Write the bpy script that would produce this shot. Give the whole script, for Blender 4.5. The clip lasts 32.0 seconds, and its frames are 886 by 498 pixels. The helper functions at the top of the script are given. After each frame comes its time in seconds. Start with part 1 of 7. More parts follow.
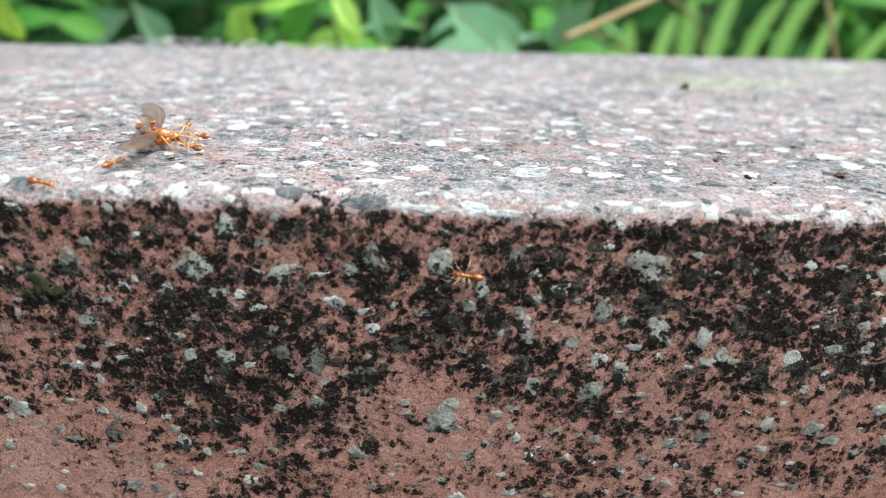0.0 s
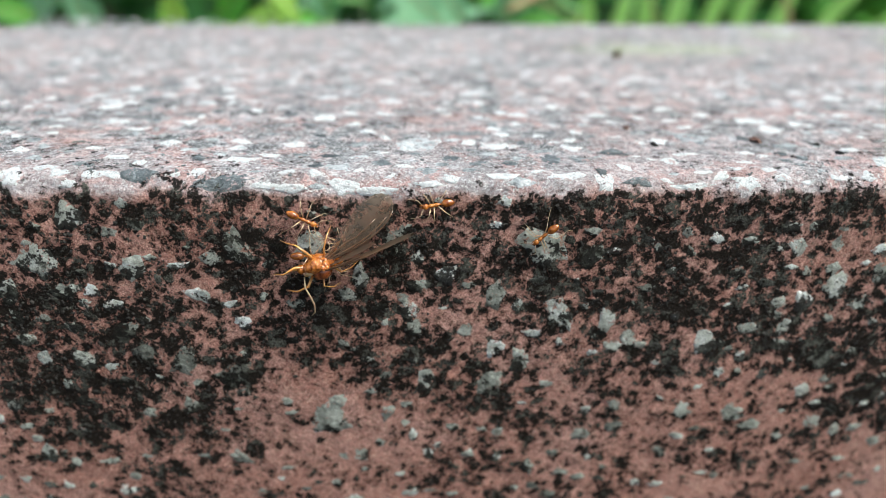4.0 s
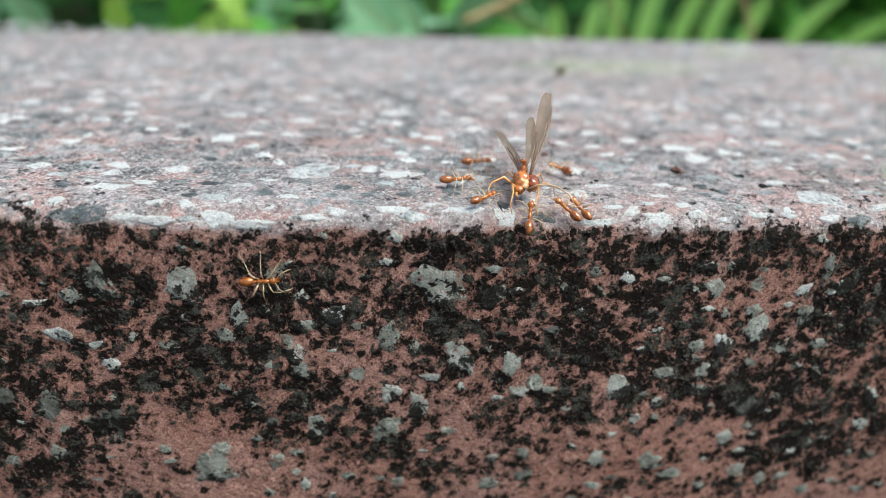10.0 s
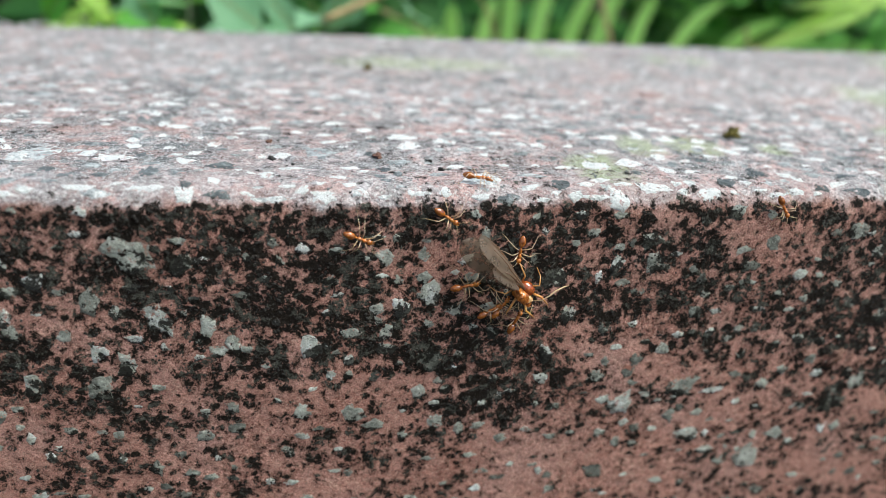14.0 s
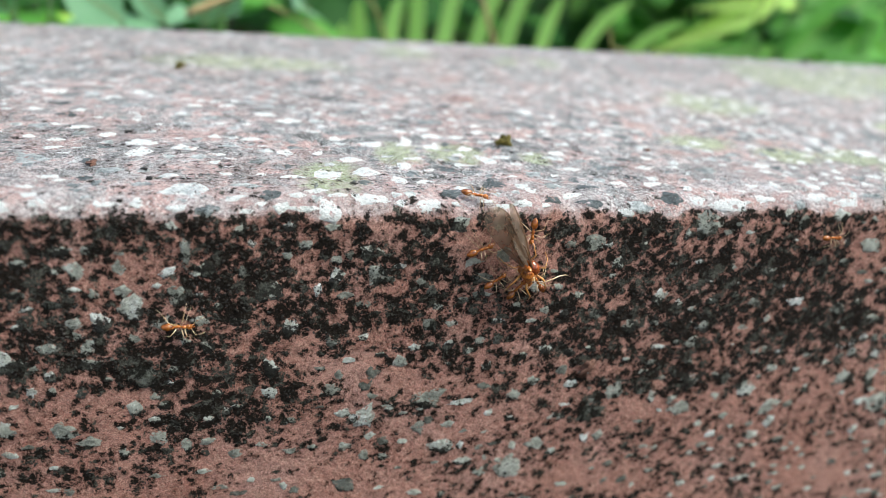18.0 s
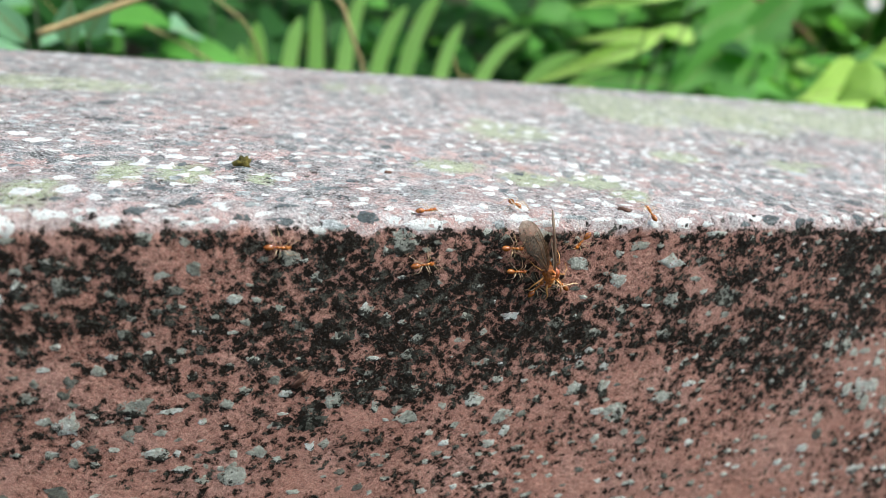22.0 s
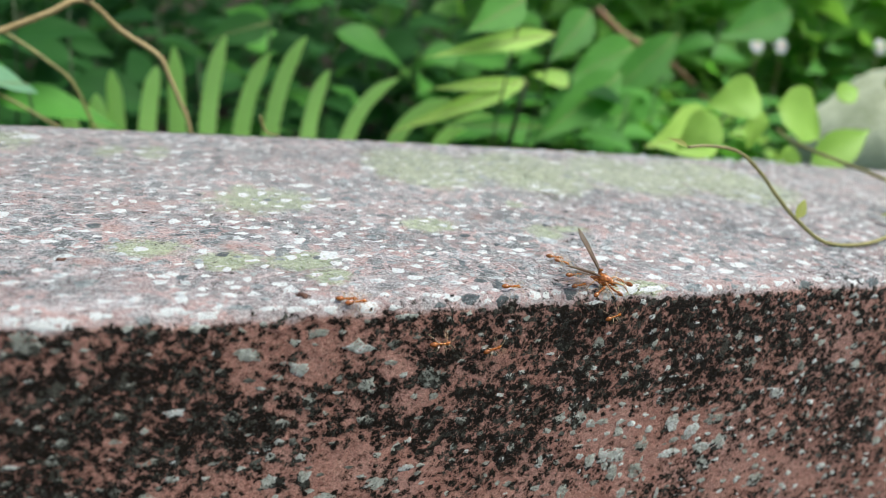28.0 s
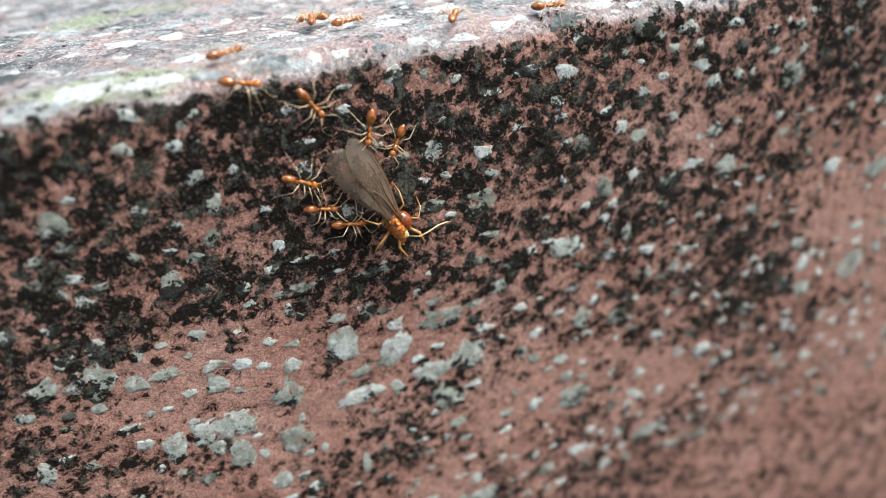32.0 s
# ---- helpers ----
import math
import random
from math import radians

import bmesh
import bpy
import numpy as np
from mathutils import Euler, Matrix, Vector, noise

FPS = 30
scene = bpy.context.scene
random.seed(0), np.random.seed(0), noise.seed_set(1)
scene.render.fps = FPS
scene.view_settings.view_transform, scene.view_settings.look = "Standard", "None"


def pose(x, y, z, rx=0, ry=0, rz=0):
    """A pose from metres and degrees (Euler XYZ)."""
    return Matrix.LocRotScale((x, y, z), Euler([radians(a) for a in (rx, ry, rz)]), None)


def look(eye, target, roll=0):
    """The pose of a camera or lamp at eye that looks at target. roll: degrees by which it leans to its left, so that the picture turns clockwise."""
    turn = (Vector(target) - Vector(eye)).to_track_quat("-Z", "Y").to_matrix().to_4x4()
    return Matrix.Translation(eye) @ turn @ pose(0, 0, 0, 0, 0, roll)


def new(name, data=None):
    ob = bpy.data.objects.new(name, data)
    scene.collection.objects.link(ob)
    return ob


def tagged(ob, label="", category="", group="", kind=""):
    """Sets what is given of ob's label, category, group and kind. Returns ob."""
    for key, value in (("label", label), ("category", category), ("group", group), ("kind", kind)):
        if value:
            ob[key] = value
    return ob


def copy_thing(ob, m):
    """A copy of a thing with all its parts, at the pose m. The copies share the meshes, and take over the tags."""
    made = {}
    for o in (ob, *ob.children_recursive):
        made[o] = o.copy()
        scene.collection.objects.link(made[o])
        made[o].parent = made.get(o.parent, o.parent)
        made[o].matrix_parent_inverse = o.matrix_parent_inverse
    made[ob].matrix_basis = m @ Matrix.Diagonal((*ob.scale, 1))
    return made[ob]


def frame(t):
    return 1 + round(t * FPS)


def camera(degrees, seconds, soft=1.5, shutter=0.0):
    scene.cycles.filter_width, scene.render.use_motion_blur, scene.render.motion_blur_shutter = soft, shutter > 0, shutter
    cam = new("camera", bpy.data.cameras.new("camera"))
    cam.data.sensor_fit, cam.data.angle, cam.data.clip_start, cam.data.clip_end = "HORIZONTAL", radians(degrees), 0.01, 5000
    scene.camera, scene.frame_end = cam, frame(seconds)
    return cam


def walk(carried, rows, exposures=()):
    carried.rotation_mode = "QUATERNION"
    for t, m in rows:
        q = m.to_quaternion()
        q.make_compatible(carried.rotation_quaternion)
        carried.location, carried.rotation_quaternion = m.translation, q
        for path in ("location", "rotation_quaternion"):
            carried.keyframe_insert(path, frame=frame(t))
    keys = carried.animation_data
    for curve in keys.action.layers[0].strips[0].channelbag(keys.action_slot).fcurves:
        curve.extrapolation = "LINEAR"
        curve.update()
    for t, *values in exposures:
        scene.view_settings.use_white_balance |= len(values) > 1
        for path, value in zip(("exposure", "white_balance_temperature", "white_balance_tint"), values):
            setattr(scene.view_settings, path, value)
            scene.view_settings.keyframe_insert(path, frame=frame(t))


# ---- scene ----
cam = camera(63.9, 32.0, soft=0.6)
METRES, EYE, TILT, LEAN, TURN = 0.6, 0.4883, -22.84, -2.12, 0.0
ROWS = [
    (0.0, 0.0, 0.0, 0.0, 0.0, 0.0, -0.0),
    (0.5, 0.0149, 0.0128, 0.0087, 0.07, -0.27, -0.36),
    (1.0, 0.0244, 0.0103, 0.0083, -0.1, -0.22, -0.29),
    (1.5, 0.0336, 0.0095, 0.013, 0.19, 0.28, 0.17),
    (2.0, 0.0412, 0.0188, 0.0085, -0.01, 0.56, 1.23),
    (2.5, 0.0273, 0.0182, 0.0068, -1.23, -0.17, 0.88),
    (4.5, 0.0328, 0.0158, -0.0034, -1.32, -1.39, 1.92),
    (5.0, 0.0396, 0.0035, -0.0023, -1.48, -1.09, 1.75),
    (5.5, 0.0447, -0.0056, -0.0069, -1.55, -1.23, 1.64),
    (6.0, 0.0501, -0.002, -0.001, -2.1, -1.02, 1.91),
    (6.5, 0.0576, 0.0178, -0.0076, -2.32, -1.51, 2.06),
    (7.0, 0.065, 0.0321, -0.0054, -2.7, -1.52, 1.8),
    (7.5, 0.058, 0.0394, -0.0032, -2.28, -1.47, 1.65),
    (8.0, 0.0586, 0.0375, -0.0023, -2.69, -1.5, 1.46),
    (8.5, 0.0507, 0.037, 0.0003, -2.7, -1.2, 1.14),
    (9.0, 0.0541, 0.034, 0.0016, -2.78, -0.92, 1.28),
    (9.5, 0.0542, 0.033, 0.0063, -2.78, -0.82, 1.23),
    (10.0, 0.0532, 0.0329, 0.006, -2.74, -0.89, 1.11),
    (10.5, 0.0591, 0.0299, 0.0094, -3.11, -0.77, 1.02),
    (11.0, 0.0677, 0.0282, 0.0093, -3.48, -0.95, 1.11),
    (11.5, 0.0763, 0.0244, 0.0121, -3.69, -0.83, 1.47),
    (12.0, 0.0877, 0.0201, 0.0119, -4.17, -0.73, 1.49),
    (12.5, 0.0993, 0.0119, 0.0156, -5.01, -0.55, 1.63),
    (13.0, 0.1129, 0.0055, 0.012, -5.66, -0.65, 1.63),
    (13.5, 0.1154, 0.0048, 0.004, -5.5, -0.88, 1.54),
    (14.0, 0.1248, 0.0023, -0.0015, -6.39, -1.24, 1.28),
    (14.5, 0.1403, 0.0064, -0.0051, -6.54, -1.45, 1.38),
    (16.5, 0.1778, -0.0019, -0.0061, -8.34, -1.95, 1.55),
    (17.0, 0.1872, -0.0043, -0.0052, -8.6, -1.87, 1.58),
    (17.5, 0.1988, -0.001, 0.0017, -8.89, -1.89, 1.4),
    (18.0, 0.2004, -0.0019, 0.0024, -9.4, -1.79, 1.01),
    (18.5, 0.2014, -0.0077, 0.0039, -9.55, -1.67, 0.69),
    (19.0, 0.2127, -0.0171, 0.0002, -9.55, -1.62, 0.77),
    (19.5, 0.2405, -0.0246, -0.0131, -10.17, -1.98, 0.86),
    (20.0, 0.2507, -0.0312, -0.0099, -10.28, -1.92, 0.66),
    (20.5, 0.2575, -0.0289, -0.0096, -9.9, -1.44, 0.82),
    (21.0, 0.2646, -0.0275, -0.0051, -10.24, -1.11, 0.91),
    (21.5, 0.2805, -0.0288, -0.0087, -11.44, -1.06, 0.82),
    (22.0, 0.2875, -0.0322, -0.001, -12.32, -0.0, 0.59),
    (22.5, 0.3318, -0.0147, -0.0275, -11.29, 0.25, 1.41),
    (23.0, 0.3636, -0.0018, -0.0124, -11.83, 0.57, 2.35),
    (23.5, 0.3759, 0.0092, -0.0036, -12.02, 0.43, 2.18),
    (24.0, 0.381, 0.0093, 0.0056, -12.21, 0.62, 2.06),
    (24.5, 0.3808, 0.0069, 0.0115, -12.25, 1.02, 1.8),
    (25.0, 0.39, 0.0005, 0.015, -12.24, 1.05, 2.03),
    (25.5, 0.396, -0.0103, 0.0174, -12.41, 1.23, 2.25),
    (27.5, 0.3997, -0.0333, 0.0191, -15.28, 1.87, 2.06),
    (28.0, 0.396, -0.0481, 0.019, -16.46, 2.43, 1.92),
    (28.5, 0.3986, -0.0662, 0.0145, -17.18, 2.81, 1.99),
    (29.0, 0.4073, -0.0839, 0.0148, -17.85, 3.14, 2.11),
    (29.5, 0.4295, -0.0953, 0.0134, -18.47, 2.88, 2.69),
    (30.0, 0.4513, -0.053, 0.0065, -17.55, 1.91, 3.32),
    (30.5, 0.4983, -0.0226, 0.0072, -18.55, 0.91, 3.43),
    (31.0, 0.5258, 0.0048, -0.0053, -17.77, -2.08, 5.47),
    (31.5, 0.5814, 0.0547, -0.0104, -14.97, -5.31, 9.39),
    (32.0, 0.6062, 0.0888, -0.0162, -13.81, -7.66, 12.34),
]
walk(cam, [(t, pose(0, 0, EYE, TILT, LEAN, TURN) @ pose(METRES * x, METRES * y, METRES * z, 90 + pitch, roll, yaw)) for t, x, y, z, yaw, pitch, roll in ROWS], [(0.0, 0.48, 6300, 2), (1.0, 0.28, 6300, 2), (2.5, 0.24, 6300, 2), (4.5, 0.4, 6300, 2), (6.0, 0.4, 6300, 2), (8.0, 0.23, 6300, 2), (12.5, 0.13, 6300, 2), (14.0, 0.26, 6300, 2), (20.0, 0.32, 6300, 2), (23.0, 0.25, 6300, 2), (24.2, 0.1, 6300, 2), (28.0, 0.03, 6300, 2), (30.0, 0.04, 6300, 2), (31.0, 0.12, 6300, 2), (32.0, 0.55, 6300, 2)])
# a phone's close-up lens, focused on the insect that the ants carry
prey = new("winged_insect")
cam.data.dof.use_dof = True
cam.data.dof.focus_object = prey
cam.data.dof.aperture_fstop = 9.0

# ---- light: a bright overcast sky ----
world = bpy.data.worlds.new("overcast_sky")
scene.world = world
world.use_nodes = True
wn = world.node_tree
wn.nodes.clear()
w_out = wn.nodes.new("ShaderNodeOutputWorld")
w_bg = wn.nodes.new("ShaderNodeBackground")
w_sky = wn.nodes.new("ShaderNodeTexSky")
w_sky.sky_type = "NISHITA"
w_sky.sun_disc = False
w_sky.sun_elevation, w_sky.sun_rotation = radians(63), radians(113)
w_sky.air_density, w_sky.dust_density, w_sky.ozone_density = 1.0, 4.0, 1.0
w_bg.inputs["Strength"].default_value = 0.17
wn.links.new(w_sky.outputs["Color"], w_bg.inputs["Color"])
wn.links.new(w_bg.outputs["Background"], w_out.inputs["Surface"])
sun_data = bpy.data.lights.new("veiled_sun", "SUN")
sun_data.energy, sun_data.angle, sun_data.color = 3.9, radians(40), (1.0, 0.97, 0.92)
sun = new("veiled_sun", sun_data)
sun.matrix_world = look((1.4, -0.35, 3.2), (0.1, 0.3, 0.45))

# ---- materials ----
def node_material(name):
    m = bpy.data.materials.new(name)
    m.use_nodes = True
    nt = m.node_tree
    nt.nodes.clear()
    out = nt.nodes.new("ShaderNodeOutputMaterial")
    bsdf = nt.nodes.new("ShaderNodeBsdfPrincipled")
    nt.links.new(bsdf.outputs["BSDF"], out.inputs["Surface"])
    return m, nt, bsdf


def coords(nt):
    return nt.nodes.new("ShaderNodeNewGeometry").outputs["Position"]


def noise_node(nt, vec, scale, detail=6.0, rough=0.6, distort=0.0):
    n = nt.nodes.new("ShaderNodeTexNoise")
    n.inputs["Scale"].default_value, n.inputs["Detail"].default_value = scale, detail
    n.inputs["Roughness"].default_value, n.inputs["Distortion"].default_value = rough, distort
    nt.links.new(vec, n.inputs["Vector"])
    return n.outputs["Fac"]


def ramp(nt, fac, stops):
    r = nt.nodes.new("ShaderNodeValToRGB")
    while len(r.color_ramp.elements) < len(stops):
        r.color_ramp.elements.new(0.5)
    for e, (p, c) in zip(r.color_ramp.elements, stops):
        e.position = p
        e.color = (*c, 1) if len(c) == 3 else (c[0], c[0], c[0], 1)
    nt.links.new(fac, r.inputs["Fac"])
    return r.outputs["Color"]


def calc(nt, op, a, b):
    n = nt.nodes.new("ShaderNodeMath")
    n.operation = op
    for socket, v in zip(n.inputs, (a, b)):
        if isinstance(v, (int, float)):
            socket.default_value = v
        else:
            nt.links.new(v, socket)
    return n.outputs["Value"]


def blend(nt, fac, a, b):
    n = nt.nodes.new("ShaderNodeMix")
    n.data_type = "RGBA"
    for socket, v in ((n.inputs["Factor"], fac), (n.inputs[6], a), (n.inputs[7], b)):
        if isinstance(v, (int, float)):
            socket.default_value = v
        elif isinstance(v, tuple):
            socket.default_value = (*v, 1)
        else:
            nt.links.new(v, socket)
    return n.outputs[2]


def attr(nt, name):
    n = nt.nodes.new("ShaderNodeAttribute")
    n.attribute_name = name
    return n.outputs["Fac"]


def bump(nt, bsdf, height, strength, distance):
    b = nt.nodes.new("ShaderNodeBump")
    b.inputs["Strength"].default_value, b.inputs["Distance"].default_value = strength, distance
    nt.links.new(height, b.inputs["Height"])
    nt.links.new(b.outputs["Normal"], bsdf.inputs["Normal"])


def grains(nt, pos, scale):
    """Sand grains: how far from a grain's middle, and a shade of its own for each."""
    v = nt.nodes.new("ShaderNodeTexVoronoi")
    v.inputs["Scale"].default_value = scale
    nt.links.new(pos, v.inputs["Vector"])
    sep = nt.nodes.new("ShaderNodeSeparateColor")
    nt.links.new(v.outputs["Color"], sep.inputs["Color"])
    return v.outputs["Distance"], sep.outputs["Red"]


def wobble(nt, pos, scale, amount):
    """The place, shifted about by noise."""
    wob = nt.nodes.new("ShaderNodeTexNoise")
    wob.inputs["Scale"].default_value, wob.inputs["Detail"].default_value = scale, 4.0
    nt.links.new(pos, wob.inputs["Vector"])
    mad = nt.nodes.new("ShaderNodeVectorMath")
    mad.operation = "MULTIPLY_ADD"
    mad.inputs[1].default_value = [amount] * 3
    nt.links.new(wob.outputs["Color"], mad.inputs[0])
    nt.links.new(pos, mad.inputs[2])
    return mad.outputs["Vector"]


def crust_mask(nt, pos):
    """Ragged rims of the black crust: dots a millimetre wide and finer specks round what the crust attribute says."""
    pepper = noise_node(nt, pos, 640, 8, 0.78, 0.5)
    dust = noise_node(nt, pos, 2400, 3, 0.7)
    far, own = grains(nt, wobble(nt, pos, 1500, 0.0009), 680)
    total = attr(nt, "crust")
    for layer, middle, weight in ((pepper, 0.5, 1.12), (dust, 0.5, 0.34), (own, 0.5, 0.17), (far, 0.38, -0.20)):
        total = calc(nt, "ADD", total, calc(nt, "MULTIPLY", calc(nt, "SUBTRACT", layer, middle), weight))
    return total


def pebbles(nt, pos, scale, share):
    """Worn faces of pebbles in the render: a mask of ragged islands and a number of its own for each."""
    far, own = grains(nt, wobble(nt, pos, scale * 2.2, 1.1 / scale), scale)
    size = calc(nt, "ADD", far, calc(nt, "MULTIPLY", own, 0.62))
    return ramp(nt, size, [(share, (1.0,)), (share + 0.06, (0.0,))]), own


def crust_colour(nt, pos, grain):
    """Olive-black crust, paler grey-green where older lichen shows."""
    # the palest grains put highlights on the crust's lumps into its colour
    dark = ramp(nt, grain, [(0.38, (0.004, 0.0035, 0.003)), (0.55, (0.013, 0.011, 0.008)), (0.72, (0.070, 0.060, 0.046))])
    old = ramp(nt, noise_node(nt, pos, 330, 6, 0.72, 0.4), [(0.535, (0.0,)), (0.575, (0.85,))])
    return blend(nt, old, dark, ramp(nt, grain, [(0.40, (0.04, 0.042, 0.032)), (0.62, (0.20, 0.205, 0.17))]))


def render_material():
    m, nt, bsdf = node_material("pink_sand_render")
    pos = coords(nt)
    grain = noise_node(nt, pos, 2300, 4, 0.8)
    cell, shade = grains(nt, pos, 1900)
    wide = noise_node(nt, pos, 60, 5, 0.6)
    mid = noise_node(nt, pos, 260, 6, 0.72, 0.3)
    fine = noise_node(nt, pos, 4200, 3, 0.7)
    film_sheen = attr(nt, "film_sheen")
    stain = calc(nt, "MULTIPLY", film_sheen, calc(nt, "SUBTRACT", 1.0, calc(nt, "MULTIPLY", attr(nt, "front_clear"), 0.7)))
    # the pink render itself, grain by grain
    pink = ramp(nt, wide, [(0.3, (0.56, 0.222, 0.158)), (0.52, (0.665, 0.308, 0.235)), (0.72, (0.745, 0.40, 0.33))])
    pink = blend(nt, ramp(nt, shade, [(0.60, (0.0,)), (1.0, (0.24,))]), pink, (0.78, 0.50, 0.36))
    pink = blend(nt, ramp(nt, shade, [(0.05, (0.35,)), (0.24, (0.0,))]), pink, (0.22, 0.060, 0.038))
    pink = blend(nt, ramp(nt, grain, [(0.36, (0.8,)), (0.45, (0.0,))]), pink, (0.15, 0.047, 0.034))
    # pale specks: glints of the finest sand, painted into the pink
    pink = blend(nt, ramp(nt, fine, [(0.52, (0.0,)), (0.62, (0.60,))]), pink, (0.90, 0.64, 0.48))
    pink = blend(nt, ramp(nt, fine, [(0.36, (0.75,)), (0.47, (0.0,))]), pink, (0.16, 0.05, 0.036))
    # the upper side is paled: sky sheen put into the base colour
    pale = blend(nt, ramp(nt, shade, [(0.1, (0.0,)), (0.9, (1.0,))]), (0.49, 0.405, 0.41), (0.94, 0.885, 0.89))
    base = blend(nt, calc(nt, "MULTIPLY", calc(nt, "MINIMUM", calc(nt, "MULTIPLY", film_sheen, 1.4), 1.0), 0.84), pink, pale)
    # grey lichen film in patches on the upper side
    veil = calc(nt, "MULTIPLY", ramp(nt, mid, [(0.47, (0.0,)), (0.54, (0.85,))]), stain)
    patch = noise_node(nt, pos, 150, 8, 0.78, 0.4)
    base = blend(nt, veil, base, ramp(nt, patch, [(0.43, (0.07, 0.085, 0.09)), (0.49, (0.20, 0.23, 0.24)), (0.55, (0.52, 0.58, 0.61)), (0.60, (0.90, 0.94, 0.97))]))
    # patches where the pale pink render lies bare
    bald = ramp(nt, noise_node(nt, pos, 95, 7, 0.72, 0.4), [(0.505, (0.0,)), (0.555, (0.80,))])
    base = blend(nt, calc(nt, "MULTIPLY", bald, film_sheen), base, ramp(nt, fine, [(0.38, (0.52, 0.27, 0.24)), (0.62, (0.88, 0.58, 0.53))]))
    # slate-grey pebbles worn flush with the upper side, speckled white
    worn, own = pebbles(nt, pos, 165, 0.60)
    tint = ramp(nt, own, [(0.05, (0.07, 0.088, 0.092)), (0.5, (0.18, 0.21, 0.215)), (0.8, (0.52, 0.56, 0.57))])
    tint = blend(nt, ramp(nt, noise_node(nt, pos, 760, 6, 0.76, 0.3), [(0.50, (0.0,)), (0.60, (0.75,))]), tint, (0.88, 0.90, 0.90))
    base = blend(nt, calc(nt, "MULTIPLY", worn, calc(nt, "MULTIPLY", stain, 0.95)), base, tint)
    # dark weathered blotches, a finger wide, with pale rims worn through
    blotch = calc(nt, "ADD", noise_node(nt, pos, 48, 8, 0.74, 0.6), calc(nt, "MULTIPLY", calc(nt, "SUBTRACT", noise_node(nt, pos, 520, 6, 0.75), 0.5), 0.5))
    soot = calc(nt, "MULTIPLY", ramp(nt, blotch, [(0.47, (0.0,)), (0.56, (0.56,))]), stain)
    base = blend(nt, soot, base, ramp(nt, grain, [(0.40, (0.085, 0.085, 0.092)), (0.60, (0.29, 0.285, 0.29))]))
    # green algae
    green = noise_node(nt, pos, 210, 6, 0.7)
    g = ramp(nt, calc(nt, "ADD", green, calc(nt, "SUBTRACT", attr(nt, "algae"), 0.5)), [(0.40, (0.0,)), (0.62, (0.92,))])
    base = blend(nt, g, base, ramp(nt, mid, [(0.34, (0.30, 0.37, 0.20)), (0.62, (0.68, 0.74, 0.47))]))
    # dark pits and specks all over the top
    pits = calc(nt, "MULTIPLY", ramp(nt, noise_node(nt, pos, 1050, 6, 0.78), [(0.40, (1.0,)), (0.46, (0.0,))]), calc(nt, "MULTIPLY", stain, 0.85))
    base = blend(nt, pits, base, (0.085, 0.080, 0.075))
    dots = calc(nt, "MULTIPLY", ramp(nt, fine, [(0.38, (1.0,)), (0.45, (0.0,))]), calc(nt, "MULTIPLY", stain, 0.80))
    base = blend(nt, dots, base, (0.085, 0.08, 0.075))
    salt = calc(nt, "MULTIPLY", ramp(nt, noise_node(nt, pos, 1700, 4, 0.75), [(0.535, (0.0,)), (0.60, (0.88,))]), film_sheen)
    base = blend(nt, salt, base, (0.94, 0.93, 0.92))
    # uneven grey tone, stronger towards the back of the top
    greying = calc(nt, "MULTIPLY", attr(nt, "back_grey"), ramp(nt, noise_node(nt, pos, 130, 6, 0.7), [(0.35, (0.50,)), (0.65, (0.15,))]))
    base = blend(nt, greying, base, (0.22, 0.215, 0.20))
    lifted = crust_mask(nt, pos)
    thin = ramp(nt, lifted, [(0.39, (0.0,)), (0.535, (0.80,))])
    thin = calc(nt, "MULTIPLY", thin, calc(nt, "SUBTRACT", 1.0, calc(nt, "MULTIPLY", film_sheen, 0.8)))
    thick = ramp(nt, lifted, [(0.522, (0.0,)), (0.545, (0.97,))])
    brown = blend(nt, thin, base, (0.125, 0.047, 0.026))
    nt.links.new(blend(nt, thick, brown, crust_colour(nt, pos, grain)), bsdf.inputs["Base Color"])
    bsdf.inputs["Roughness"].default_value = 0.66
    nt.links.new(calc(nt, "SUBTRACT", 0.36, calc(nt, "MULTIPLY", thick, 0.24)), bsdf.inputs["Specular IOR Level"])
    lumps = noise_node(nt, pos, 1000, 6, 0.78)
    height = calc(nt, "ADD", calc(nt, "ADD", calc(nt, "MULTIPLY", fine, 0.35), calc(nt, "MULTIPLY", lumps, 0.9)), calc(nt, "MULTIPLY", thick, 0.30))
    bump(nt, bsdf, height, 1.0, 0.0016)
    return m


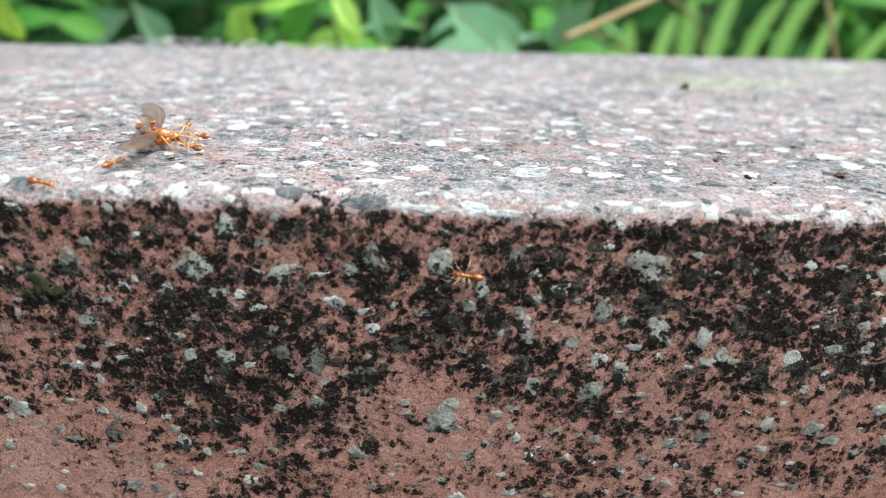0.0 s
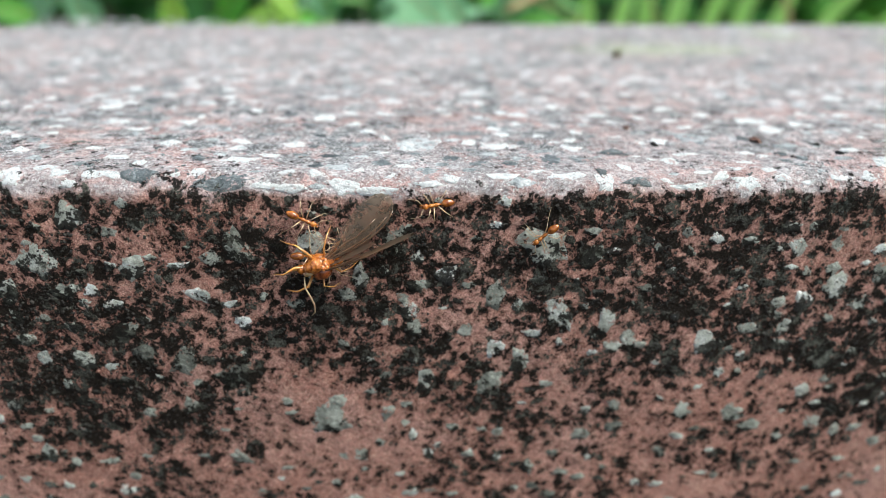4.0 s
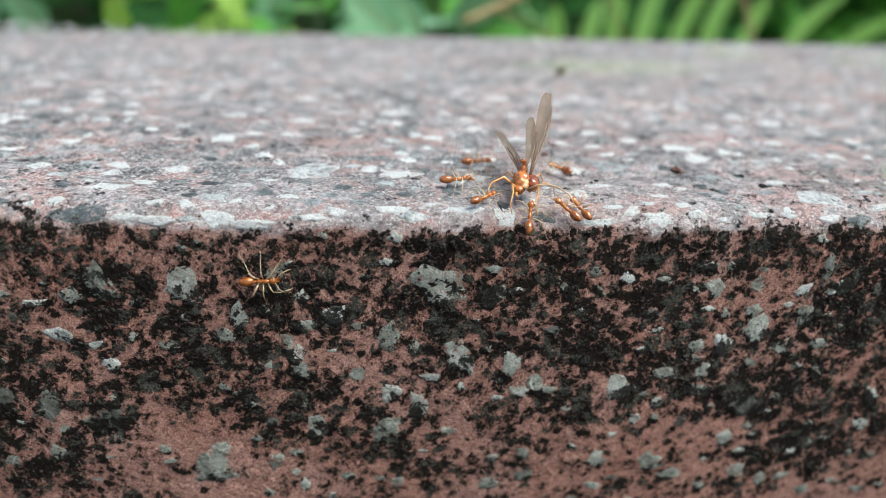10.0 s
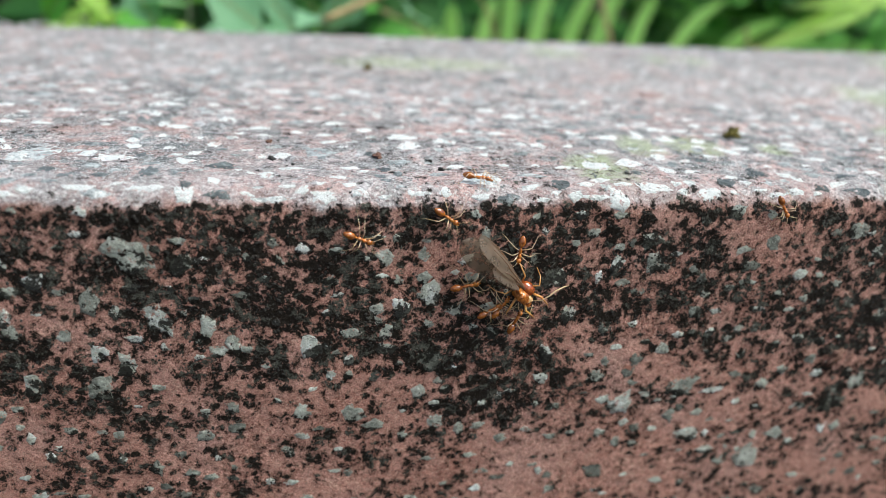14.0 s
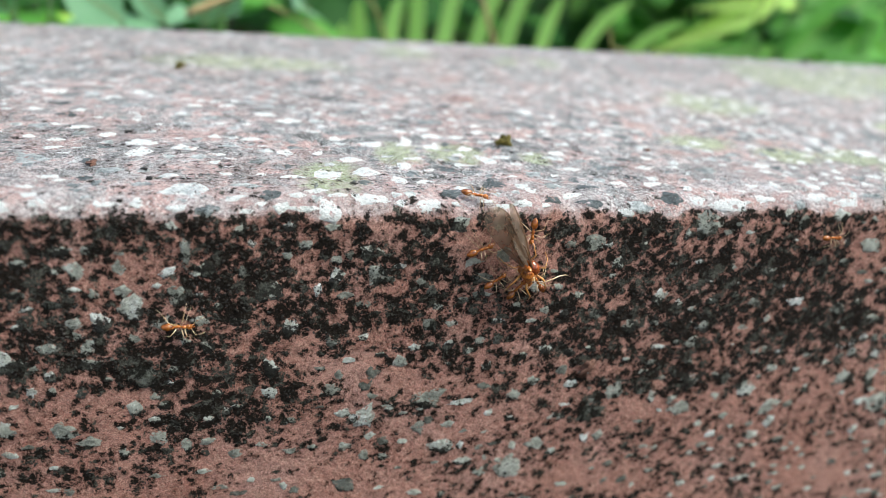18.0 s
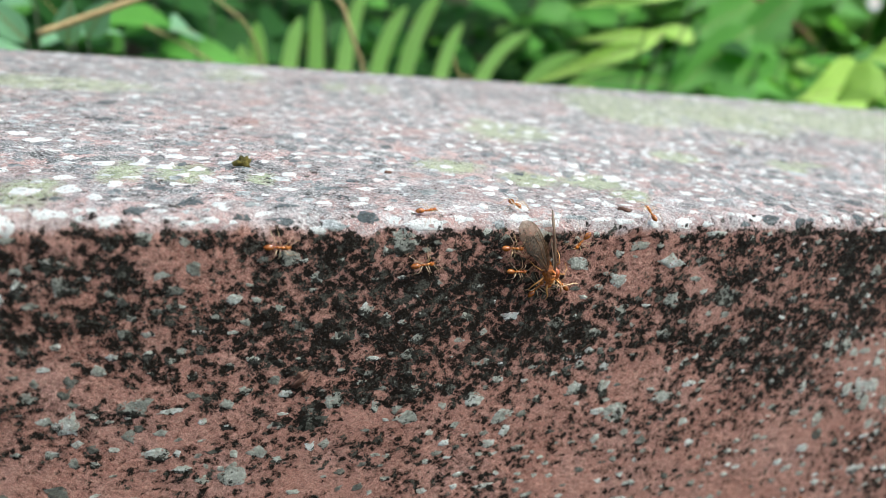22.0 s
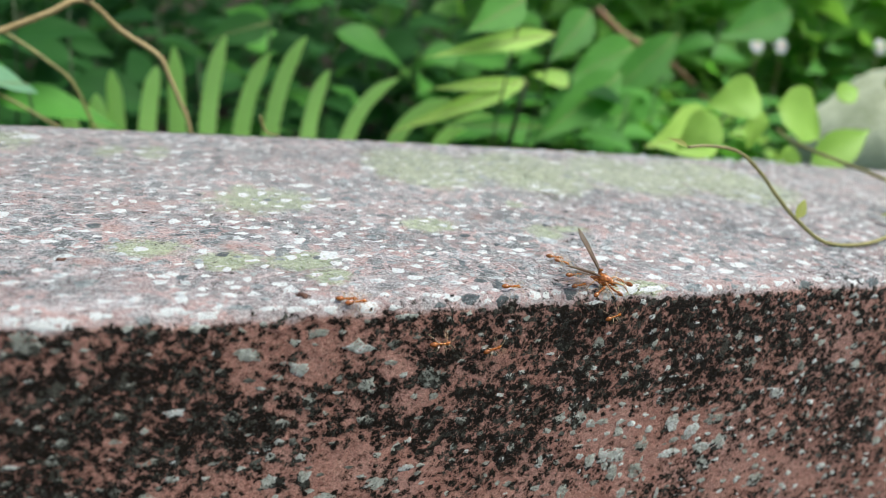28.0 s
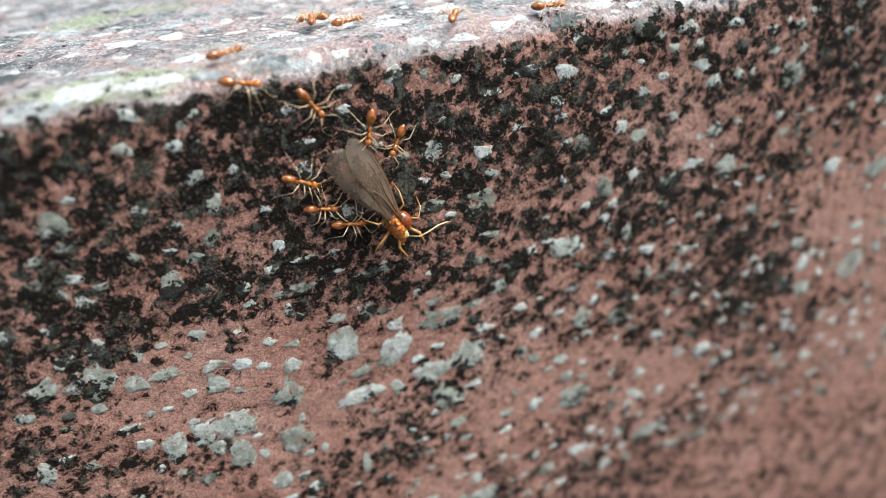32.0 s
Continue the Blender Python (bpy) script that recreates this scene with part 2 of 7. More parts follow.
def chip_material():
    m, nt, bsdf = node_material("grey_stone_chip")
    pos = coords(nt)
    grain = noise_node(nt, pos, 1500, 6, 0.8)
    mid = noise_node(nt, pos, 420, 7, 0.74, 0.3)
    tone, film_sheen = attr(nt, "tone"), attr(nt, "film_sheen")
    shade = calc(nt, "ADD", tone, calc(nt, "MULTIPLY", calc(nt, "SUBTRACT", mid, 0.5), 1.7))
    body = ramp(nt, shade, [(0.0, (0.06, 0.062, 0.050)), (0.3, (0.23, 0.24, 0.20)), (0.6, (0.54, 0.56, 0.48)), (0.95, (0.92, 0.94, 0.90))])
    # whiter chips on the upper side, the sky's reflection painted into their colour
    sky_white = ramp(nt, shade, [(0.0, (0.07, 0.085, 0.09)), (0.3, (0.19, 0.22, 0.23)), (0.58, (0.56, 0.60, 0.61)), (0.80, (0.96, 0.97, 0.96))])
    body = blend(nt, calc(nt, "MINIMUM", calc(nt, "MULTIPLY", film_sheen, 1.3), 1.0), body, sky_white)
    body = blend(nt, ramp(nt, grain, [(0.36, (0.5,)), (0.44, (0.0,))]), body, (0.06, 0.064, 0.056))
    pits = ramp(nt, noise_node(nt, pos, 1050, 6, 0.78), [(0.36, (0.45,)), (0.41, (0.0,))])
    body = blend(nt, pits, body, (0.09, 0.085, 0.075))
    # the render still sticks to parts of a chip and laps over its rim
    lap = calc(nt, "ADD", noise_node(nt, pos, 620, 6, 0.75, 0.4), calc(nt, "MULTIPLY", attr(nt, "rim"), 0.15))
    over = blend(nt, calc(nt, "MULTIPLY", film_sheen, 0.8), (0.46, 0.18, 0.12), (0.74, 0.60, 0.59))
    body = blend(nt, ramp(nt, lap, [(0.66, (0.0,)), (0.71, (0.92,))]), body, over)
    body = blend(nt, ramp(nt, noise_node(nt, pos, 380, 6, 0.75, 0.5), [(0.60, (0.0,)), (0.63, (0.85,))]), body, over)
    body = blend(nt, calc(nt, "MULTIPLY", attr(nt, "back_grey"), 0.30), body, (0.24, 0.235, 0.22))
    lifted = crust_mask(nt, pos)
    lifted = calc(nt, "ADD", lifted, calc(nt, "MULTIPLY", attr(nt, "rim"), 0.06))
    rim = ramp(nt, lifted, [(0.55, (0.0,)), (0.58, (0.95,))])
    nt.links.new(blend(nt, rim, body, crust_colour(nt, pos, grain)), bsdf.inputs["Base Color"])
    bsdf.inputs["Roughness"].default_value = 0.62
    nt.links.new(calc(nt, "SUBTRACT", 0.40, calc(nt, "MULTIPLY", rim, 0.30)), bsdf.inputs["Specular IOR Level"])
    bump(nt, bsdf, calc(nt, "ADD", grain, calc(nt, "MULTIPLY", mid, 0.8)), 1.0, 0.0013)
    return m


def leaf_material(name, dark, light, gloss=0.42):
    m, nt, bsdf = node_material(name)
    pos = coords(nt)
    n = noise_node(nt, pos, 70, 4, 0.7)
    rnd = nt.nodes.new("ShaderNodeObjectInfo").outputs["Random"]
    isl = nt.nodes.new("ShaderNodeNewGeometry").outputs["Random Per Island"]
    broad = noise_node(nt, pos, 24, 3, 0.6)
    v = calc(nt, "ADD", calc(nt, "MULTIPLY", calc(nt, "ADD", n, broad), 0.30), calc(nt, "MULTIPLY", calc(nt, "ADD", rnd, isl), 0.22))
    nt.links.new(ramp(nt, v, [(0.2, dark), (0.8, light)]), bsdf.inputs["Base Color"])
    bsdf.inputs["Roughness"].default_value = gloss + 0.12
    bsdf.inputs["Specular IOR Level"].default_value = 0.5 * light[1]
    fine = noise_node(nt, pos, 260, 3, 0.6)
    bump(nt, bsdf, fine, 0.3, 0.001)
    out = [k for k in nt.nodes if k.type == "OUTPUT_MATERIAL"][0]
    tr = nt.nodes.new("ShaderNodeBsdfTranslucent")
    tr.inputs["Color"].default_value = (light[0] * 1.3, light[1] * 1.3, light[2] * 0.8, 1)
    mx = nt.nodes.new("ShaderNodeMixShader")
    mx.inputs["Fac"].default_value = 0.32
    nt.links.new(bsdf.outputs["BSDF"], mx.inputs[1])
    nt.links.new(tr.outputs["BSDF"], mx.inputs[2])
    nt.links.new(mx.outputs["Shader"], out.inputs["Surface"])
    return m


def rough_material(name, a, b, scale, rough=0.8, relief=0.002):
    m, nt, bsdf = node_material(name)
    pos = coords(nt)
    n = noise_node(nt, pos, scale, 6, 0.65)
    f = noise_node(nt, pos, scale * 7, 4, 0.6)
    nt.links.new(ramp(nt, calc(nt, "ADD", calc(nt, "MULTIPLY", n, 0.65), calc(nt, "MULTIPLY", f, 0.35)), [(0.3, a), (0.7, b)]), bsdf.inputs["Base Color"])
    bsdf.inputs["Roughness"].default_value = rough
    bump(nt, bsdf, f, 0.6, relief)
    return m


RENDER = render_material()
CHIP = chip_material()
LEAF_MID = leaf_material("mid_green_leaf", (0.020, 0.095, 0.012), (0.13, 0.36, 0.058))
# dark leaves; for the far tangle this colour also holds the shade
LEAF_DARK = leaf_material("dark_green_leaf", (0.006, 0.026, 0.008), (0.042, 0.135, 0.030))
LEAF_LIME = leaf_material("lime_green_leaf", (0.20, 0.40, 0.045), (0.44, 0.66, 0.13))
LEAF_PALE = leaf_material("pale_bluish_leaf", (0.10, 0.23, 0.12), (0.26, 0.46, 0.28), 0.35)
FERN = leaf_material("fern_green", (0.28, 0.56, 0.10), (0.52, 0.84, 0.26), 0.5)
# brighter leaf green for the bank, with the sunlight put into the colour
LEAF_BANK = leaf_material("bank_leaf_sun_painted", (0.03, 0.13, 0.012), (0.26, 0.52, 0.10))
LEAF_OLIVE = leaf_material("olive_vine_leaf", (0.15, 0.17, 0.03), (0.34, 0.36, 0.09), 0.4)
DARKSTEM = rough_material("dark_green_stem", (0.02, 0.035, 0.012), (0.06, 0.09, 0.03), 120, 0.6, 0.0005)
DARKMOSS = rough_material("dark_green_moss", (0.008, 0.010, 0.004), (0.045, 0.05, 0.012), 700, 0.95, 0.0012)
STEM = rough_material("brown_stem", (0.16, 0.075, 0.035), (0.36, 0.20, 0.09), 180, 0.6, 0.0006)
TAN = rough_material("tan_woody_stem", (0.26, 0.18, 0.07), (0.50, 0.38, 0.18), 160, 0.6, 0.0004)
VINE = rough_material("yellow_green_stem", (0.15, 0.135, 0.04), (0.32, 0.28, 0.09), 160, 0.5, 0.0004)
SOIL = rough_material("dark_leaf_soil", (0.018, 0.014, 0.010), (0.06, 0.045, 0.028), 14, 0.95, 0.01)
STONE = rough_material("lichened_pale_stone", (0.30, 0.33, 0.16), (0.72, 0.74, 0.52), 34, 0.85, 0.003)
SOIL.node_tree.nodes["Principled BSDF"].inputs["Specular IOR Level"].default_value = 0.08
PETAL = rough_material("white_petal", (0.72, 0.72, 0.70), (0.85, 0.85, 0.83), 90, 0.6, 0.0004)
YOLK = rough_material("yellow_floret", (0.55, 0.34, 0.03), (0.75, 0.50, 0.06), 300, 0.7, 0.0005)
MOSS = rough_material("olive_moss", (0.03, 0.03, 0.006), (0.22, 0.17, 0.03), 500, 0.95, 0.0012)
GRANULE = rough_material("black_lichen", (0.004, 0.003, 0.0025), (0.045, 0.038, 0.030), 1500, 0.7, 0.0002)
SLATE = rough_material("slate_lichen", (0.05, 0.055, 0.055), (0.28, 0.30, 0.30), 900, 0.75, 0.0002)
BLACKBIT = rough_material("black_debris", (0.008, 0.007, 0.006), (0.03, 0.026, 0.022), 600, 0.7, 0.0003)
BROWNBIT = rough_material("brown_debris", (0.07, 0.03, 0.02), (0.17, 0.08, 0.05), 600, 0.7, 0.0003)



def chitin(name, deep, light, rough=0.22):
    """Glossy, slightly translucent insect shell."""
    m, nt, bsdf = node_material(name)
    pos = coords(nt)
    n = noise_node(nt, pos, 1300, 4, 0.7)
    nt.links.new(ramp(nt, n, [(0.36, deep), (0.64, light)]), bsdf.inputs["Base Color"])
    bsdf.inputs["Roughness"].default_value = rough
    bsdf.inputs["Coat Weight"].default_value, bsdf.inputs["Coat Roughness"].default_value = 0.7, 0.06
    bsdf.inputs["Subsurface Weight"].default_value = 0.12
    bsdf.inputs["Subsurface Radius"].default_value = (1.0, 0.35, 0.1)
    bsdf.inputs["Subsurface Scale"].default_value = 0.0006
    bump(nt, bsdf, noise_node(nt, pos, 5000, 2, 0.5), 0.2, 0.00005)
    return m


def membrane():
    m, nt, bsdf = node_material("smoky_wing_membrane")
    pos = coords(nt)
    n = noise_node(nt, pos, 420, 4, 0.6)
    nt.links.new(ramp(nt, n, [(0.3, (0.13, 0.098, 0.074)), (0.7, (0.29, 0.225, 0.17))]), bsdf.inputs["Base Color"])
    bsdf.inputs["Roughness"].default_value = 0.35
    bump(nt, bsdf, n, 0.3, 0.0003)
    clear = nt.nodes.new("ShaderNodeBsdfTransparent")
    clear.inputs["Color"].default_value = (0.80, 0.70, 0.60, 1)
    tr = nt.nodes.new("ShaderNodeBsdfTranslucent")
    tr.inputs["Color"].default_value = (0.40, 0.29, 0.20, 1)
    a, b = nt.nodes.new("ShaderNodeMixShader"), nt.nodes.new("ShaderNodeMixShader")
    a.inputs["Fac"].default_value, b.inputs["Fac"].default_value = 0.32, 0.50
    out = [k for k in nt.nodes if k.type == "OUTPUT_MATERIAL"][0]
    nt.links.new(bsdf.outputs["BSDF"], a.inputs[1])
    nt.links.new(tr.outputs["BSDF"], a.inputs[2])
    nt.links.new(a.outputs["Shader"], b.inputs[1])
    nt.links.new(clear.outputs["BSDF"], b.inputs[2])
    nt.links.new(b.outputs["Shader"], out.inputs["Surface"])
    return m


ANT_SHELL = chitin("orange_ant_shell", (0.26, 0.066, 0.009), (0.58, 0.20, 0.032))
ANT_GASTER = chitin("amber_gaster", (0.13, 0.030, 0.006), (0.42, 0.135, 0.020), 0.10)
PREY_GASTER = chitin("red_brown_gaster", (0.10, 0.020, 0.006), (0.36, 0.085, 0.018), 0.14)
ANT_LEG = chitin("straw_leg", (0.52, 0.30, 0.14), (0.80, 0.60, 0.40), 0.30)
PREY_SHELL = chitin("amber_orange_thorax", (0.18, 0.040, 0.007), (0.58, 0.195, 0.034), 0.12)
PREY_LEG = chitin("yellow_leg", (0.44, 0.17, 0.04), (0.64, 0.33, 0.09), 0.32)
PALE_LIMB = chitin("pale_feeler", (0.46, 0.30, 0.16), (0.64, 0.46, 0.28), 0.4)
FLESH = chitin("pale_flesh", (0.42, 0.20, 0.06), (0.78, 0.56, 0.30), 0.16)
EYE = chitin("black_eye", (0.012, 0.010, 0.010), (0.03, 0.025, 0.022), 0.15)
WING = membrane()
VEIN = chitin("brown_wing_vein", (0.08, 0.04, 0.018), (0.16, 0.08, 0.035), 0.4)


# ---- helpers for building ----
def link_mesh(name, verts, faces, material, parent=None, smooth=True, label=""):
    me = bpy.data.meshes.new(name)
    me.from_pydata(verts, [], faces)
    me.materials.append(material)
    if smooth:
        me.polygons.foreach_set("use_smooth", [True] * len(me.polygons))
    me.update()
    ob = new(name, me)
    if parent is not None:
        ob.parent = parent
    if label:
        tagged(ob, label)
    return ob


def part(name, bm, material, parent, label=""):
    me = bpy.data.meshes.new(name)
    bm.to_mesh(me)
    bm.free()
    me.materials.append(material)
    me.polygons.foreach_set("use_smooth", [True] * len(me.polygons))
    ob = new(name, me)
    if parent is not None:
        ob.parent = parent
    if label:
        tagged(ob, label)
    return ob


def lattice(ix, iy, seed):
    h = np.sin(ix * 127.1 + iy * 311.7 + seed * 74.7) * 43758.5453
    return h - np.floor(h)


def value_noise(x, y, scale, octaves=3, seed=0):
    """Smooth noise from 0 to 1 on the plane; scale in cycles a metre."""
    total, amp, norm = 0.0, 1.0, 0.0
    for k in range(octaves):
        u, v = x * scale * 2**k, y * scale * 2**k
        iu, iv = np.floor(u), np.floor(v)
        fu, fv = u - iu, v - iv
        fu, fv = fu * fu * (3 - 2 * fu), fv * fv * (3 - 2 * fv)
        s = seed + 13 * k
        a, b = lattice(iu, iv, s), lattice(iu + 1, iv, s)
        c, d = lattice(iu, iv + 1, s), lattice(iu + 1, iv + 1, s)
        total = total + amp * ((a * (1 - fu) + b * fu) * (1 - fv) + (c * (1 - fu) + d * fu) * fv)
        norm += amp
        amp *= 0.5
    return total / norm


# ---- the wall: plan, section, surface ----
TOP, ROUND = 0.4503, 0.0042
HALF = ROUND * math.pi / 4


def front(x):
    """Plan of the front face: a slow curve, straight beyond the ends."""
    x = np.asarray(x, float)
    c = np.clip(x, -0.06, 0.44)
    y = -0.35906 * c**3 + 0.31365 * c**2 + 0.00898 * c + 0.11171
    return y + np.where(x > 0.44, (x - 0.44) * 0.0765, 0) + np.where(x < -0.06, (x + 0.06) * -0.0325, 0)


def back(x):
    x = np.clip(np.asarray(x, float), -0.6, 0.75)
    return -0.1254 * x**2 + 0.13805 * x + 0.30293


def surface(x, s, off=0.0):
    """Point of the wall's skin: x along it, s up the front (minus) and over the rounded edge onto the top (plus); off outwards."""
    x, s = np.broadcast_arrays(np.asarray(x, float), np.asarray(s, float))
    th = np.clip(s / ROUND + math.pi / 4, 0, math.pi / 2)
    f = front(x)
    r = ROUND + off
    y = f + ROUND - r * np.cos(th) + np.maximum(s - HALF, 0)
    z = TOP - ROUND + r * np.sin(th) + np.minimum(s + HALF, 0)
    return np.stack([x, y, z], -1)


def relief(x, s):
    """Unevenness of the skin in metres: long waves, chipped edge, grit."""
    wave = (value_noise(x, s, 28, 3, 5) - 0.5) * 0.0011
    knock = np.exp(-((s / 0.004) ** 2)) * (value_noise(x, s, 160, 3, 9) - 0.62) * 0.0018
    grit = (value_noise(x, s, 620, 2, 2) - 0.5) * 0.00055
    return wave + knock + grit


def blobs(x, s, spots):
    """Soft union of blots, each (x, s, half width, half height), in metres."""
    out = np.zeros(np.broadcast(x, s).shape)
    for bx, bs, rx, rs in spots:
        out = np.maximum(out, np.exp(-(((x - bx) / rx) ** 2 + ((s - bs) / rs) ** 2)))
    return out


DARK = [  # black crust on the front
    (-0.0402, -0.0448, 0.0089, 0.0066), (-0.0336, -0.0322, 0.0111, 0.0072), (-0.0243, -0.0571, 0.0083, 0.006), (-0.0203, -0.0449, 0.0063, 0.0044),
    (-0.0115, -0.0336, 0.0039, 0.0036), (-0.0078, -0.0119, 0.0049, 0.0045), (0.0027, -0.0242, 0.0077, 0.0049), (0.0102, -0.0327, 0.0053, 0.0042),
    (0.0145, -0.0099, 0.0049, 0.0036), (0.0348, -0.0433, 0.0025, 0.0043), (0.0355, -0.0436, 0.0033, 0.004), (0.0433, -0.018, 0.0061, 0.0029),
    (0.0459, -0.0081, 0.0051, 0.0037), (0.0473, -0.0349, 0.0056, 0.0032), (0.0538, -0.006, 0.0068, 0.0036), (0.0603, -0.0321, 0.0051, 0.0041),
    (0.0685, -0.0229, 0.0101, 0.0049), (0.0697, -0.0198, 0.0092, 0.005), (0.0725, -0.0108, 0.0066, 0.0055), (0.0842, -0.0088, 0.0051, 0.0027),
    (0.0872, -0.0308, 0.0055, 0.0042), (0.0876, -0.0289, 0.0146, 0.0054), (0.0987, -0.0384, 0.0092, 0.0057), (0.1013, -0.0432, 0.0108, 0.0046),
]
DARK += [
    (0.1016, -0.034, 0.0086, 0.0044), (0.1076, -0.0162, 0.0087, 0.0061), (0.1149, -0.0221, 0.0087, 0.0042), (0.1303, -0.0119, 0.0068, 0.004),
    (0.1381, -0.0218, 0.0155, 0.0032), (0.1412, -0.0086, 0.008, 0.004), (0.1451, -0.0324, 0.0092, 0.0046), (0.1654, -0.0212, 0.0088, 0.0057),
    (0.1713, -0.0271, 0.0116, 0.0046), (0.1738, -0.03, 0.0082, 0.0049), (0.1794, -0.0484, 0.0044, 0.004), (0.1852, -0.0111, 0.0062, 0.0057),
    (0.1863, -0.0139, 0.0041, 0.008), (0.193, -0.0315, 0.0045, 0.004), (0.1946, -0.0146, 0.0036, 0.0055), (0.1978, -0.0142, 0.0088, 0.0047),
    (0.1985, -0.0376, 0.0104, 0.0053), (0.2016, -0.0272, 0.0092, 0.0051), (0.2033, -0.0442, 0.0066, 0.0033), (0.2113, -0.0206, 0.0088, 0.0059),
    (0.2174, -0.0438, 0.0053, 0.0034), (0.2185, -0.0191, 0.0072, 0.0088), (0.2241, -0.0124, 0.0084, 0.0049), (0.2271, -0.0346, 0.0081, 0.0044),
]
DARK += [
    (0.2365, -0.0308, 0.0145, 0.0069), (0.2378, -0.0294, 0.0094, 0.0055), (0.2678, -0.0233, 0.0085, 0.0057), (0.2726, -0.0246, 0.0089, 0.0085),
    (0.2738, -0.0321, 0.0067, 0.0048), (0.2832, -0.0332, 0.007, 0.0049), (0.2883, -0.0144, 0.0068, 0.0068), (0.3016, -0.0265, 0.0112, 0.0062),
    (0.3052, -0.0077, 0.0049, 0.0048), (0.3065, -0.0388, 0.012, 0.0128), (0.3089, -0.037, 0.0073, 0.0045), (0.3126, -0.0491, 0.0058, 0.0049),
    (0.328, -0.0103, 0.0114, 0.0052), (0.3398, -0.0091, 0.0112, 0.0061), (0.3469, -0.015, 0.0064, 0.0056), (0.3612, -0.0284, 0.0052, 0.0031),
    (0.3653, -0.0144, 0.0083, 0.0082), (0.3781, -0.029, 0.0078, 0.0039), (0.3826, -0.0149, 0.0155, 0.0074), (0.3888, -0.0264, 0.0071, 0.0041),
    (0.4021, -0.0395, 0.0054, 0.0028), (0.4067, -0.0174, 0.0116, 0.0079), (0.4087, -0.0138, 0.0068, 0.0039), (0.4259, -0.0405, 0.0083, 0.004),
]
DARK += [
    (0.4294, -0.0329, 0.0099, 0.0074), (0.4465, -0.0353, 0.0068, 0.0061), (0.4528, -0.0468, 0.0093, 0.0099), (0.4572, -0.0629, 0.0098, 0.0107),
    (0.4581, -0.0557, 0.0078, 0.0073), (0.4736, -0.0171, 0.0115, 0.006), (0.4748, -0.0178, 0.0074, 0.0056), (0.4957, -0.0154, 0.0167, 0.0093),
]
CLEAN = [  # clean pink render on the front
    (-0.043, -0.0583, 0.0074, 0.0036), (-0.0196, -0.0335, 0.0035, 0.0026), (0.0004, -0.0388, 0.008, 0.0054), (0.0082, -0.0481, 0.0092, 0.0046),
    (0.0118, -0.0623, 0.0115, 0.0025), (0.0233, -0.0241, 0.0045, 0.0028), (0.028, -0.0235, 0.007, 0.004), (0.0422, -0.0374, 0.0041, 0.0031),
    (0.0701, -0.0622, 0.0083, 0.0039), (0.0823, -0.046, 0.0085, 0.0034), (0.0838, -0.0404, 0.015, 0.0046), (0.0877, -0.0111, 0.0055, 0.0038),
    (0.1181, -0.0457, 0.0073, 0.0024), (0.1236, -0.0339, 0.0092, 0.0034), (0.1353, -0.0386, 0.0107, 0.0047), (0.1363, -0.0055, 0.005, 0.0025),
    (0.1373, -0.0374, 0.009, 0.0047), (0.1441, -0.0506, 0.0137, 0.0038), (0.1514, -0.008, 0.0071, 0.0031), (0.1827, -0.0668, 0.0116, 0.0044),
    (0.1885, -0.0321, 0.003, 0.002), (0.1902, -0.0325, 0.0033, 0.0032), (0.194, -0.0498, 0.007, 0.0042), (0.2438, -0.0138, 0.0046, 0.0062),
]
CLEAN += [
    (0.2516, -0.0765, 0.0153, 0.0051), (0.2575, -0.016, 0.004, 0.0032), (0.2591, -0.0075, 0.0059, 0.0031), (0.2613, -0.0069, 0.011, 0.0032),
    (0.2705, -0.0433, 0.0138, 0.0046), (0.2795, -0.0164, 0.0055, 0.0045), (0.2893, -0.0544, 0.0067, 0.0047), (0.2894, -0.0271, 0.0095, 0.0044),
    (0.2898, -0.0489, 0.0112, 0.0054), (0.3027, -0.0241, 0.0051, 0.0031), (0.3355, -0.0727, 0.0139, 0.0043), (0.3365, -0.0681, 0.0187, 0.0048),
    (0.3445, -0.0466, 0.0184, 0.0089), (0.3447, -0.0474, 0.0095, 0.0052), (0.3487, -0.0392, 0.0092, 0.0051), (0.3511, -0.0218, 0.0029, 0.0035),
    (0.3548, -0.02, 0.0034, 0.0047), (0.3617, -0.0239, 0.0047, 0.0069), (0.3623, -0.0454, 0.0071, 0.0054), (0.3638, -0.0582, 0.0156, 0.0072),
    (0.3801, -0.05, 0.0097, 0.0072), (0.3852, -0.0835, 0.0152, 0.0051), (0.3905, -0.0061, 0.0029, 0.0021), (0.3979, -0.0181, 0.0032, 0.0016),
]
CLEAN += [
    (0.325, -0.092, 0.030, 0.018), (0.115, -0.060, 0.020, 0.010), (-0.075, -0.060, 0.020, 0.012),
    (0.4063, -0.068, 0.0162, 0.0083), (0.4135, -0.0657, 0.0128, 0.0071), (0.438, -0.0763, 0.0126, 0.008), (0.4389, -0.0248, 0.0052, 0.0055),
    (0.4391, -0.0256, 0.0051, 0.0058), (0.4908, -0.0526, 0.0175, 0.0145), (0.511, -0.0864, 0.0249, 0.0171),
]

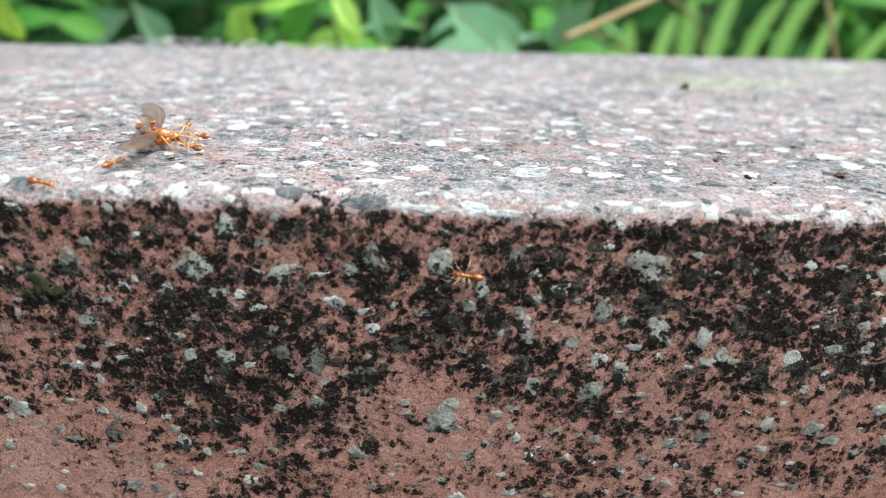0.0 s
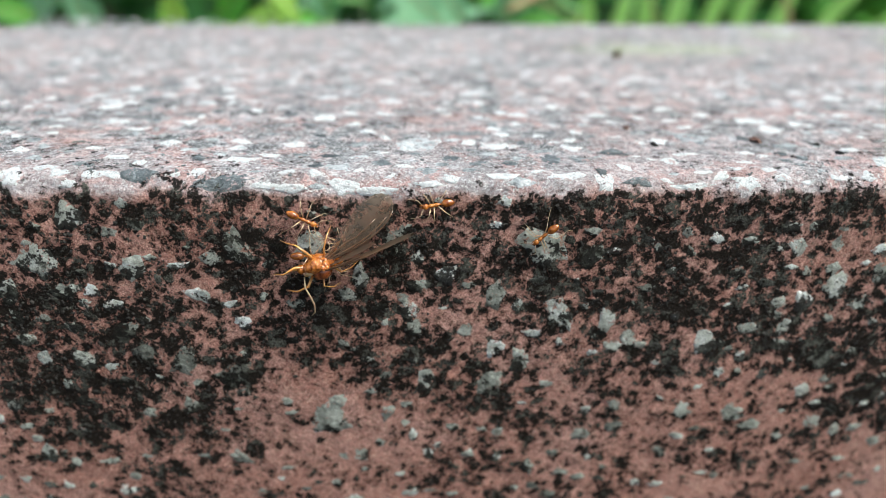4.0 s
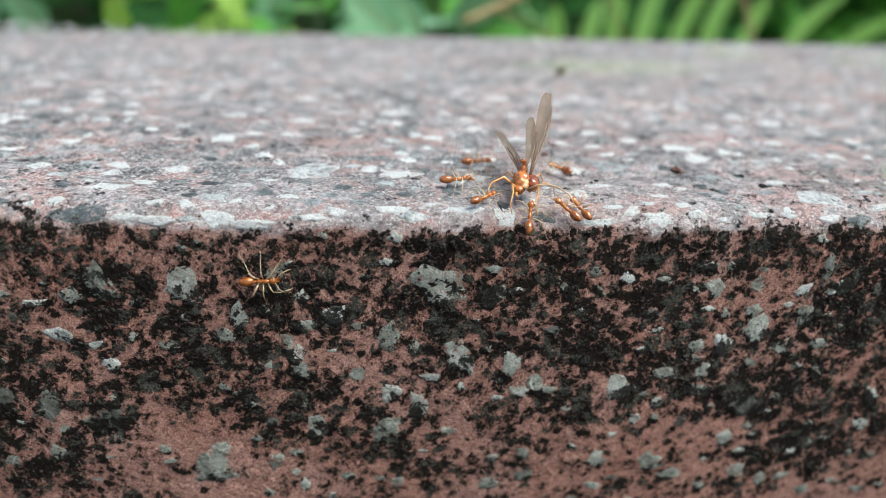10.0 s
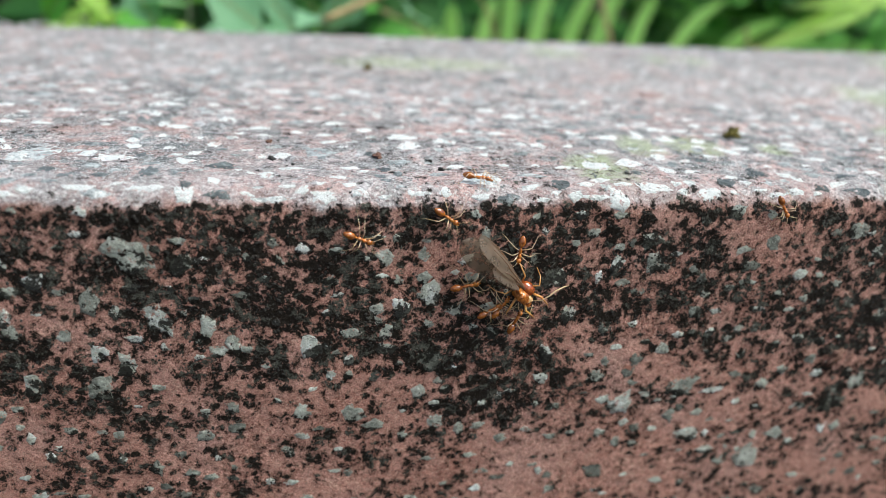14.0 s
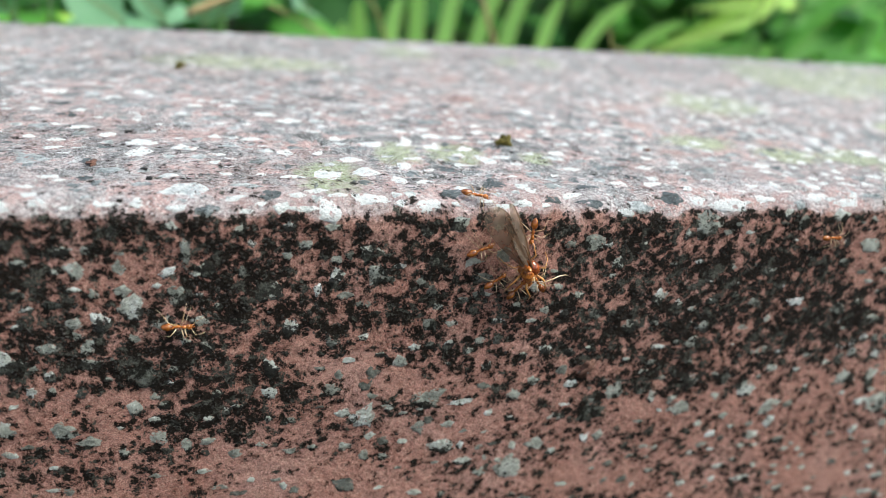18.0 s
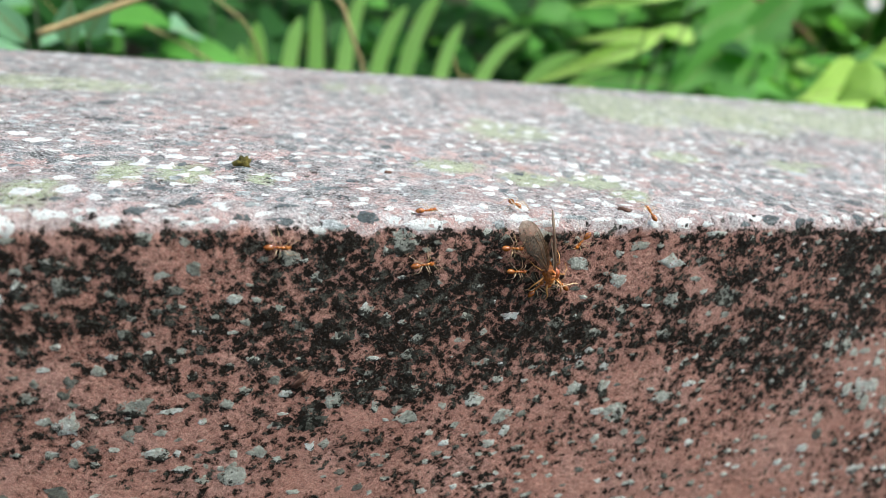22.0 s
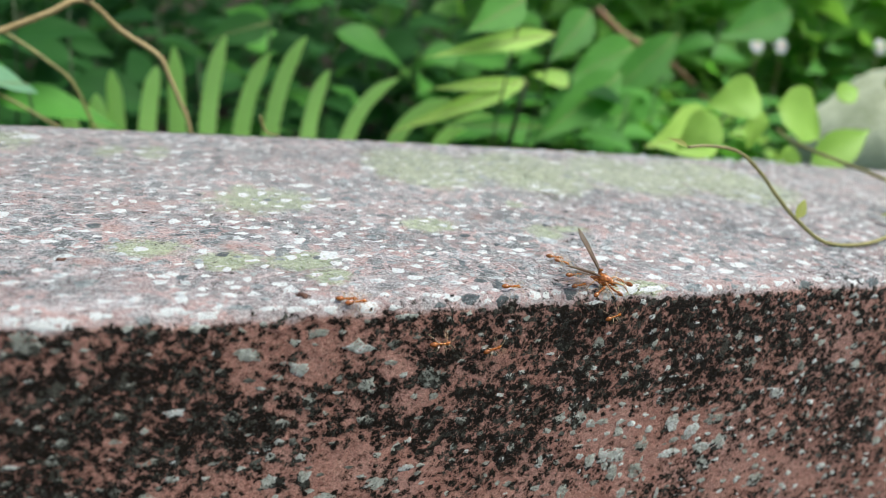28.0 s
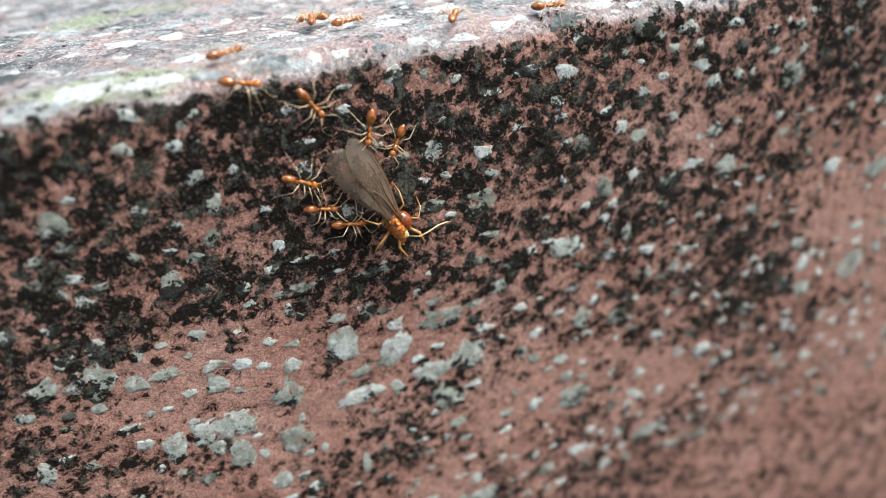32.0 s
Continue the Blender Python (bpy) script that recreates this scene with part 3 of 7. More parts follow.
GREEN = [  # algae on the top
    (0.1228, 0.0138, 0.0108, 0.0138), (0.137, 0.0292, 0.0073, 0.0137), (0.1499, 0.0291, 0.0089, 0.0109), (0.1681, 0.0255, 0.0053, 0.0062), (0.352, 0.052, 0.01, 0.006), (0.1, 0.13, 0.05, 0.02),
    (0.218, 0.04, 0.012, 0.008), (0.2511, 0.0885, 0.0238, 0.0188), (0.2373, 0.0292, 0.0106, 0.009), (0.2574, 0.0289, 0.0114, 0.008),
    (0.2633, 0.0173, 0.0067, 0.0071), (0.3407, 0.0496, 0.0091, 0.0124), (0.3017, 0.0588, 0.0123, 0.0088), (0.348, 0.0023, 0.0161, 0.0057),
    (0.1538, 0.1663, 0.0172, 0.0241), (0.1942, 0.1543, 0.0081, 0.0144), (0.2446, 0.0949, 0.008, 0.0221), (0.2101, 0.1538, 0.0091, 0.0183),
    (0.3435, 0.0829, 0.0065, 0.0077),
]
BAND = [  # a smooth pale green belt of algae towards the back
    (0.3213, 0.1405, 0.0289, 0.0377), (0.373, 0.1367, 0.0323, 0.0427), (0.4289, 0.1382, 0.0316, 0.0418), (0.4795, 0.1339, 0.0334, 0.0468),
]
BARE = [  # bald spots of clean pink render on the top
    (0.2228, 0.0364, 0.0055, 0.0044), (0.2052, 0.0304, 0.0062, 0.0043), (0.2398, 0.0413, 0.0053, 0.0037), (0.2463, 0.0419, 0.0018, 0.0027),
    (0.2152, 0.0823, 0.0065, 0.0047), (0.3229, 0.0674, 0.0071, 0.0076), (0.3339, 0.005, 0.0045, 0.0041), (0.2069, 0.0581, 0.0056, 0.005),
    (0.1643, 0.1161, 0.0069, 0.0065), (0.2275, 0.0451, 0.0039, 0.003),
]


BARE += [
    (-0.043, 0.0229, 0.0042, 0.0031), (-0.0407, 0.0159, 0.0028, 0.0021), (-0.0197, 0.031, 0.0034, 0.0035), (0.005, 0.0346, 0.0027, 0.0024),
    (0.018, 0.0351, 0.0048, 0.0047), (0.0218, 0.0276, 0.003, 0.0025), (0.0249, 0.0374, 0.0032, 0.0027), (0.0352, 0.0368, 0.0034, 0.0033),
    (0.0688, 0.0015, 0.0064, 0.0017), (0.1631, 0.0837, 0.005, 0.0044), (0.2045, 0.0777, 0.0056, 0.0051),
]


CRUST_SHARE = 0.525
BROAD = [  # regions where the crust is denser or thinner: x, s, half width, half height, by how much
    (0.195, -0.036, 0.030, 0.020, 0.06), (0.10, -0.040, 0.028, 0.013, 0.085), (-0.04, -0.028, 0.030, 0.013, 0.085), (0.30, -0.046, 0.026, 0.018, 0.065),
    (0.345, -0.024, 0.026, 0.012, 0.10), (0.03, -0.014, 0.050, 0.011, 0.06), (0.285, -0.078, 0.025, 0.014, -0.05), (0.139, -0.044, 0.014, 0.010, 0.06),
    # the thinning at x 0.47, s -0.10 paints a light haze onto the face
    (0.025, -0.030, 0.016, 0.010, 0.06), (0.335, -0.046, 0.024, 0.016, 0.07), (0.37, -0.022, 0.045, 0.016, 0.075), (0.45, -0.066, 0.045, 0.022, 0.03), (0.240, -0.035, 0.014, 0.012, 0.085), (0.47, -0.10, 0.03, 0.02, -0.05),
    (0.284, -0.047, 0.016, 0.012, 0.06), (-0.03, -0.058, 0.06, 0.015, -0.04), (0.213, -0.022, 0.020, 0.012, 0.04),
    (0.222, -0.048, 0.020, 0.014, -0.05), (0.317, -0.014, 0.010, 0.008, -0.06), (0.244, -0.060, 0.020, 0.012, -0.05), (0.319, -0.066, 0.018, 0.012, -0.04),
]


def cells(x, s, scale, seed):
    """Uneven round cells: how far off the middle of the nearest, in cell widths, and that cell's own number from 0 to 1."""
    u = x * scale + 0.9 * (value_noise(x, s, scale * 1.3, 2, seed + 40) - 0.5)
    v = s * scale + 0.9 * (value_noise(x, s, scale * 1.3, 2, seed + 41) - 0.5)
    iu, iv = np.floor(u), np.floor(v)
    best, own = np.full(np.shape(u), 9.0), np.zeros(np.shape(u))
    for i in (-1, 0, 1):
        for j in (-1, 0, 1):
            a, b = iu + i, iv + j
            d = np.hypot(a + 0.12 + 0.76 * lattice(a, b, seed) - u, b + 0.12 + 0.76 * lattice(a, b, seed + 1) - v)
            own = np.where(d < best, lattice(a, b, seed + 2), own)
            best = np.minimum(best, d)
    return best, own


def coverage(x, s):
    """Crust, pale film with the sky's sheen painted in, algae, the greying towards the back and the less stained front
    strip, each from 0 to 1.
    """
    face = 1 / (1 + np.exp(np.clip((s + 0.0019 + 0.0034 * (value_noise(x, s, 230, 3, 71) - 0.5)) / 0.0004, -40, 40)))
    big = value_noise(x, s, 26, 3, 31)
    low = np.clip((-0.02 - s) / 0.03, 0, 1)
    density = CRUST_SHARE - 0.03 * low - 0.02 * np.clip((x - 0.47) / 0.02, 0, 1) + 0.05 * np.exp(-(((s + 0.0035) / 0.004) ** 2))
    for bx, bs, rx, rs, more in BROAD:
        density = density + more * np.exp(-(((x - bx) / rx) ** 2 + ((s - bs) / rs) ** 2))
    density = np.clip(density + 0.13 * blobs(x, s, DARK) - 0.17 * blobs(x, s, CLEAN) + 0.14 * (big - 0.5), 0.26, 0.62)
    # the crust sits in blots as large as the chips under it
    d1, r1 = cells(x, s, 300, 3)
    blot = 0.17 * (r1 - 0.5) + 0.17 * (0.42 - d1)
    on_front = density + blot
    on_top = 0.40 + 0.2 * (value_noise(x, s, 30, 3, 44) - 0.5) + 0.5 * blot - 0.04 * np.clip(s / 0.1, 0, 1)
    crust = np.clip(face * on_front + (1 - face) * on_top, 0, 1)
    # mask of the upper side, for lichen film and the painted sky sheen
    film_sheen = np.clip((1 - face) * (0.85 + 0.8 * (value_noise(x, s, 55, 2, 52) - 0.5)), 0, 1) + 0.03 * face
    film_sheen = film_sheen * (1 - 0.72 * blobs(x, s, BARE))
    algae = np.clip((1 - face) * (np.maximum(0.76 * blobs(x, s, GREEN), 1.25 * blobs(x, s, BAND)) + 0.35 * (value_noise(x, s, 18, 3, 63) - 0.45)), 0, 1)
    # grows from 45 mm behind the front edge to the back
    back_grey = np.clip((s - 0.045) / 0.11, 0, 1) * np.clip(0.25 + 1.5 * value_noise(x, s, 22, 4, 57), 0, 1)
    # the top's stains thin out within a centimetre of the front edge
    front_clear = np.clip(np.exp(-((np.maximum(s, 0) / 0.010) ** 2)) * (0.35 + 1.1 * value_noise(x, s, 60, 3, 59)), 0, 1)
    return crust, film_sheen, algae, back_grey, front_clear


def set_layers(me, x, s, extra=None, less=0.0):
    for name, values in zip(("crust", "film_sheen", "algae", "back_grey", "front_clear"), coverage(x, s)):
        values = values - less if name == "crust" else values
        me.attributes.new(name, "FLOAT", "POINT").data.foreach_set("value", np.ascontiguousarray(values, np.float32).ravel())
    for name, values in (extra or {}).items():
        me.attributes.new(name, "FLOAT", "POINT").data.foreach_set("value", np.ascontiguousarray(values, np.float32).ravel())


def grid_faces(n, m):
    i = np.arange((n - 1) * (m - 1))
    a = (i // (m - 1)) * m + i % (m - 1)
    return np.stack([a, a + m, a + m + 1, a + 1], -1)


def quick_mesh(name, verts, faces, material):
    me = bpy.data.meshes.new(name)
    me.vertices.add(len(verts))
    me.vertices.foreach_set("co", np.ascontiguousarray(verts, np.float32).ravel())
    k = faces.shape[1]
    me.loops.add(faces.size)
    me.loops.foreach_set("vertex_index", np.ascontiguousarray(faces, np.int32).ravel())
    me.polygons.add(len(faces))
    me.polygons.foreach_set("loop_start", np.arange(0, faces.size, k, dtype=np.int32))
    me.polygons.foreach_set("use_smooth", np.ones(len(faces), bool))
    me.materials.append(material)
    me.update(calc_edges=True)
    return me


def build_wall():
    xs = np.concatenate([np.linspace(-1.6, -0.13, 40)[:-1], np.arange(-0.13, 0.66, 0.0008), np.linspace(0.66, 1.9, 40)])
    lower = np.concatenate([np.linspace(-0.452, -0.16, 20)[:-1], np.arange(-0.16, -0.10, 0.0010), np.arange(-0.10, -0.006, 0.0007), np.arange(-0.006, 0.006, 0.0005), np.arange(0.006, 0.09, 0.0008)])
    share = np.linspace(0, 1, 60)[1:]
    X = np.repeat(xs[:, None], len(lower) + len(share) + 8, 1)
    width = (back(xs) - front(xs))[:, None]
    S = np.concatenate([np.repeat(lower[None], len(xs), 0), 0.09 + share[None] * (width - 0.096 - 0.0), np.repeat(width, 8, 1)], 1)
    P = surface(X, S)
    n = len(lower) + len(share)
    lift = relief(X, S)
    th = np.clip(S / ROUND + math.pi / 4, 0, math.pi / 2)
    P[..., 1] -= lift * np.cos(th)
    P[..., 2] += lift * np.sin(th)
    # rounded back edge and the back face
    for k in range(8):
        a = min(k, 6) / 6 * math.pi / 2
        P[:, n + k, 1] = back(xs) - 0.006 + 0.006 * math.sin(a)
        P[:, n + k, 2] = TOP - 0.006 + 0.006 * math.cos(a) if k < 7 else 0.0
    me = quick_mesh("wall", P.reshape(-1, 3), grid_faces(*X.shape), RENDER)
    set_layers(me, X, S)
    ob = new("wall", me)
    return tagged(ob, "low curved garden wall of weathered pink render with lichen crust", "wall", kind="structure")


wall = build_wall()


def build_ground():
    xs = np.concatenate([[-300, -60, -15, -6], np.linspace(-3, 4, 60), [8, 20, 70, 300]])
    ys = np.concatenate([[-300, -60, -10, -3], np.linspace(-1.5, 0.28, 14), np.linspace(0.32, 3, 50), [5, 10, 30, 90, 300]])
    X, Y = np.meshgrid(xs, ys, indexing="ij")
    bank = 0.22 * np.clip((Y - 0.29) / 0.06, 0, 1)
    Z = bank + 0.05 * (value_noise(X, Y, 2.2, 3, 3) - 0.5) * np.clip((Y - 0.3) * 4, 0, 1) + 0.01 * (value_noise(X, Y, 9, 2, 8) - 0.5)
    me = quick_mesh("ground", np.stack([X, Y, Z], -1).reshape(-1, 3), grid_faces(*X.shape), SOIL)
    return tagged(new("ground", me), "dark damp soil rising to a bank behind the wall", "ground", kind="structure")


build_ground()

# ---- plants behind the wall ----
def leaf_data(name, material, length, width, fold=0.25, droop=0.25, wave=0.0, point=1.0, rows=9):
    """An ovate blade along +x with a folded midrib, a drooping tip and a slightly wavy rim, on a short stalk."""
    verts, faces = [], []
    for i in range(rows + 1):
        u = i / rows
        half = width / 2 * (1.12 * math.sin(math.pi * u**0.72) ** (1.05 * point) * (1 - 0.4 * u**4) if 0 < u < 1 else 0.012)
        x = length * u
        z = -droop * length * u * u
        for k in (-1, -0.5, 0, 0.5, 1):
            up = abs(k) * fold * half + wave * width * math.sin(u * 14 + k * 2) * abs(k)
            verts.append((x, k * half, z + up))
    for i in range(rows):
        for k in range(4):
            a = i * 5 + k
            faces.append((a, a + 5, a + 6, a + 1))
    me = bpy.data.meshes.new(name)
    me.from_pydata(verts, [], faces)
    me.materials.append(material)
    me.polygons.foreach_set("use_smooth", [True] * len(me.polygons))
    me.update()
    return me


def tube(points, radii, sides=6):
    """Verts and faces of a tapered tube through points."""
    verts, faces = [], []
    pts = [Vector(p) for p in points]
    for i, p in enumerate(pts):
        d = (pts[min(i + 1, len(pts) - 1)] - pts[max(i - 1, 0)]).normalized()
        a = d.cross(Vector((0.31, 0.17, 0.93))).normalized()
        b = d.cross(a)
        for k in range(sides):
            t = 2 * math.pi * k / sides
            verts.append(tuple(p + radii[i] * (math.cos(t) * a + math.sin(t) * b)))
    for i in range(len(pts) - 1):
        for k in range(sides):
            q = (k + 1) % sides
            faces.append((i * sides + k, i * sides + q, (i + 1) * sides + q, (i + 1) * sides + k))
    faces.append(tuple(range(sides))[::-1])
    faces.append(tuple(range((len(pts) - 1) * sides, len(pts) * sides)))
    return verts, faces


def taper(n, r0, r1):
    return [r0 + (r1 - r0) * i / (n - 1) for i in range(n)]


def arc(a, b, sag, n=10):
    """Points from a to b, bowed by the vector sag in the middle."""
    a, b, sag = Vector(a), Vector(b), Vector(sag)
    return [a.lerp(b, i / (n - 1)) + sag * math.sin(math.pi * i / (n - 1)) for i in range(n)]


def aim(at, direction, up=(0, 0, 1), roll=0.0, scale=1.0):
    """A pose at a place with +x along a direction and +z near up."""
    x = Vector(direction).normalized()
    y = Vector(up).cross(x)
    y = y.normalized() if y.length > 1e-5 else Vector((0, 1, 0))
    z = x.cross(y)
    m = Matrix((x, y, z)).transposed().to_4x4()
    return Matrix.Translation(at) @ m @ pose(0, 0, 0, roll, 0, 0) @ Matrix.Scale(scale, 4)


LEAVES = {
    "mid": [leaf_data("leaf", LEAF_MID, 0.06, 0.034, 0.3, 0.3), leaf_data("leaf", LEAF_MID, 0.07, 0.030, 0.2, 0.45, 0.03)],
    "dark": [leaf_data("leaf", LEAF_DARK, 0.065, 0.036, 0.25, 0.3), leaf_data("leaf", LEAF_DARK, 0.055, 0.03, 0.35, 0.2, 0.03)],
    "lime": [leaf_data("leaf", LEAF_LIME, 0.06, 0.026, 0.35, 0.2), leaf_data("leaf", LEAF_LIME, 0.05, 0.026, 0.2, 0.35, 0.03)],
    "pale": [leaf_data("leaf", LEAF_PALE, 0.055, 0.036, 0.2, 0.25), leaf_data("leaf", LEAF_PALE, 0.06, 0.032, 0.3, 0.3, 0.03)],
    "olive": [leaf_data("leaf", LEAF_OLIVE, 0.06, 0.019, 0.3, 0.2)],
    "heart": [leaf_data("leaf", LEAF_LIME, 0.045, 0.033, 0.25, 0.3, 0.03, 0.8)],
}


def put_leaf(parent, kind, m, rng):
    ob = new("leaf", rng.choice(LEAVES[kind]))
    ob.parent = parent
    ob.matrix_local = m
    return ob


def leafy_plant(x, y, kind, rng, stems=4, height=0.30, per=7, spread=0.10, size=1.0, base=0.2, label="", mixed=None):
    root = new("leafy_shrub")
    root.location = (x, y, base)
    tagged(root, label or "leafy green shrub growing behind the wall", "shrub", group="shrubs behind the wall")
    for _ in range(stems):
        a = rng.uniform(0, 2 * math.pi)
        lean = rng.uniform(0.3, 1) * spread
        top = Vector((lean * math.cos(a), lean * math.sin(a) * 0.7, height * rng.uniform(0.75, 1.1)))
        pts = arc((0.01 * math.cos(a), 0.01 * math.sin(a), -0.03), top, (0.02 * math.cos(a), 0.02 * math.sin(a), 0.0), 8)
        link_mesh("stem", *tube(pts, taper(8, 0.0017, 0.0007), 5), DARKSTEM, root)
        for k in range(per):
            u = 0.35 + 0.65 * (k + rng.random() * 0.6) / per
            i = min(int(u * 7), 6)
            at = pts[i].lerp(pts[i + 1], u * 7 - i)
            b = k * 2.4 + rng.uniform(-0.5, 0.5)
            way = Vector((math.cos(b), math.sin(b) - 0.25, rng.uniform(-0.15, 0.55)))
            k2 = kind if not mixed or rng.random() > 0.3 else mixed
            put_leaf(root, k2, aim(at, way, (rng.uniform(-0.3, 0.3), -0.45, 1), rng.uniform(-25, 25), size * rng.uniform(0.7, 1.25)), rng)
    return root


rng = random.Random(7)
SHRUBS = [
    (-0.26, 0.44, "mid", 4, 0.27, 1.0, "dark"), (-0.16, 0.40, "dark", 4, 0.24, 0.9, "pale"), (-0.10, 0.47, "mid", 4, 0.28, 1.0, "lime"),
    (-0.03, 0.42, "lime", 4, 0.26, 1.0, "mid"), (0.03, 0.41, "pale", 4, 0.24, 1.0, "pale"), (0.02, 0.56, "dark", 5, 0.28, 1.0, "mid"),
    (0.16, 0.70, "dark", 5, 0.28, 1.1, None), (0.30, 0.80, "dark", 5, 0.30, 1.1, "mid"), (0.56, 0.86, "mid", 4, 0.27, 1.1, "dark"),
    (0.60, 0.70, "mid", 4, 0.27, 1.0, "lime"), (0.57, 0.68, "mid", 5, 0.27, 1.1, "dark"),
]
SHRUBS += [
    (0.62, 0.60, "mid", 5, 0.28, 1.0, "dark"), (0.70, 0.74, "mid", 5, 0.31, 1.0, "mid"), (0.80, 0.66, "mid", 5, 0.26, 1.0, "lime"),
    (0.92, 0.84, "mid", 6, 0.265, 1.0, "lime"), (1.05, 0.72, "mid", 5, 0.25, 1.0, "dark"), (1.18, 0.95, "mid", 6, 0.34, 1.0, None),
    (0.50, 0.92, "dark", 6, 0.31, 1.1, "dark"), (0.66, 1.0, "mid", 6, 0.34, 1.1, "dark"), (0.86, 1.1, "mid", 6, 0.34, 1.1, "dark"),
    (-0.36, 0.58, "mid", 5, 0.30, 1.0, "dark"), (-0.14, 0.66, "dark", 5, 0.30, 1.1, "mid"),
]
for x, y, kind, stems, h, size, mixed in SHRUBS:
    leafy_plant(x, y, kind, rng, stems=stems + 1, per=10, height=h, size=size * 0.88, mixed=mixed,
                label={"pale": "broad pale bluish-green leaves on a low shrub", "lime": "shrub with bright lime-green young leaves"}.get(kind, ""))


def far_foliage(name, n, seed, xs, depth, heights, size, material, label):
    """The tangle of leaves further back, past counting."""
    r = np.random.RandomState(seed)
    verts, faces = [], []
    shape = [(0, 0, 0), (0.3, 0.24, 0.05), (0.3, -0.24, 0.05), (0.7, 0.20, 0.02), (0.7, -0.20, 0.02), (1, 0, -0.15), (0.5, 0, -0.02)]
    quads = [(0, 6, 1), (0, 2, 6), (6, 3, 1), (6, 2, 4), (6, 5, 3), (6, 4, 5)]
    for _ in range(n):
        y = depth[0] + depth[1] * (r.rand() ** 1.3 + 0.12 * abs(r.normal()))
        at = Vector((r.uniform(*xs) * (0.6 + 0.4 * y) + 0.14 * r.normal(), y, heights[0] + heights[1] * r.rand() ** 1.15))
        m = aim(at, (r.normal(), r.normal() - 0.5, r.normal() * 0.5), (r.normal() * 0.5, -0.6, 1), 0, size * (0.65 + r.rand()))
        b = len(verts)
        verts += [tuple(m @ Vector(p)) for p in shape]
        faces += [tuple(b + i for i in q) for q in quads]
    tagged(link_mesh(name, verts, faces, material), label, "foliage", kind="stuff")


# shade and sun on the far leaves are painted by these two colours
far_foliage("far_foliage", 15000, 11, (-1.2, 2.8), (1.12, 2.05), (0.12, 0.75), 0.061, LEAF_DARK, "tangle of green leaves further back, coloured dark as in shade")
far_foliage("lit_foliage", 3600, 12, (0.66, 2.1), (0.93, 0.5), (0.30, 0.42), 0.062, LEAF_BANK, "bank of green leaves further back, coloured bright as in sunlight")


def fern_pinna(name, tip, width):
    """One narrow leaflet with a lobed rim, rising from its foot and bending over towards its tip (x, z)."""
    verts, faces = [], []
    rows = 26
    foot, mid, end = Vector((0, 0, 0)), Vector((0.12 * tip[0], 0, 0.62 * tip[1] + 0.2 * abs(tip[0]))), Vector((tip[0], 0, tip[1]))
    for i in range(rows + 1):
        u = i / rows
        p = (1 - u) ** 2 * foot + 2 * u * (1 - u) * mid + u * u * end
        d = (2 * (1 - u) * (mid - foot) + 2 * u * (end - mid)).normalized()
        half = width / 2 * (1 - 0.30 * u) * (min(1, 4 * (1 - u)) ** 0.6) * (1 if i % 2 else 0.82)
        n = Vector((d.z, 0, -d.x))
        for k in (-1, 0, 1):
            q = p + n * k * half
            verts.append((q.x, -0.14 * half * (1 - abs(k)) - 0.10 * tip[1] * u * u, q.z))
    for i in range(rows):
        for k in range(2):
            a = i * 3 + k
            faces.append((a, a + 3, a + 4, a + 1))
    me = bpy.data.meshes.new(name)
    me.from_pydata(verts, [], faces)
    me.materials.append(FERN)
    me.polygons.foreach_set("use_smooth", [True] * len(me.polygons))
    me.update()
    return me


def build_fern():
    root = new("fern_frond")
    root.location = (0.10, 0.60, 0.378)
    tagged(root, "arching light green fern frond with upright leaflets", "fern")
    r = random.Random(3)
    # foot along the frond, tip from the foot
    rows = [(0.122, -0.004, 0.030), (0.141, -0.001, 0.045), (0.154, -0.001, 0.064), (0.176, 0.009, 0.071), (0.200, -0.001, 0.087), (0.222, 0.015, 0.099), (0.249, 0.023, 0.088), (0.273, 0.029, 0.105), (0.305, 0.015, 0.079), (0.338, 0.044, 0.077), (0.380, 0.050, 0.064), (0.420, 0.055, 0.05)]
    link_mesh("rachis", *tube([(x - 0.10, 0, -0.002 - 0.15 * (x - 0.25) ** 2) for x in np.linspace(0.02, 0.45, 12)], taper(12, 0.002, 0.001), 6), FERN, root)
    for x, dx, dz in rows:
        ob = new("leaflet", fern_pinna("leaflet", (dx, dz), 0.0165))
        ob.parent = root
        ob.matrix_local = pose(x - 0.10, r.uniform(-0.004, 0.004), 0, 0, 0, r.uniform(-14, 14))
    for x, dx, dz in rows[1:]:
        ob = new("leaflet", fern_pinna("leaflet", (dx, 0.6 * dz), 0.015))
        ob.parent = root
        ob.matrix_local = pose(x - 0.09, 0.01, -0.004, -105, 0, r.uniform(-12, 12))


build_fern()


def vine(name, points, r0, r1, material, label, leaves=(), category="vine"):
    root = new(name)
    root.location = points[0]
    o = Vector(points[0])
    pts = [Vector(p) - o for p in points]
    # smooth the way
    fine = []
    for i in range(len(pts) - 1):
        p0, p1, p2, p3 = pts[max(i - 1, 0)], pts[i], pts[i + 1], pts[min(i + 2, len(pts) - 1)]
        for k in range(6):
            t = k / 6
            fine.append(0.5 * (2 * p1 + (p2 - p0) * t + (2 * p0 - 5 * p1 + 4 * p2 - p3) * t * t + (3 * p1 - p0 - 3 * p2 + p3) * t**3))
    fine.append(pts[-1])
    link_mesh("stem", *tube(fine, taper(len(fine), r0, r1), 7), material, root)
    tagged(root, label, category)
    r = random.Random(len(points))
    for kind, at, way, up, size in leaves:
        put_leaf(root, kind, aim(Vector(at) - o, way, up, 0, size), r)
    return root


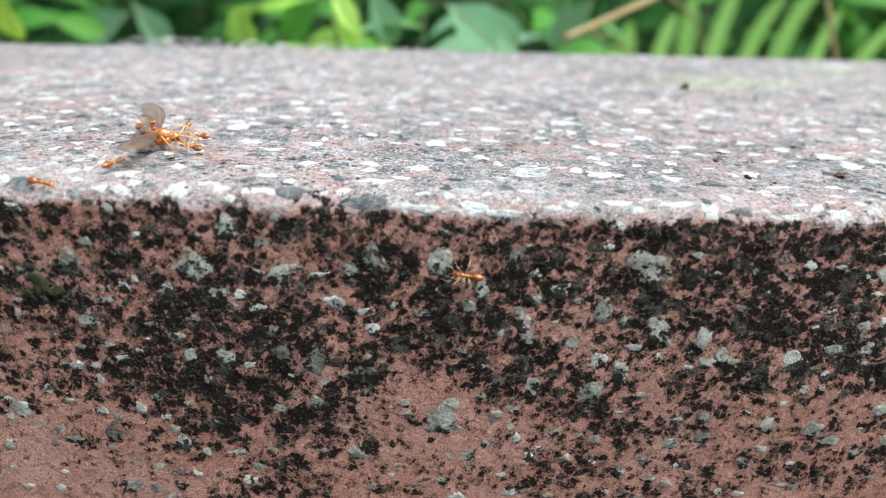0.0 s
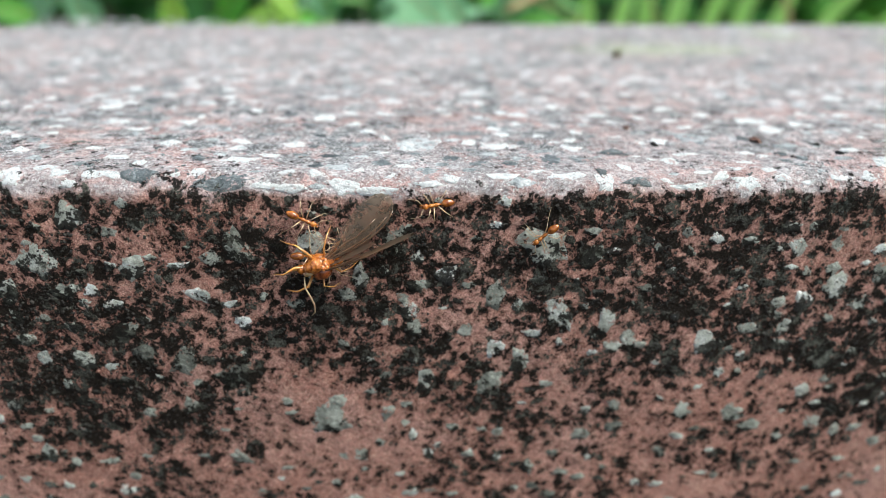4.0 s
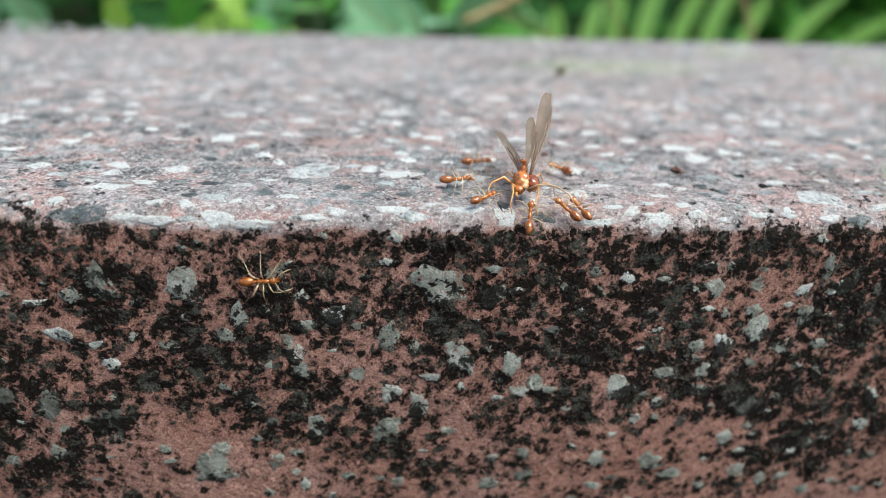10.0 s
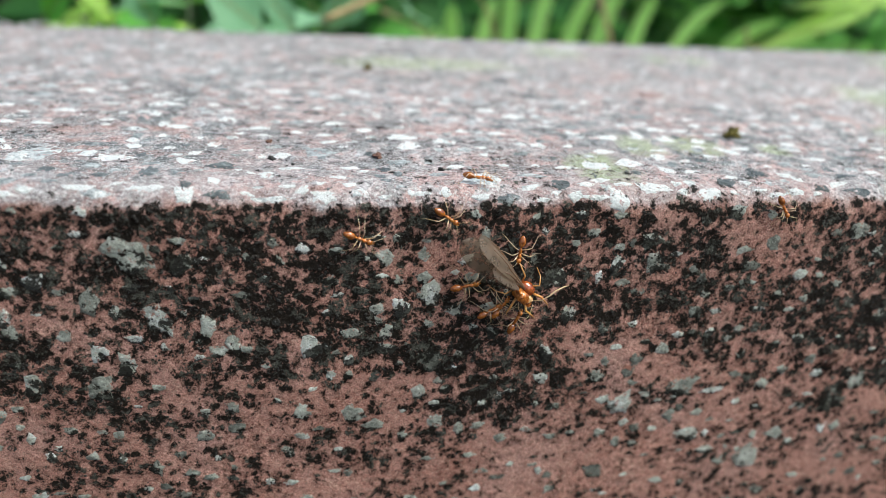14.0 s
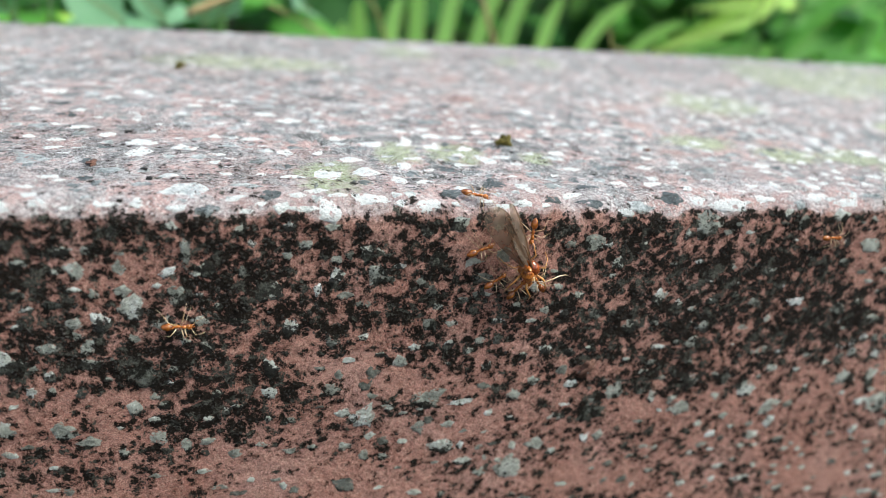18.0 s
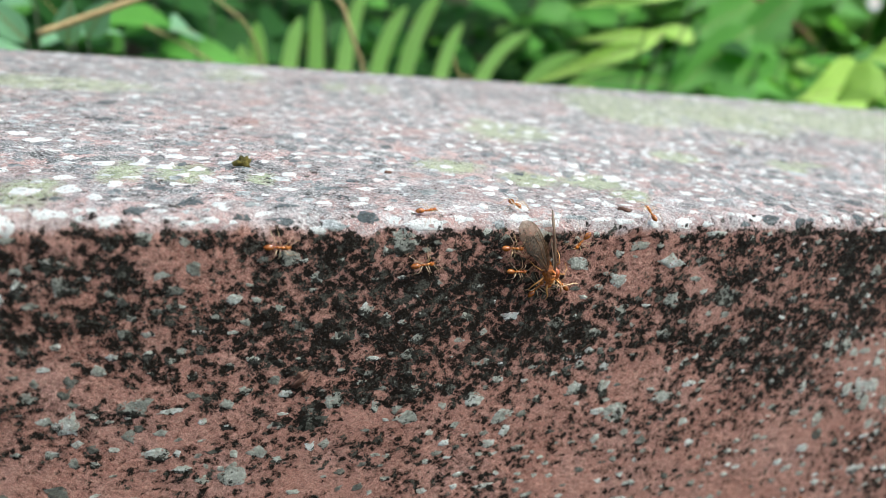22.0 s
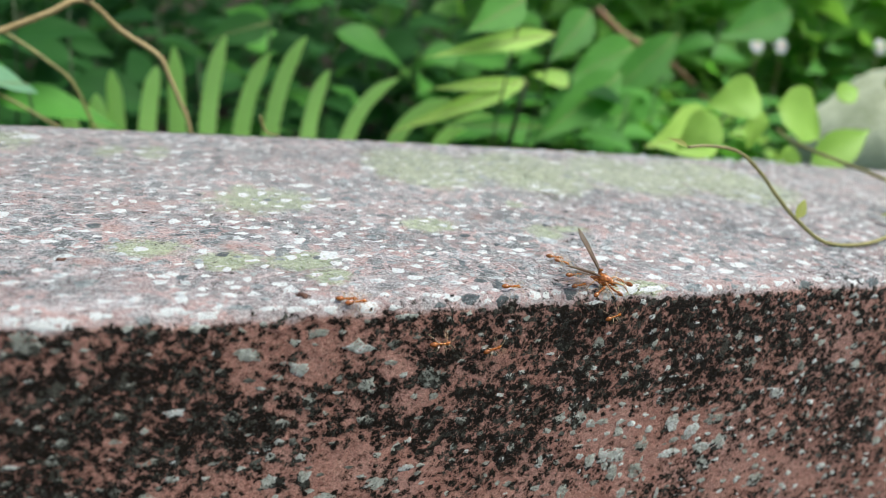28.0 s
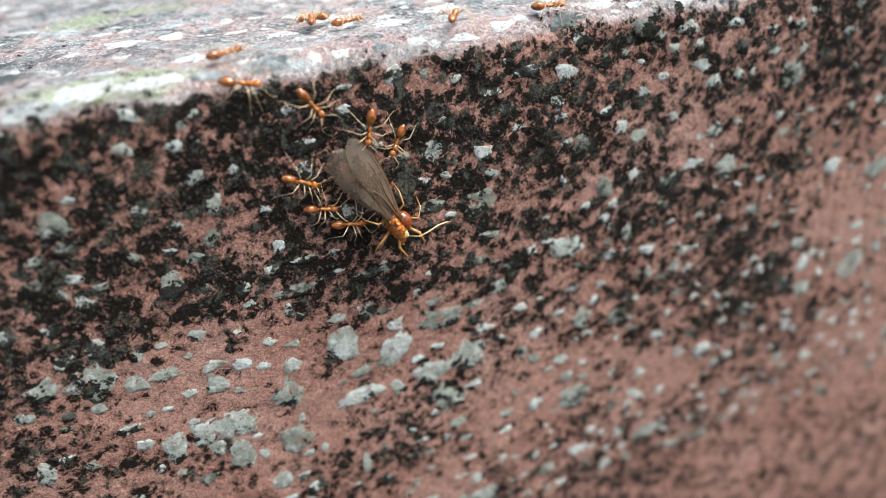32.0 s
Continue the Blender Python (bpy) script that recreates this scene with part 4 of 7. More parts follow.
def build_stone():
    bm = bmesh.new()
    bmesh.ops.create_cube(bm, size=2)
    bmesh.ops.subdivide_edges(bm, edges=bm.edges[:], cuts=16, use_grid_fill=True)
    for v in bm.verts:
        q = v.co.lerp(v.co.normalized(), 0.72)
        w = Vector((q.x * 0.36, q.y * 0.13, q.z * 0.14 * (1 + 0.45 * q.x)))
        w += 0.014 * noise.noise_vector(w * 8) + 0.004 * noise.noise_vector(w * 45)
        v.co = w
    bmesh.ops.recalc_face_normals(bm, faces=bm.faces[:])
    ob = part("boulder", bm, STONE, None)
    ob.location = (1.075, 0.46, 0.440)
    tagged(ob, "pale lichen-covered boulder at the wall's end", "boulder")


build_stone()

VINE_LEAVES = [
    ("heart", (0.594, 0.400, 0.485), (-0.040, -0.006, -0.006), (0.1, -1, 0.6), 0.87),
    ("heart", (0.587, 0.395, 0.477), (0.004, -0.008, -0.026), (0.2, -1, 0.3), 0.64),
    ("heart", (0.619, 0.410, 0.479), (0.053, -0.010, -0.015), (0.1, -1, 0.5), 1.18),
    ("heart", (0.557, 0.390, 0.468), (-0.035, -0.006, -0.024), (-0.2, -1, 0.6), 0.74),
    ("heart", (0.619, 0.385, 0.454), (-0.008, -0.006, -0.025), (0.1, -1, 0.3), 0.57),
    ("lime", (0.634, 0.380, 0.443), (0.048, -0.005, 0.033), (-0.3, -1, 0.5), 0.92),
    ("olive", (0.545, 0.232, 0.462), (1.0, -0.3, 0.26), (0.3, -0.7, 0.9), 0.62),
]
VINE_LEAVES += [
    ("olive", (0.533, 0.211, 0.4595), (-0.9, -0.3, -0.05), (0, -0.8, 0.6), 0.42),
    ("olive", (0.398, 0.1985, 0.4806), (-0.5, 0.3, 0.25), (0, -1, 1), 0.13),
    ("olive", (0.443, 0.186, 0.4585), (0.5, 0.3, 0.5), (0, -1, 1), 0.2),
    ("heart", (0.64, 0.38, 0.49), (0.9, -0.1, 0.5), (0, -1, 0.8), 0.45),
    ("olive", (0.70, 0.40, 0.50), (0.5, -0.3, 0.5), (0, -1, 0.8), 0.45),
    ("heart", (0.73, 0.41, 0.51), (-0.5, -0.5, 0.3), (0, -1, 0.8), 0.50),
]
vine("creeping_vine", [(0.398, 0.1985, 0.4806), (0.408, 0.199, 0.4815), (0.4213, 0.1992, 0.4798), (0.4325, 0.198, 0.4725), (0.437, 0.192, 0.4655), (0.443, 0.186, 0.4585), (0.4535, 0.1795, 0.4515), (0.475, 0.180, 0.4515), (0.5007, 0.1895, 0.4555), (0.525, 0.204, 0.4585), (0.5357, 0.2139, 0.4599), (0.5485, 0.2392, 0.4623), (0.553, 0.27, 0.464), (0.56, 0.32, 0.466), (0.58, 0.36, 0.468)], 0.0006, 0.0010, VINE,
     "thin yellow-green creeping vine with small leaves over the wall", VINE_LEAVES)


def flower(x, y, z):
    root = new("white_flower")
    root.location = (x, y, z)
    tagged(root, "small white daisy-like flower with a yellow middle", "flower", group="white flowers")
    link_mesh("stalk", *tube(arc((0, 0, 0), (0.02, 0.03, 0.28 - z), (0.01, 0, 0), 6), taper(6, 0.001, 0.0016), 5), VINE, root)
    petal = leaf_data("petal", PETAL, 0.011, 0.009, 0.2, 0.1, 0.0, 0.7, 5)
    for k in range(6):
        ob = new("petal", petal)
        ob.parent = root
        ob.matrix_local = pose(0, 0, 0, 70, 0, 0) @ pose(0, 0, 0, 0, 0, 60 * k) @ pose(0.002, 0, 0)
    bm = bmesh.new()
    bmesh.ops.create_uvsphere(bm, u_segments=10, v_segments=6, radius=0.0035)
    part("centre", bm, YOLK, root)


for p in [(1.006, 0.921, 0.517), (1.045, 0.915, 0.520), (1.206, 0.89, 0.536), (1.285, 0.88, 0.592)]:
    flower(*p)

NEAR_LEAVES = [
    ("mid", (0.449, 0.500, 0.530), (0.402, 0.470, 0.507), 0.48),
    ("lime", (0.488, 0.520, 0.508), (0.383, 0.480, 0.489), 0.14),
    ("lime", (0.476, 0.540, 0.469), (0.403, 0.500, 0.443), 0.18),
    ("lime", (0.477, 0.540, 0.466), (0.391, 0.500, 0.463), 0.12),
    ("mid", (0.599, 0.600, 0.478), (0.507, 0.550, 0.422), 0.34),
    ("mid", (0.566, 0.620, 0.530), (0.519, 0.580, 0.488), 0.45),
    ("dark", (0.280, 0.750, 0.483), (0.216, 0.720, 0.462), 0.45),
    ("mid", (0.732, 0.720, 0.519), (0.626, 0.680, 0.434), 0.3),
    ("mid", (0.724, 0.700, 0.438), (0.618, 0.660, 0.425), 0.4),
    ("mid", (0.517, 0.580, 0.424), (0.420, 0.550, 0.428), 0.16),
    ("lime", (0.612, 0.460, 0.453), (0.536, 0.420, 0.445), 0.5),
]
NEAR_LEAVES += [
    ("pale", (0.115, 0.500, 0.440), (0.110, 0.450, 0.450), 0.5),
    ("mid", (0.947, 0.800, 0.564), (0.822, 0.750, 0.527), 0.4),
    ("mid", (0.702, 0.750, 0.502), (0.597, 0.700, 0.460), 0.4),
    ("mid", (0.691, 0.660, 0.434), (0.619, 0.620, 0.414), 0.45),
    ("lime", (0.483, 0.550, 0.465), (0.364, 0.500, 0.430), 0.11),
    ("lime", (-0.053, 0.370, 0.469), (-0.038, 0.360, 0.445), 0.35),
    ("mid", (-0.090, 0.420, 0.438), (-0.066, 0.400, 0.461), 0.5),
    ("lime", (-0.122, 0.420, 0.435), (-0.098, 0.380, 0.459), 0.35),
    ("pale", (-0.023, 0.380, 0.442), (-0.034, 0.370, 0.470), 0.5),
    ("pale", (0.029, 0.370, 0.444), (0.005, 0.360, 0.464), 0.8),
    ("pale", (0.062, 0.400, 0.440), (0.067, 0.390, 0.464), 0.5),
]
NEAR_LEAVES += [
    ("pale", (-0.155, 0.420, 0.432), (-0.163, 0.400, 0.455), 0.5),
    ("mid", (-0.203, 0.450, 0.434), (-0.225, 0.430, 0.444), 0.5),
    ("lime", (-0.241, 0.420, 0.432), (-0.235, 0.400, 0.455), 0.5),
    ("lime", (-0.071, 0.390, 0.440), (-0.039, 0.370, 0.448), 0.3),
    ("pale", (-0.241, 0.500, 0.421), (-0.205, 0.480, 0.444), 0.5),
    ("dark", (0.054, 0.440, 0.444), (0.038, 0.430, 0.466), 0.5),
    ("lime", (-0.093, 0.360, 0.441), (-0.095, 0.350, 0.458), 0.5),
    ("lime", (-0.039, 0.370, 0.443), (-0.052, 0.360, 0.456), 0.35),
    ("pale", (0.043, 0.400, 0.440), (0.027, 0.390, 0.462), 0.5),
    ("pale", (0.067, 0.420, 0.442), (0.082, 0.410, 0.465), 0.5),
]


def shoot(kind, base, tip, ratio):
    """One broad leaf on its stalk out of the bank."""
    mat = {"mid": LEAF_MID, "lime": LEAF_LIME, "pale": LEAF_PALE, "dark": LEAF_DARK}[kind]
    words = {"mid": "green", "lime": "bright lime-green", "pale": "pale bluish-green", "dark": "dark green"}[kind]
    b, t = Vector(base), Vector(tip)
    length = (t - b).length * 1.08
    root = new("leafy_shoot")
    root.location = (b.x, b.y + 0.03, 0.2)
    o = Vector(root.location)
    tagged(root, f"single broad {words} leaf on a thin stalk", "shoot", group="shoots behind the wall")
    link_mesh("stalk", *tube([p - o for p in arc((o.x, o.y, o.z), b, (0.0, 0.02, 0.0), 8)], taper(8, 0.0012, 0.0007), 5), DARKSTEM, root)
    me = leaf_data("leaf", mat, length, length * ratio * 0.85, 0.22, 0.10, 0.02, 1.15, 13)
    ob = new("leaf", me)
    ob.parent = root
    ob.matrix_local = aim(b - o, t - b, (0.15, -1.0, 0.55))
    rib = [Vector((length * u, 0, -0.10 * length * u * u + 0.0004)) for u in (0, 0.25, 0.5, 0.75, 0.97)]
    v, f = tube(rib, taper(5, 0.0005, 0.0002), 5)
    link_mesh("midrib", v, f, VINE, ob)


for row in NEAR_LEAVES:
    shoot(*row)

vine("hanging_vine", [(0.06, 0.36, 0.45), (0.10, 0.37, 0.468), (0.133, 0.38, 0.483), (0.153, 0.383, 0.493), (0.169, 0.388, 0.501), (0.184, 0.40, 0.487), (0.202, 0.40, 0.476), (0.208, 0.40, 0.464), (0.213, 0.40, 0.452), (0.218, 0.40, 0.438), (0.222, 0.40, 0.40)], 0.0018, 0.0010, TAN, "thin brown woody vine arching behind the wall")
vine("hanging_vine", [(0.169, 0.388, 0.501), (0.183, 0.385, 0.510), (0.21, 0.38, 0.53)], 0.0014, 0.0011, STEM, "thin brown woody vine arching behind the wall")
vine("hanging_vine", [(0.10, 0.43, 0.49), (0.121, 0.44, 0.476), (0.139, 0.44, 0.464), (0.153, 0.44, 0.451), (0.165, 0.44, 0.42)], 0.0011, 0.0009, VINE, "thin greenish vine hanging behind the wall")
vine("hanging_vine", [(0.09, 0.46, 0.447), (0.109, 0.46, 0.439), (0.124, 0.46, 0.431), (0.15, 0.46, 0.415)], 0.0011, 0.0009, VINE, "thin greenish vine hanging behind the wall")
vine("dry_twig", [(0.64, 0.75, 0.535), (0.677, 0.75, 0.512), (0.727, 0.75, 0.494), (0.772, 0.75, 0.472), (0.83, 0.75, 0.43)], 0.0045, 0.0035, STEM, "reddish-brown dry twig among the leaves", category="twig")
vine("dry_tendril", [(0.2525, 0.322, 0.4605), (0.254, 0.3225, 0.456), (0.2565, 0.323, 0.4525), (0.262, 0.321, 0.4518)], 0.0007, 0.0005, VINE, "short dry yellow tendril lying on the wall's back edge", category="tendril")

# ---- insects ----
def lobe(parts, sides=14, rings=9, mm=0.001):
    """A mesh of ellipsoids, each (centre, radii, taper towards -x), in millimetres."""
    bm = bmesh.new()
    for c, r, t in parts:
        made = bmesh.ops.create_uvsphere(bm, u_segments=sides, v_segments=rings, radius=1.0)
        for v in made["verts"]:
            p = v.co.copy()
            k = 1.0 - t * max(0.0, -p.x) - max(0.0, -t) * max(0.0, p.x)
            v.co = mm * Vector((c[0] + r[0] * p.x, c[1] + r[1] * p.y * k, c[2] + r[2] * p.z * k))
    return bm


def limb(points, radii, sides=6, mm=0.001):
    v, f = tube([mm * Vector(p) for p in points], [mm * r for r in radii], sides)
    bm = bmesh.new()
    vs = [bm.verts.new(p) for p in v]
    for q in f:
        bm.faces.new([vs[i] for i in q])
    return bm


def build_ant():
    root = new("worker_ant")
    part("gaster", lobe([((-1.62, 0, 1.06), (0.92, 0.54, 0.52), 0.22), ((-1.20, 0, 1.04), (0.42, 0.44, 0.42), 0.0)], 18, 12), ANT_GASTER, root, "glossy amber gaster")
    part("petiole", lobe([((-0.70, 0, 0.98), (0.15, 0.12, 0.26), 0.0), ((-0.56, 0, 0.92), (0.22, 0.10, 0.11), 0.0)], 10, 7), ANT_SHELL, root)
    part("thorax", lobe([((-0.18, 0, 1.02), (0.52, 0.24, 0.25), 0.25), ((0.20, 0, 1.04), (0.55, 0.20, 0.21), 0.0), ((0.55, 0, 1.13), (0.42, 0.27, 0.28), 0.2), ((0.92, 0, 1.12), (0.18, 0.11, 0.11), 0.0)], 16, 10), ANT_SHELL, root)
    head = part("head", lobe([((1.26, 0, 1.10), (0.44, 0.42, 0.34), 0.15), ((1.55, 0, 0.98), (0.20, 0.30, 0.18), 0.0)]), ANT_SHELL, root)
    for y in (1, -1):
        part("eye", lobe([((1.32, 0.36 * y, 1.22), (0.12, 0.07, 0.10), 0)], 8, 6), EYE, head)
        part("mandible", limb([(1.66, 0.18 * y, 0.95), (1.90, 0.17 * y, 0.88), (2.02, 0.03 * y, 0.85)], [0.08, 0.07, 0.02]), ANT_SHELL, head)
        part("antenna", limb([(1.55, 0.18 * y, 1.24), (1.85, 0.55 * y, 1.55), (2.10, 0.95 * y, 1.72), (2.55, 1.15 * y, 1.42), (3.05, 1.22 * y, 0.95), (3.35, 1.18 * y, 0.66)], [0.04, 0.03, 0.03, 0.034, 0.036, 0.02]), ANT_LEG, root)
    for x, knee, shin, foot in [(0.62, (0.55, 0.95, 0.75), (1.05, 1.55, -0.15), (1.45, 1.95, -0.86)), (0.20, (0.10, 1.15, 0.85), (0.05, 2.0, -0.10), (0.10, 2.75, -0.86)), (-0.28, (-0.75, 1.10, 0.95), (-1.35, 1.75, 0.0), (-2.05, 2.45, -0.86))]:
        for y in (1, -1):
            pts = [(0, 0, 0), (knee[0] * 0.5, knee[1] * 0.5 * y, knee[2] * 0.62), (knee[0], knee[1] * y, knee[2]), (shin[0], shin[1] * y, shin[2]), (foot[0] * 0.92, foot[1] * 0.92 * y, foot[2] + 0.10), (foot[0] * 1.12, foot[1] * 1.12 * y, foot[2])]
            leg = part("leg", limb(pts, [0.075, 0.075, 0.045, 0.035, 0.022, 0.016]), ANT_LEG, root)
            leg.location = (0.001 * x, 0.00020 * y, 0.00086)
    return tagged(root, "orange long-legged worker ant on the wall", "ant", group="worker ants")


def wing_data(name, length, width, lead):
    """A membrane along +x from its root, rounded at the tip, gently cambered, with real thickness left to the veins."""
    verts, faces = [], []
    rows, cols = 22, 8
    for i in range(rows + 1):
        u = i / rows
        half = width / 2 * (0.10 + 0.90 * math.sin(min(1, u / 0.72) * math.pi / 2) ** 1.3) * (math.sqrt(max(0, 1 - ((u - 0.72) / 0.28) ** 2)) if u > 0.72 else 1)
        for k in range(cols + 1):
            v = 2 * k / cols - 1
            y = v * half - lead * width * (u - u * u)
            z = 0.035 * length * math.sin(math.pi * u) * (1 - v * v) + 0.010 * length * math.sin(9 * u + 3 * v) * u
            verts.append((length * u, y, z))
    for i in range(rows):
        for k in range(cols):
            a = i * (cols + 1) + k
            faces.append((a, a + cols + 1, a + cols + 2, a + 1))
    me = bpy.data.meshes.new(name)
    me.from_pydata(verts, [], faces)
    me.materials.append(WING)
    me.polygons.foreach_set("use_smooth", [True] * len(me.polygons))
    me.update()
    grid = np.array(verts).reshape(rows + 1, cols + 1, 3)
    return me, grid


def add_wing(name, parent, length, width, lead):
    me, grid = wing_data(name, length, width, lead)
    wing = new(name, me)
    wing.parent = parent
    for track in ([0] * 22, [1, 1, 2, 2, 2, 2, 1, 1, 1, 1, 1, 1, 1, 1, 1, 1, 1, 1, 1, 0], [4, 4, 4, 4, 4, 4, 4, 4, 4, 3, 3, 3, 3, 3, 3, 3, 3], [5, 5, 6, 6, 6, 6, 6, 6, 6, 6, 7, 7]):
        pts = [Vector(grid[i, k]) + Vector((0, 0, 0.00002)) for i, k in enumerate(track)]
        pts = pts[::2] if len(pts) > 8 else pts
        link_mesh("vein", *tube(pts, taper(len(pts), 0.00017, 0.00008), 5), VEIN, wing)
    return wing


BIG = 0.00125  # the winged insect is a quarter larger than drawn in millimetres


def torn(lobes):
    """The body's plates, dented and creased."""
    bm = lobe(lobes, 26, 18, BIG)
    for v in bm.verts:
        q = v.co / BIG
        v.co += BIG * (0.16 * noise.noise(q * 1.7) + 0.10 * noise.noise(q * 4.1)) * q.normalized()
        v.co.z -= BIG * 0.16 * math.exp(-((q.x - 1.05 + 0.25 * q.y * q.y) / 0.13) ** 2) + BIG * 0.14 * math.exp(-((q.x + 0.45) / 0.12) ** 2)
    return bm


def build_prey(root):
    tagged(root, "torn orange winged insect with smoky brown wings, carried by ants", "insect")
    part("thorax", torn([((0.25, -0.55, 0.40), (1.35, 0.95, 0.95), 0.0), ((1.25, -0.50, 0.05), (0.75, 0.85, 0.75), 0.0), ((-1.00, -0.45, 0.50), (0.55, 0.65, 0.48), 0.0), ((-1.45, -0.30, 0.0), (0.95, 0.80, 0.80), 0.3), ((0.10, -1.00, -0.45), (1.30, 0.60, 0.80), 0.15)]), PREY_SHELL, root, "glossy amber-orange thorax in creased plates")
    part("gaster", lobe([((-0.05, 0.72, -0.10), (1.20, 0.98, 1.02), 0.12), ((0.65, 0.70, -0.15), (0.72, 0.86, 0.88), 0.0)], 26, 18, BIG), PREY_GASTER, root, "glossy red-brown gaster")
    head = part("head", lobe([((2.15, -0.85, -0.30), (0.62, 0.68, 0.52), 0.1), ((1.70, -0.70, -0.15), (0.4, 0.4, 0.36), 0)], 16, 10, BIG), PREY_SHELL, root)
    part("eye", lobe([((2.30, -1.42, -0.12), (0.22, 0.16, 0.24), 0)], 10, 8, BIG), EYE, head)
    part("eye", lobe([((2.35, -0.26, -0.12), (0.22, 0.16, 0.24), 0)], 10, 8, BIG), EYE, head)
    part("petiole", lobe([((-2.35, 0.1, -0.15), (0.50, 0.32, 0.38), 0.2)], 12, 8, BIG), PREY_SHELL, root)
    part("torn_flesh", torn([((1.15, -0.25, 0.42), (0.75, 0.55, 0.48), 0.3), ((1.75, -0.15, 0.05), (0.45, 0.45, 0.42), 0.4)]), FLESH, root, "pale yellow torn flesh")
    part("torn_stub", torn([((-1.05, -0.25, 1.10), (0.48, 0.50, 0.70), 0.0), ((-1.20, -0.15, 1.85), (0.38, 0.34, 0.55), 0.0), ((-0.85, -0.45, 2.30), (0.30, 0.42, 0.26), 0.0)]), PREY_SHELL, root, "ragged amber stub of the torn body")
    part("jaw", limb([(2.60, -1.10, -0.50), (3.05, -1.15, -0.70), (3.35, -0.90, -0.85)], [0.20, 0.16, 0.06], 8, BIG), PREY_LEG, head)
    part("antenna", limb([(2.4, 0.1, -0.1), (2.9, 1.1, 0.6), (3.0, 2.4, 0.8), (3.3, 3.7, 0.5), (4.0, 4.8, 0.0), (4.9, 5.3, -0.8)], [0.10, 0.10, 0.11, 0.11, 0.10, 0.05], 7, BIG), PALE_LIMB, root, "pale curved feeler")
    for pts in ([(1.3, 0.5, -0.7), (2.6, 1.3, 0.3), (4.2, 1.2, 0.1), (5.2, 0.9, -0.9), (5.9, 1.1, -1.9)], [(1.3, -0.5, -0.7), (2.5, -1.7, 0.4), (4.3, -1.6, 0.1), (5.4, -1.9, -0.9), (6.1, -1.7, -1.9)],
                [(0.3, -0.8, -0.8), (0.2, -2.6, 0.5), (0.9, -4.0, 0.0), (1.9, -4.5, -1.0), (2.6, -5.0, -1.9)], [(-1.0, -0.6, -0.6), (-1.9, -2.0, 0.5), (-2.9, -2.9, -0.4), (-3.7, -3.3, -1.8)],
                [(0.2, 0.8, -0.8), (0.9, 2.3, 0.3), (0.2, 3.3, -0.4), (-0.5, 3.7, -1.8)], [(-1.0, 0.6, -0.6), (-2.0, 1.8, 0.5), (-3.1, 2.3, -0.5), (-4.0, 2.4, -1.8)]):
        part("leg", limb(pts, [0.20, 0.19, 0.11, 0.08, 0.04][-len(pts):], 7, BIG), PREY_LEG, root)
    wings = [add_wing("forewing", root, 0.0149, 0.0051, 0.12), add_wing("forewing", root, 0.0147, 0.0045, -0.12)]
    for w, k in zip(wings, (1, -1)):
        small, grid = wing_data("hindwing", 0.0084, 0.0030, -0.1 * k)
        ob = new("hindwing", small)
        ob.parent = w
        ob.matrix_local = pose(0.0006, -0.0009 * k, -0.0003, 5 * k, 3, -8 * k)
    return wings


def on_skin(x, s, lift, heading):
    """Pose on the wall's skin, x and s in millimetres; heading 0 runs along the wall, 90 up and back over it."""
    x, s = 0.001 * x, 0.001 * s
    th = min(max(s / ROUND + math.pi / 4, 0), math.pi / 2)
    slope = float(front(x + 0.001) - front(x - 0.001)) / 0.002
    along = Vector((1, slope, 0)).normalized()
    up = Vector((0, -math.cos(th), math.sin(th)))
    up = (up - along * up.dot(along)).normalized()
    over = up.cross(along)
    a = radians(heading)
    fore = along * math.cos(a) + over * math.sin(a)
    m = Matrix((fore, up.cross(fore), up)).transposed().to_4x4()
    return Matrix.Translation(Vector(surface(x, s, float(relief(x, s)))) + up * lift) @ m


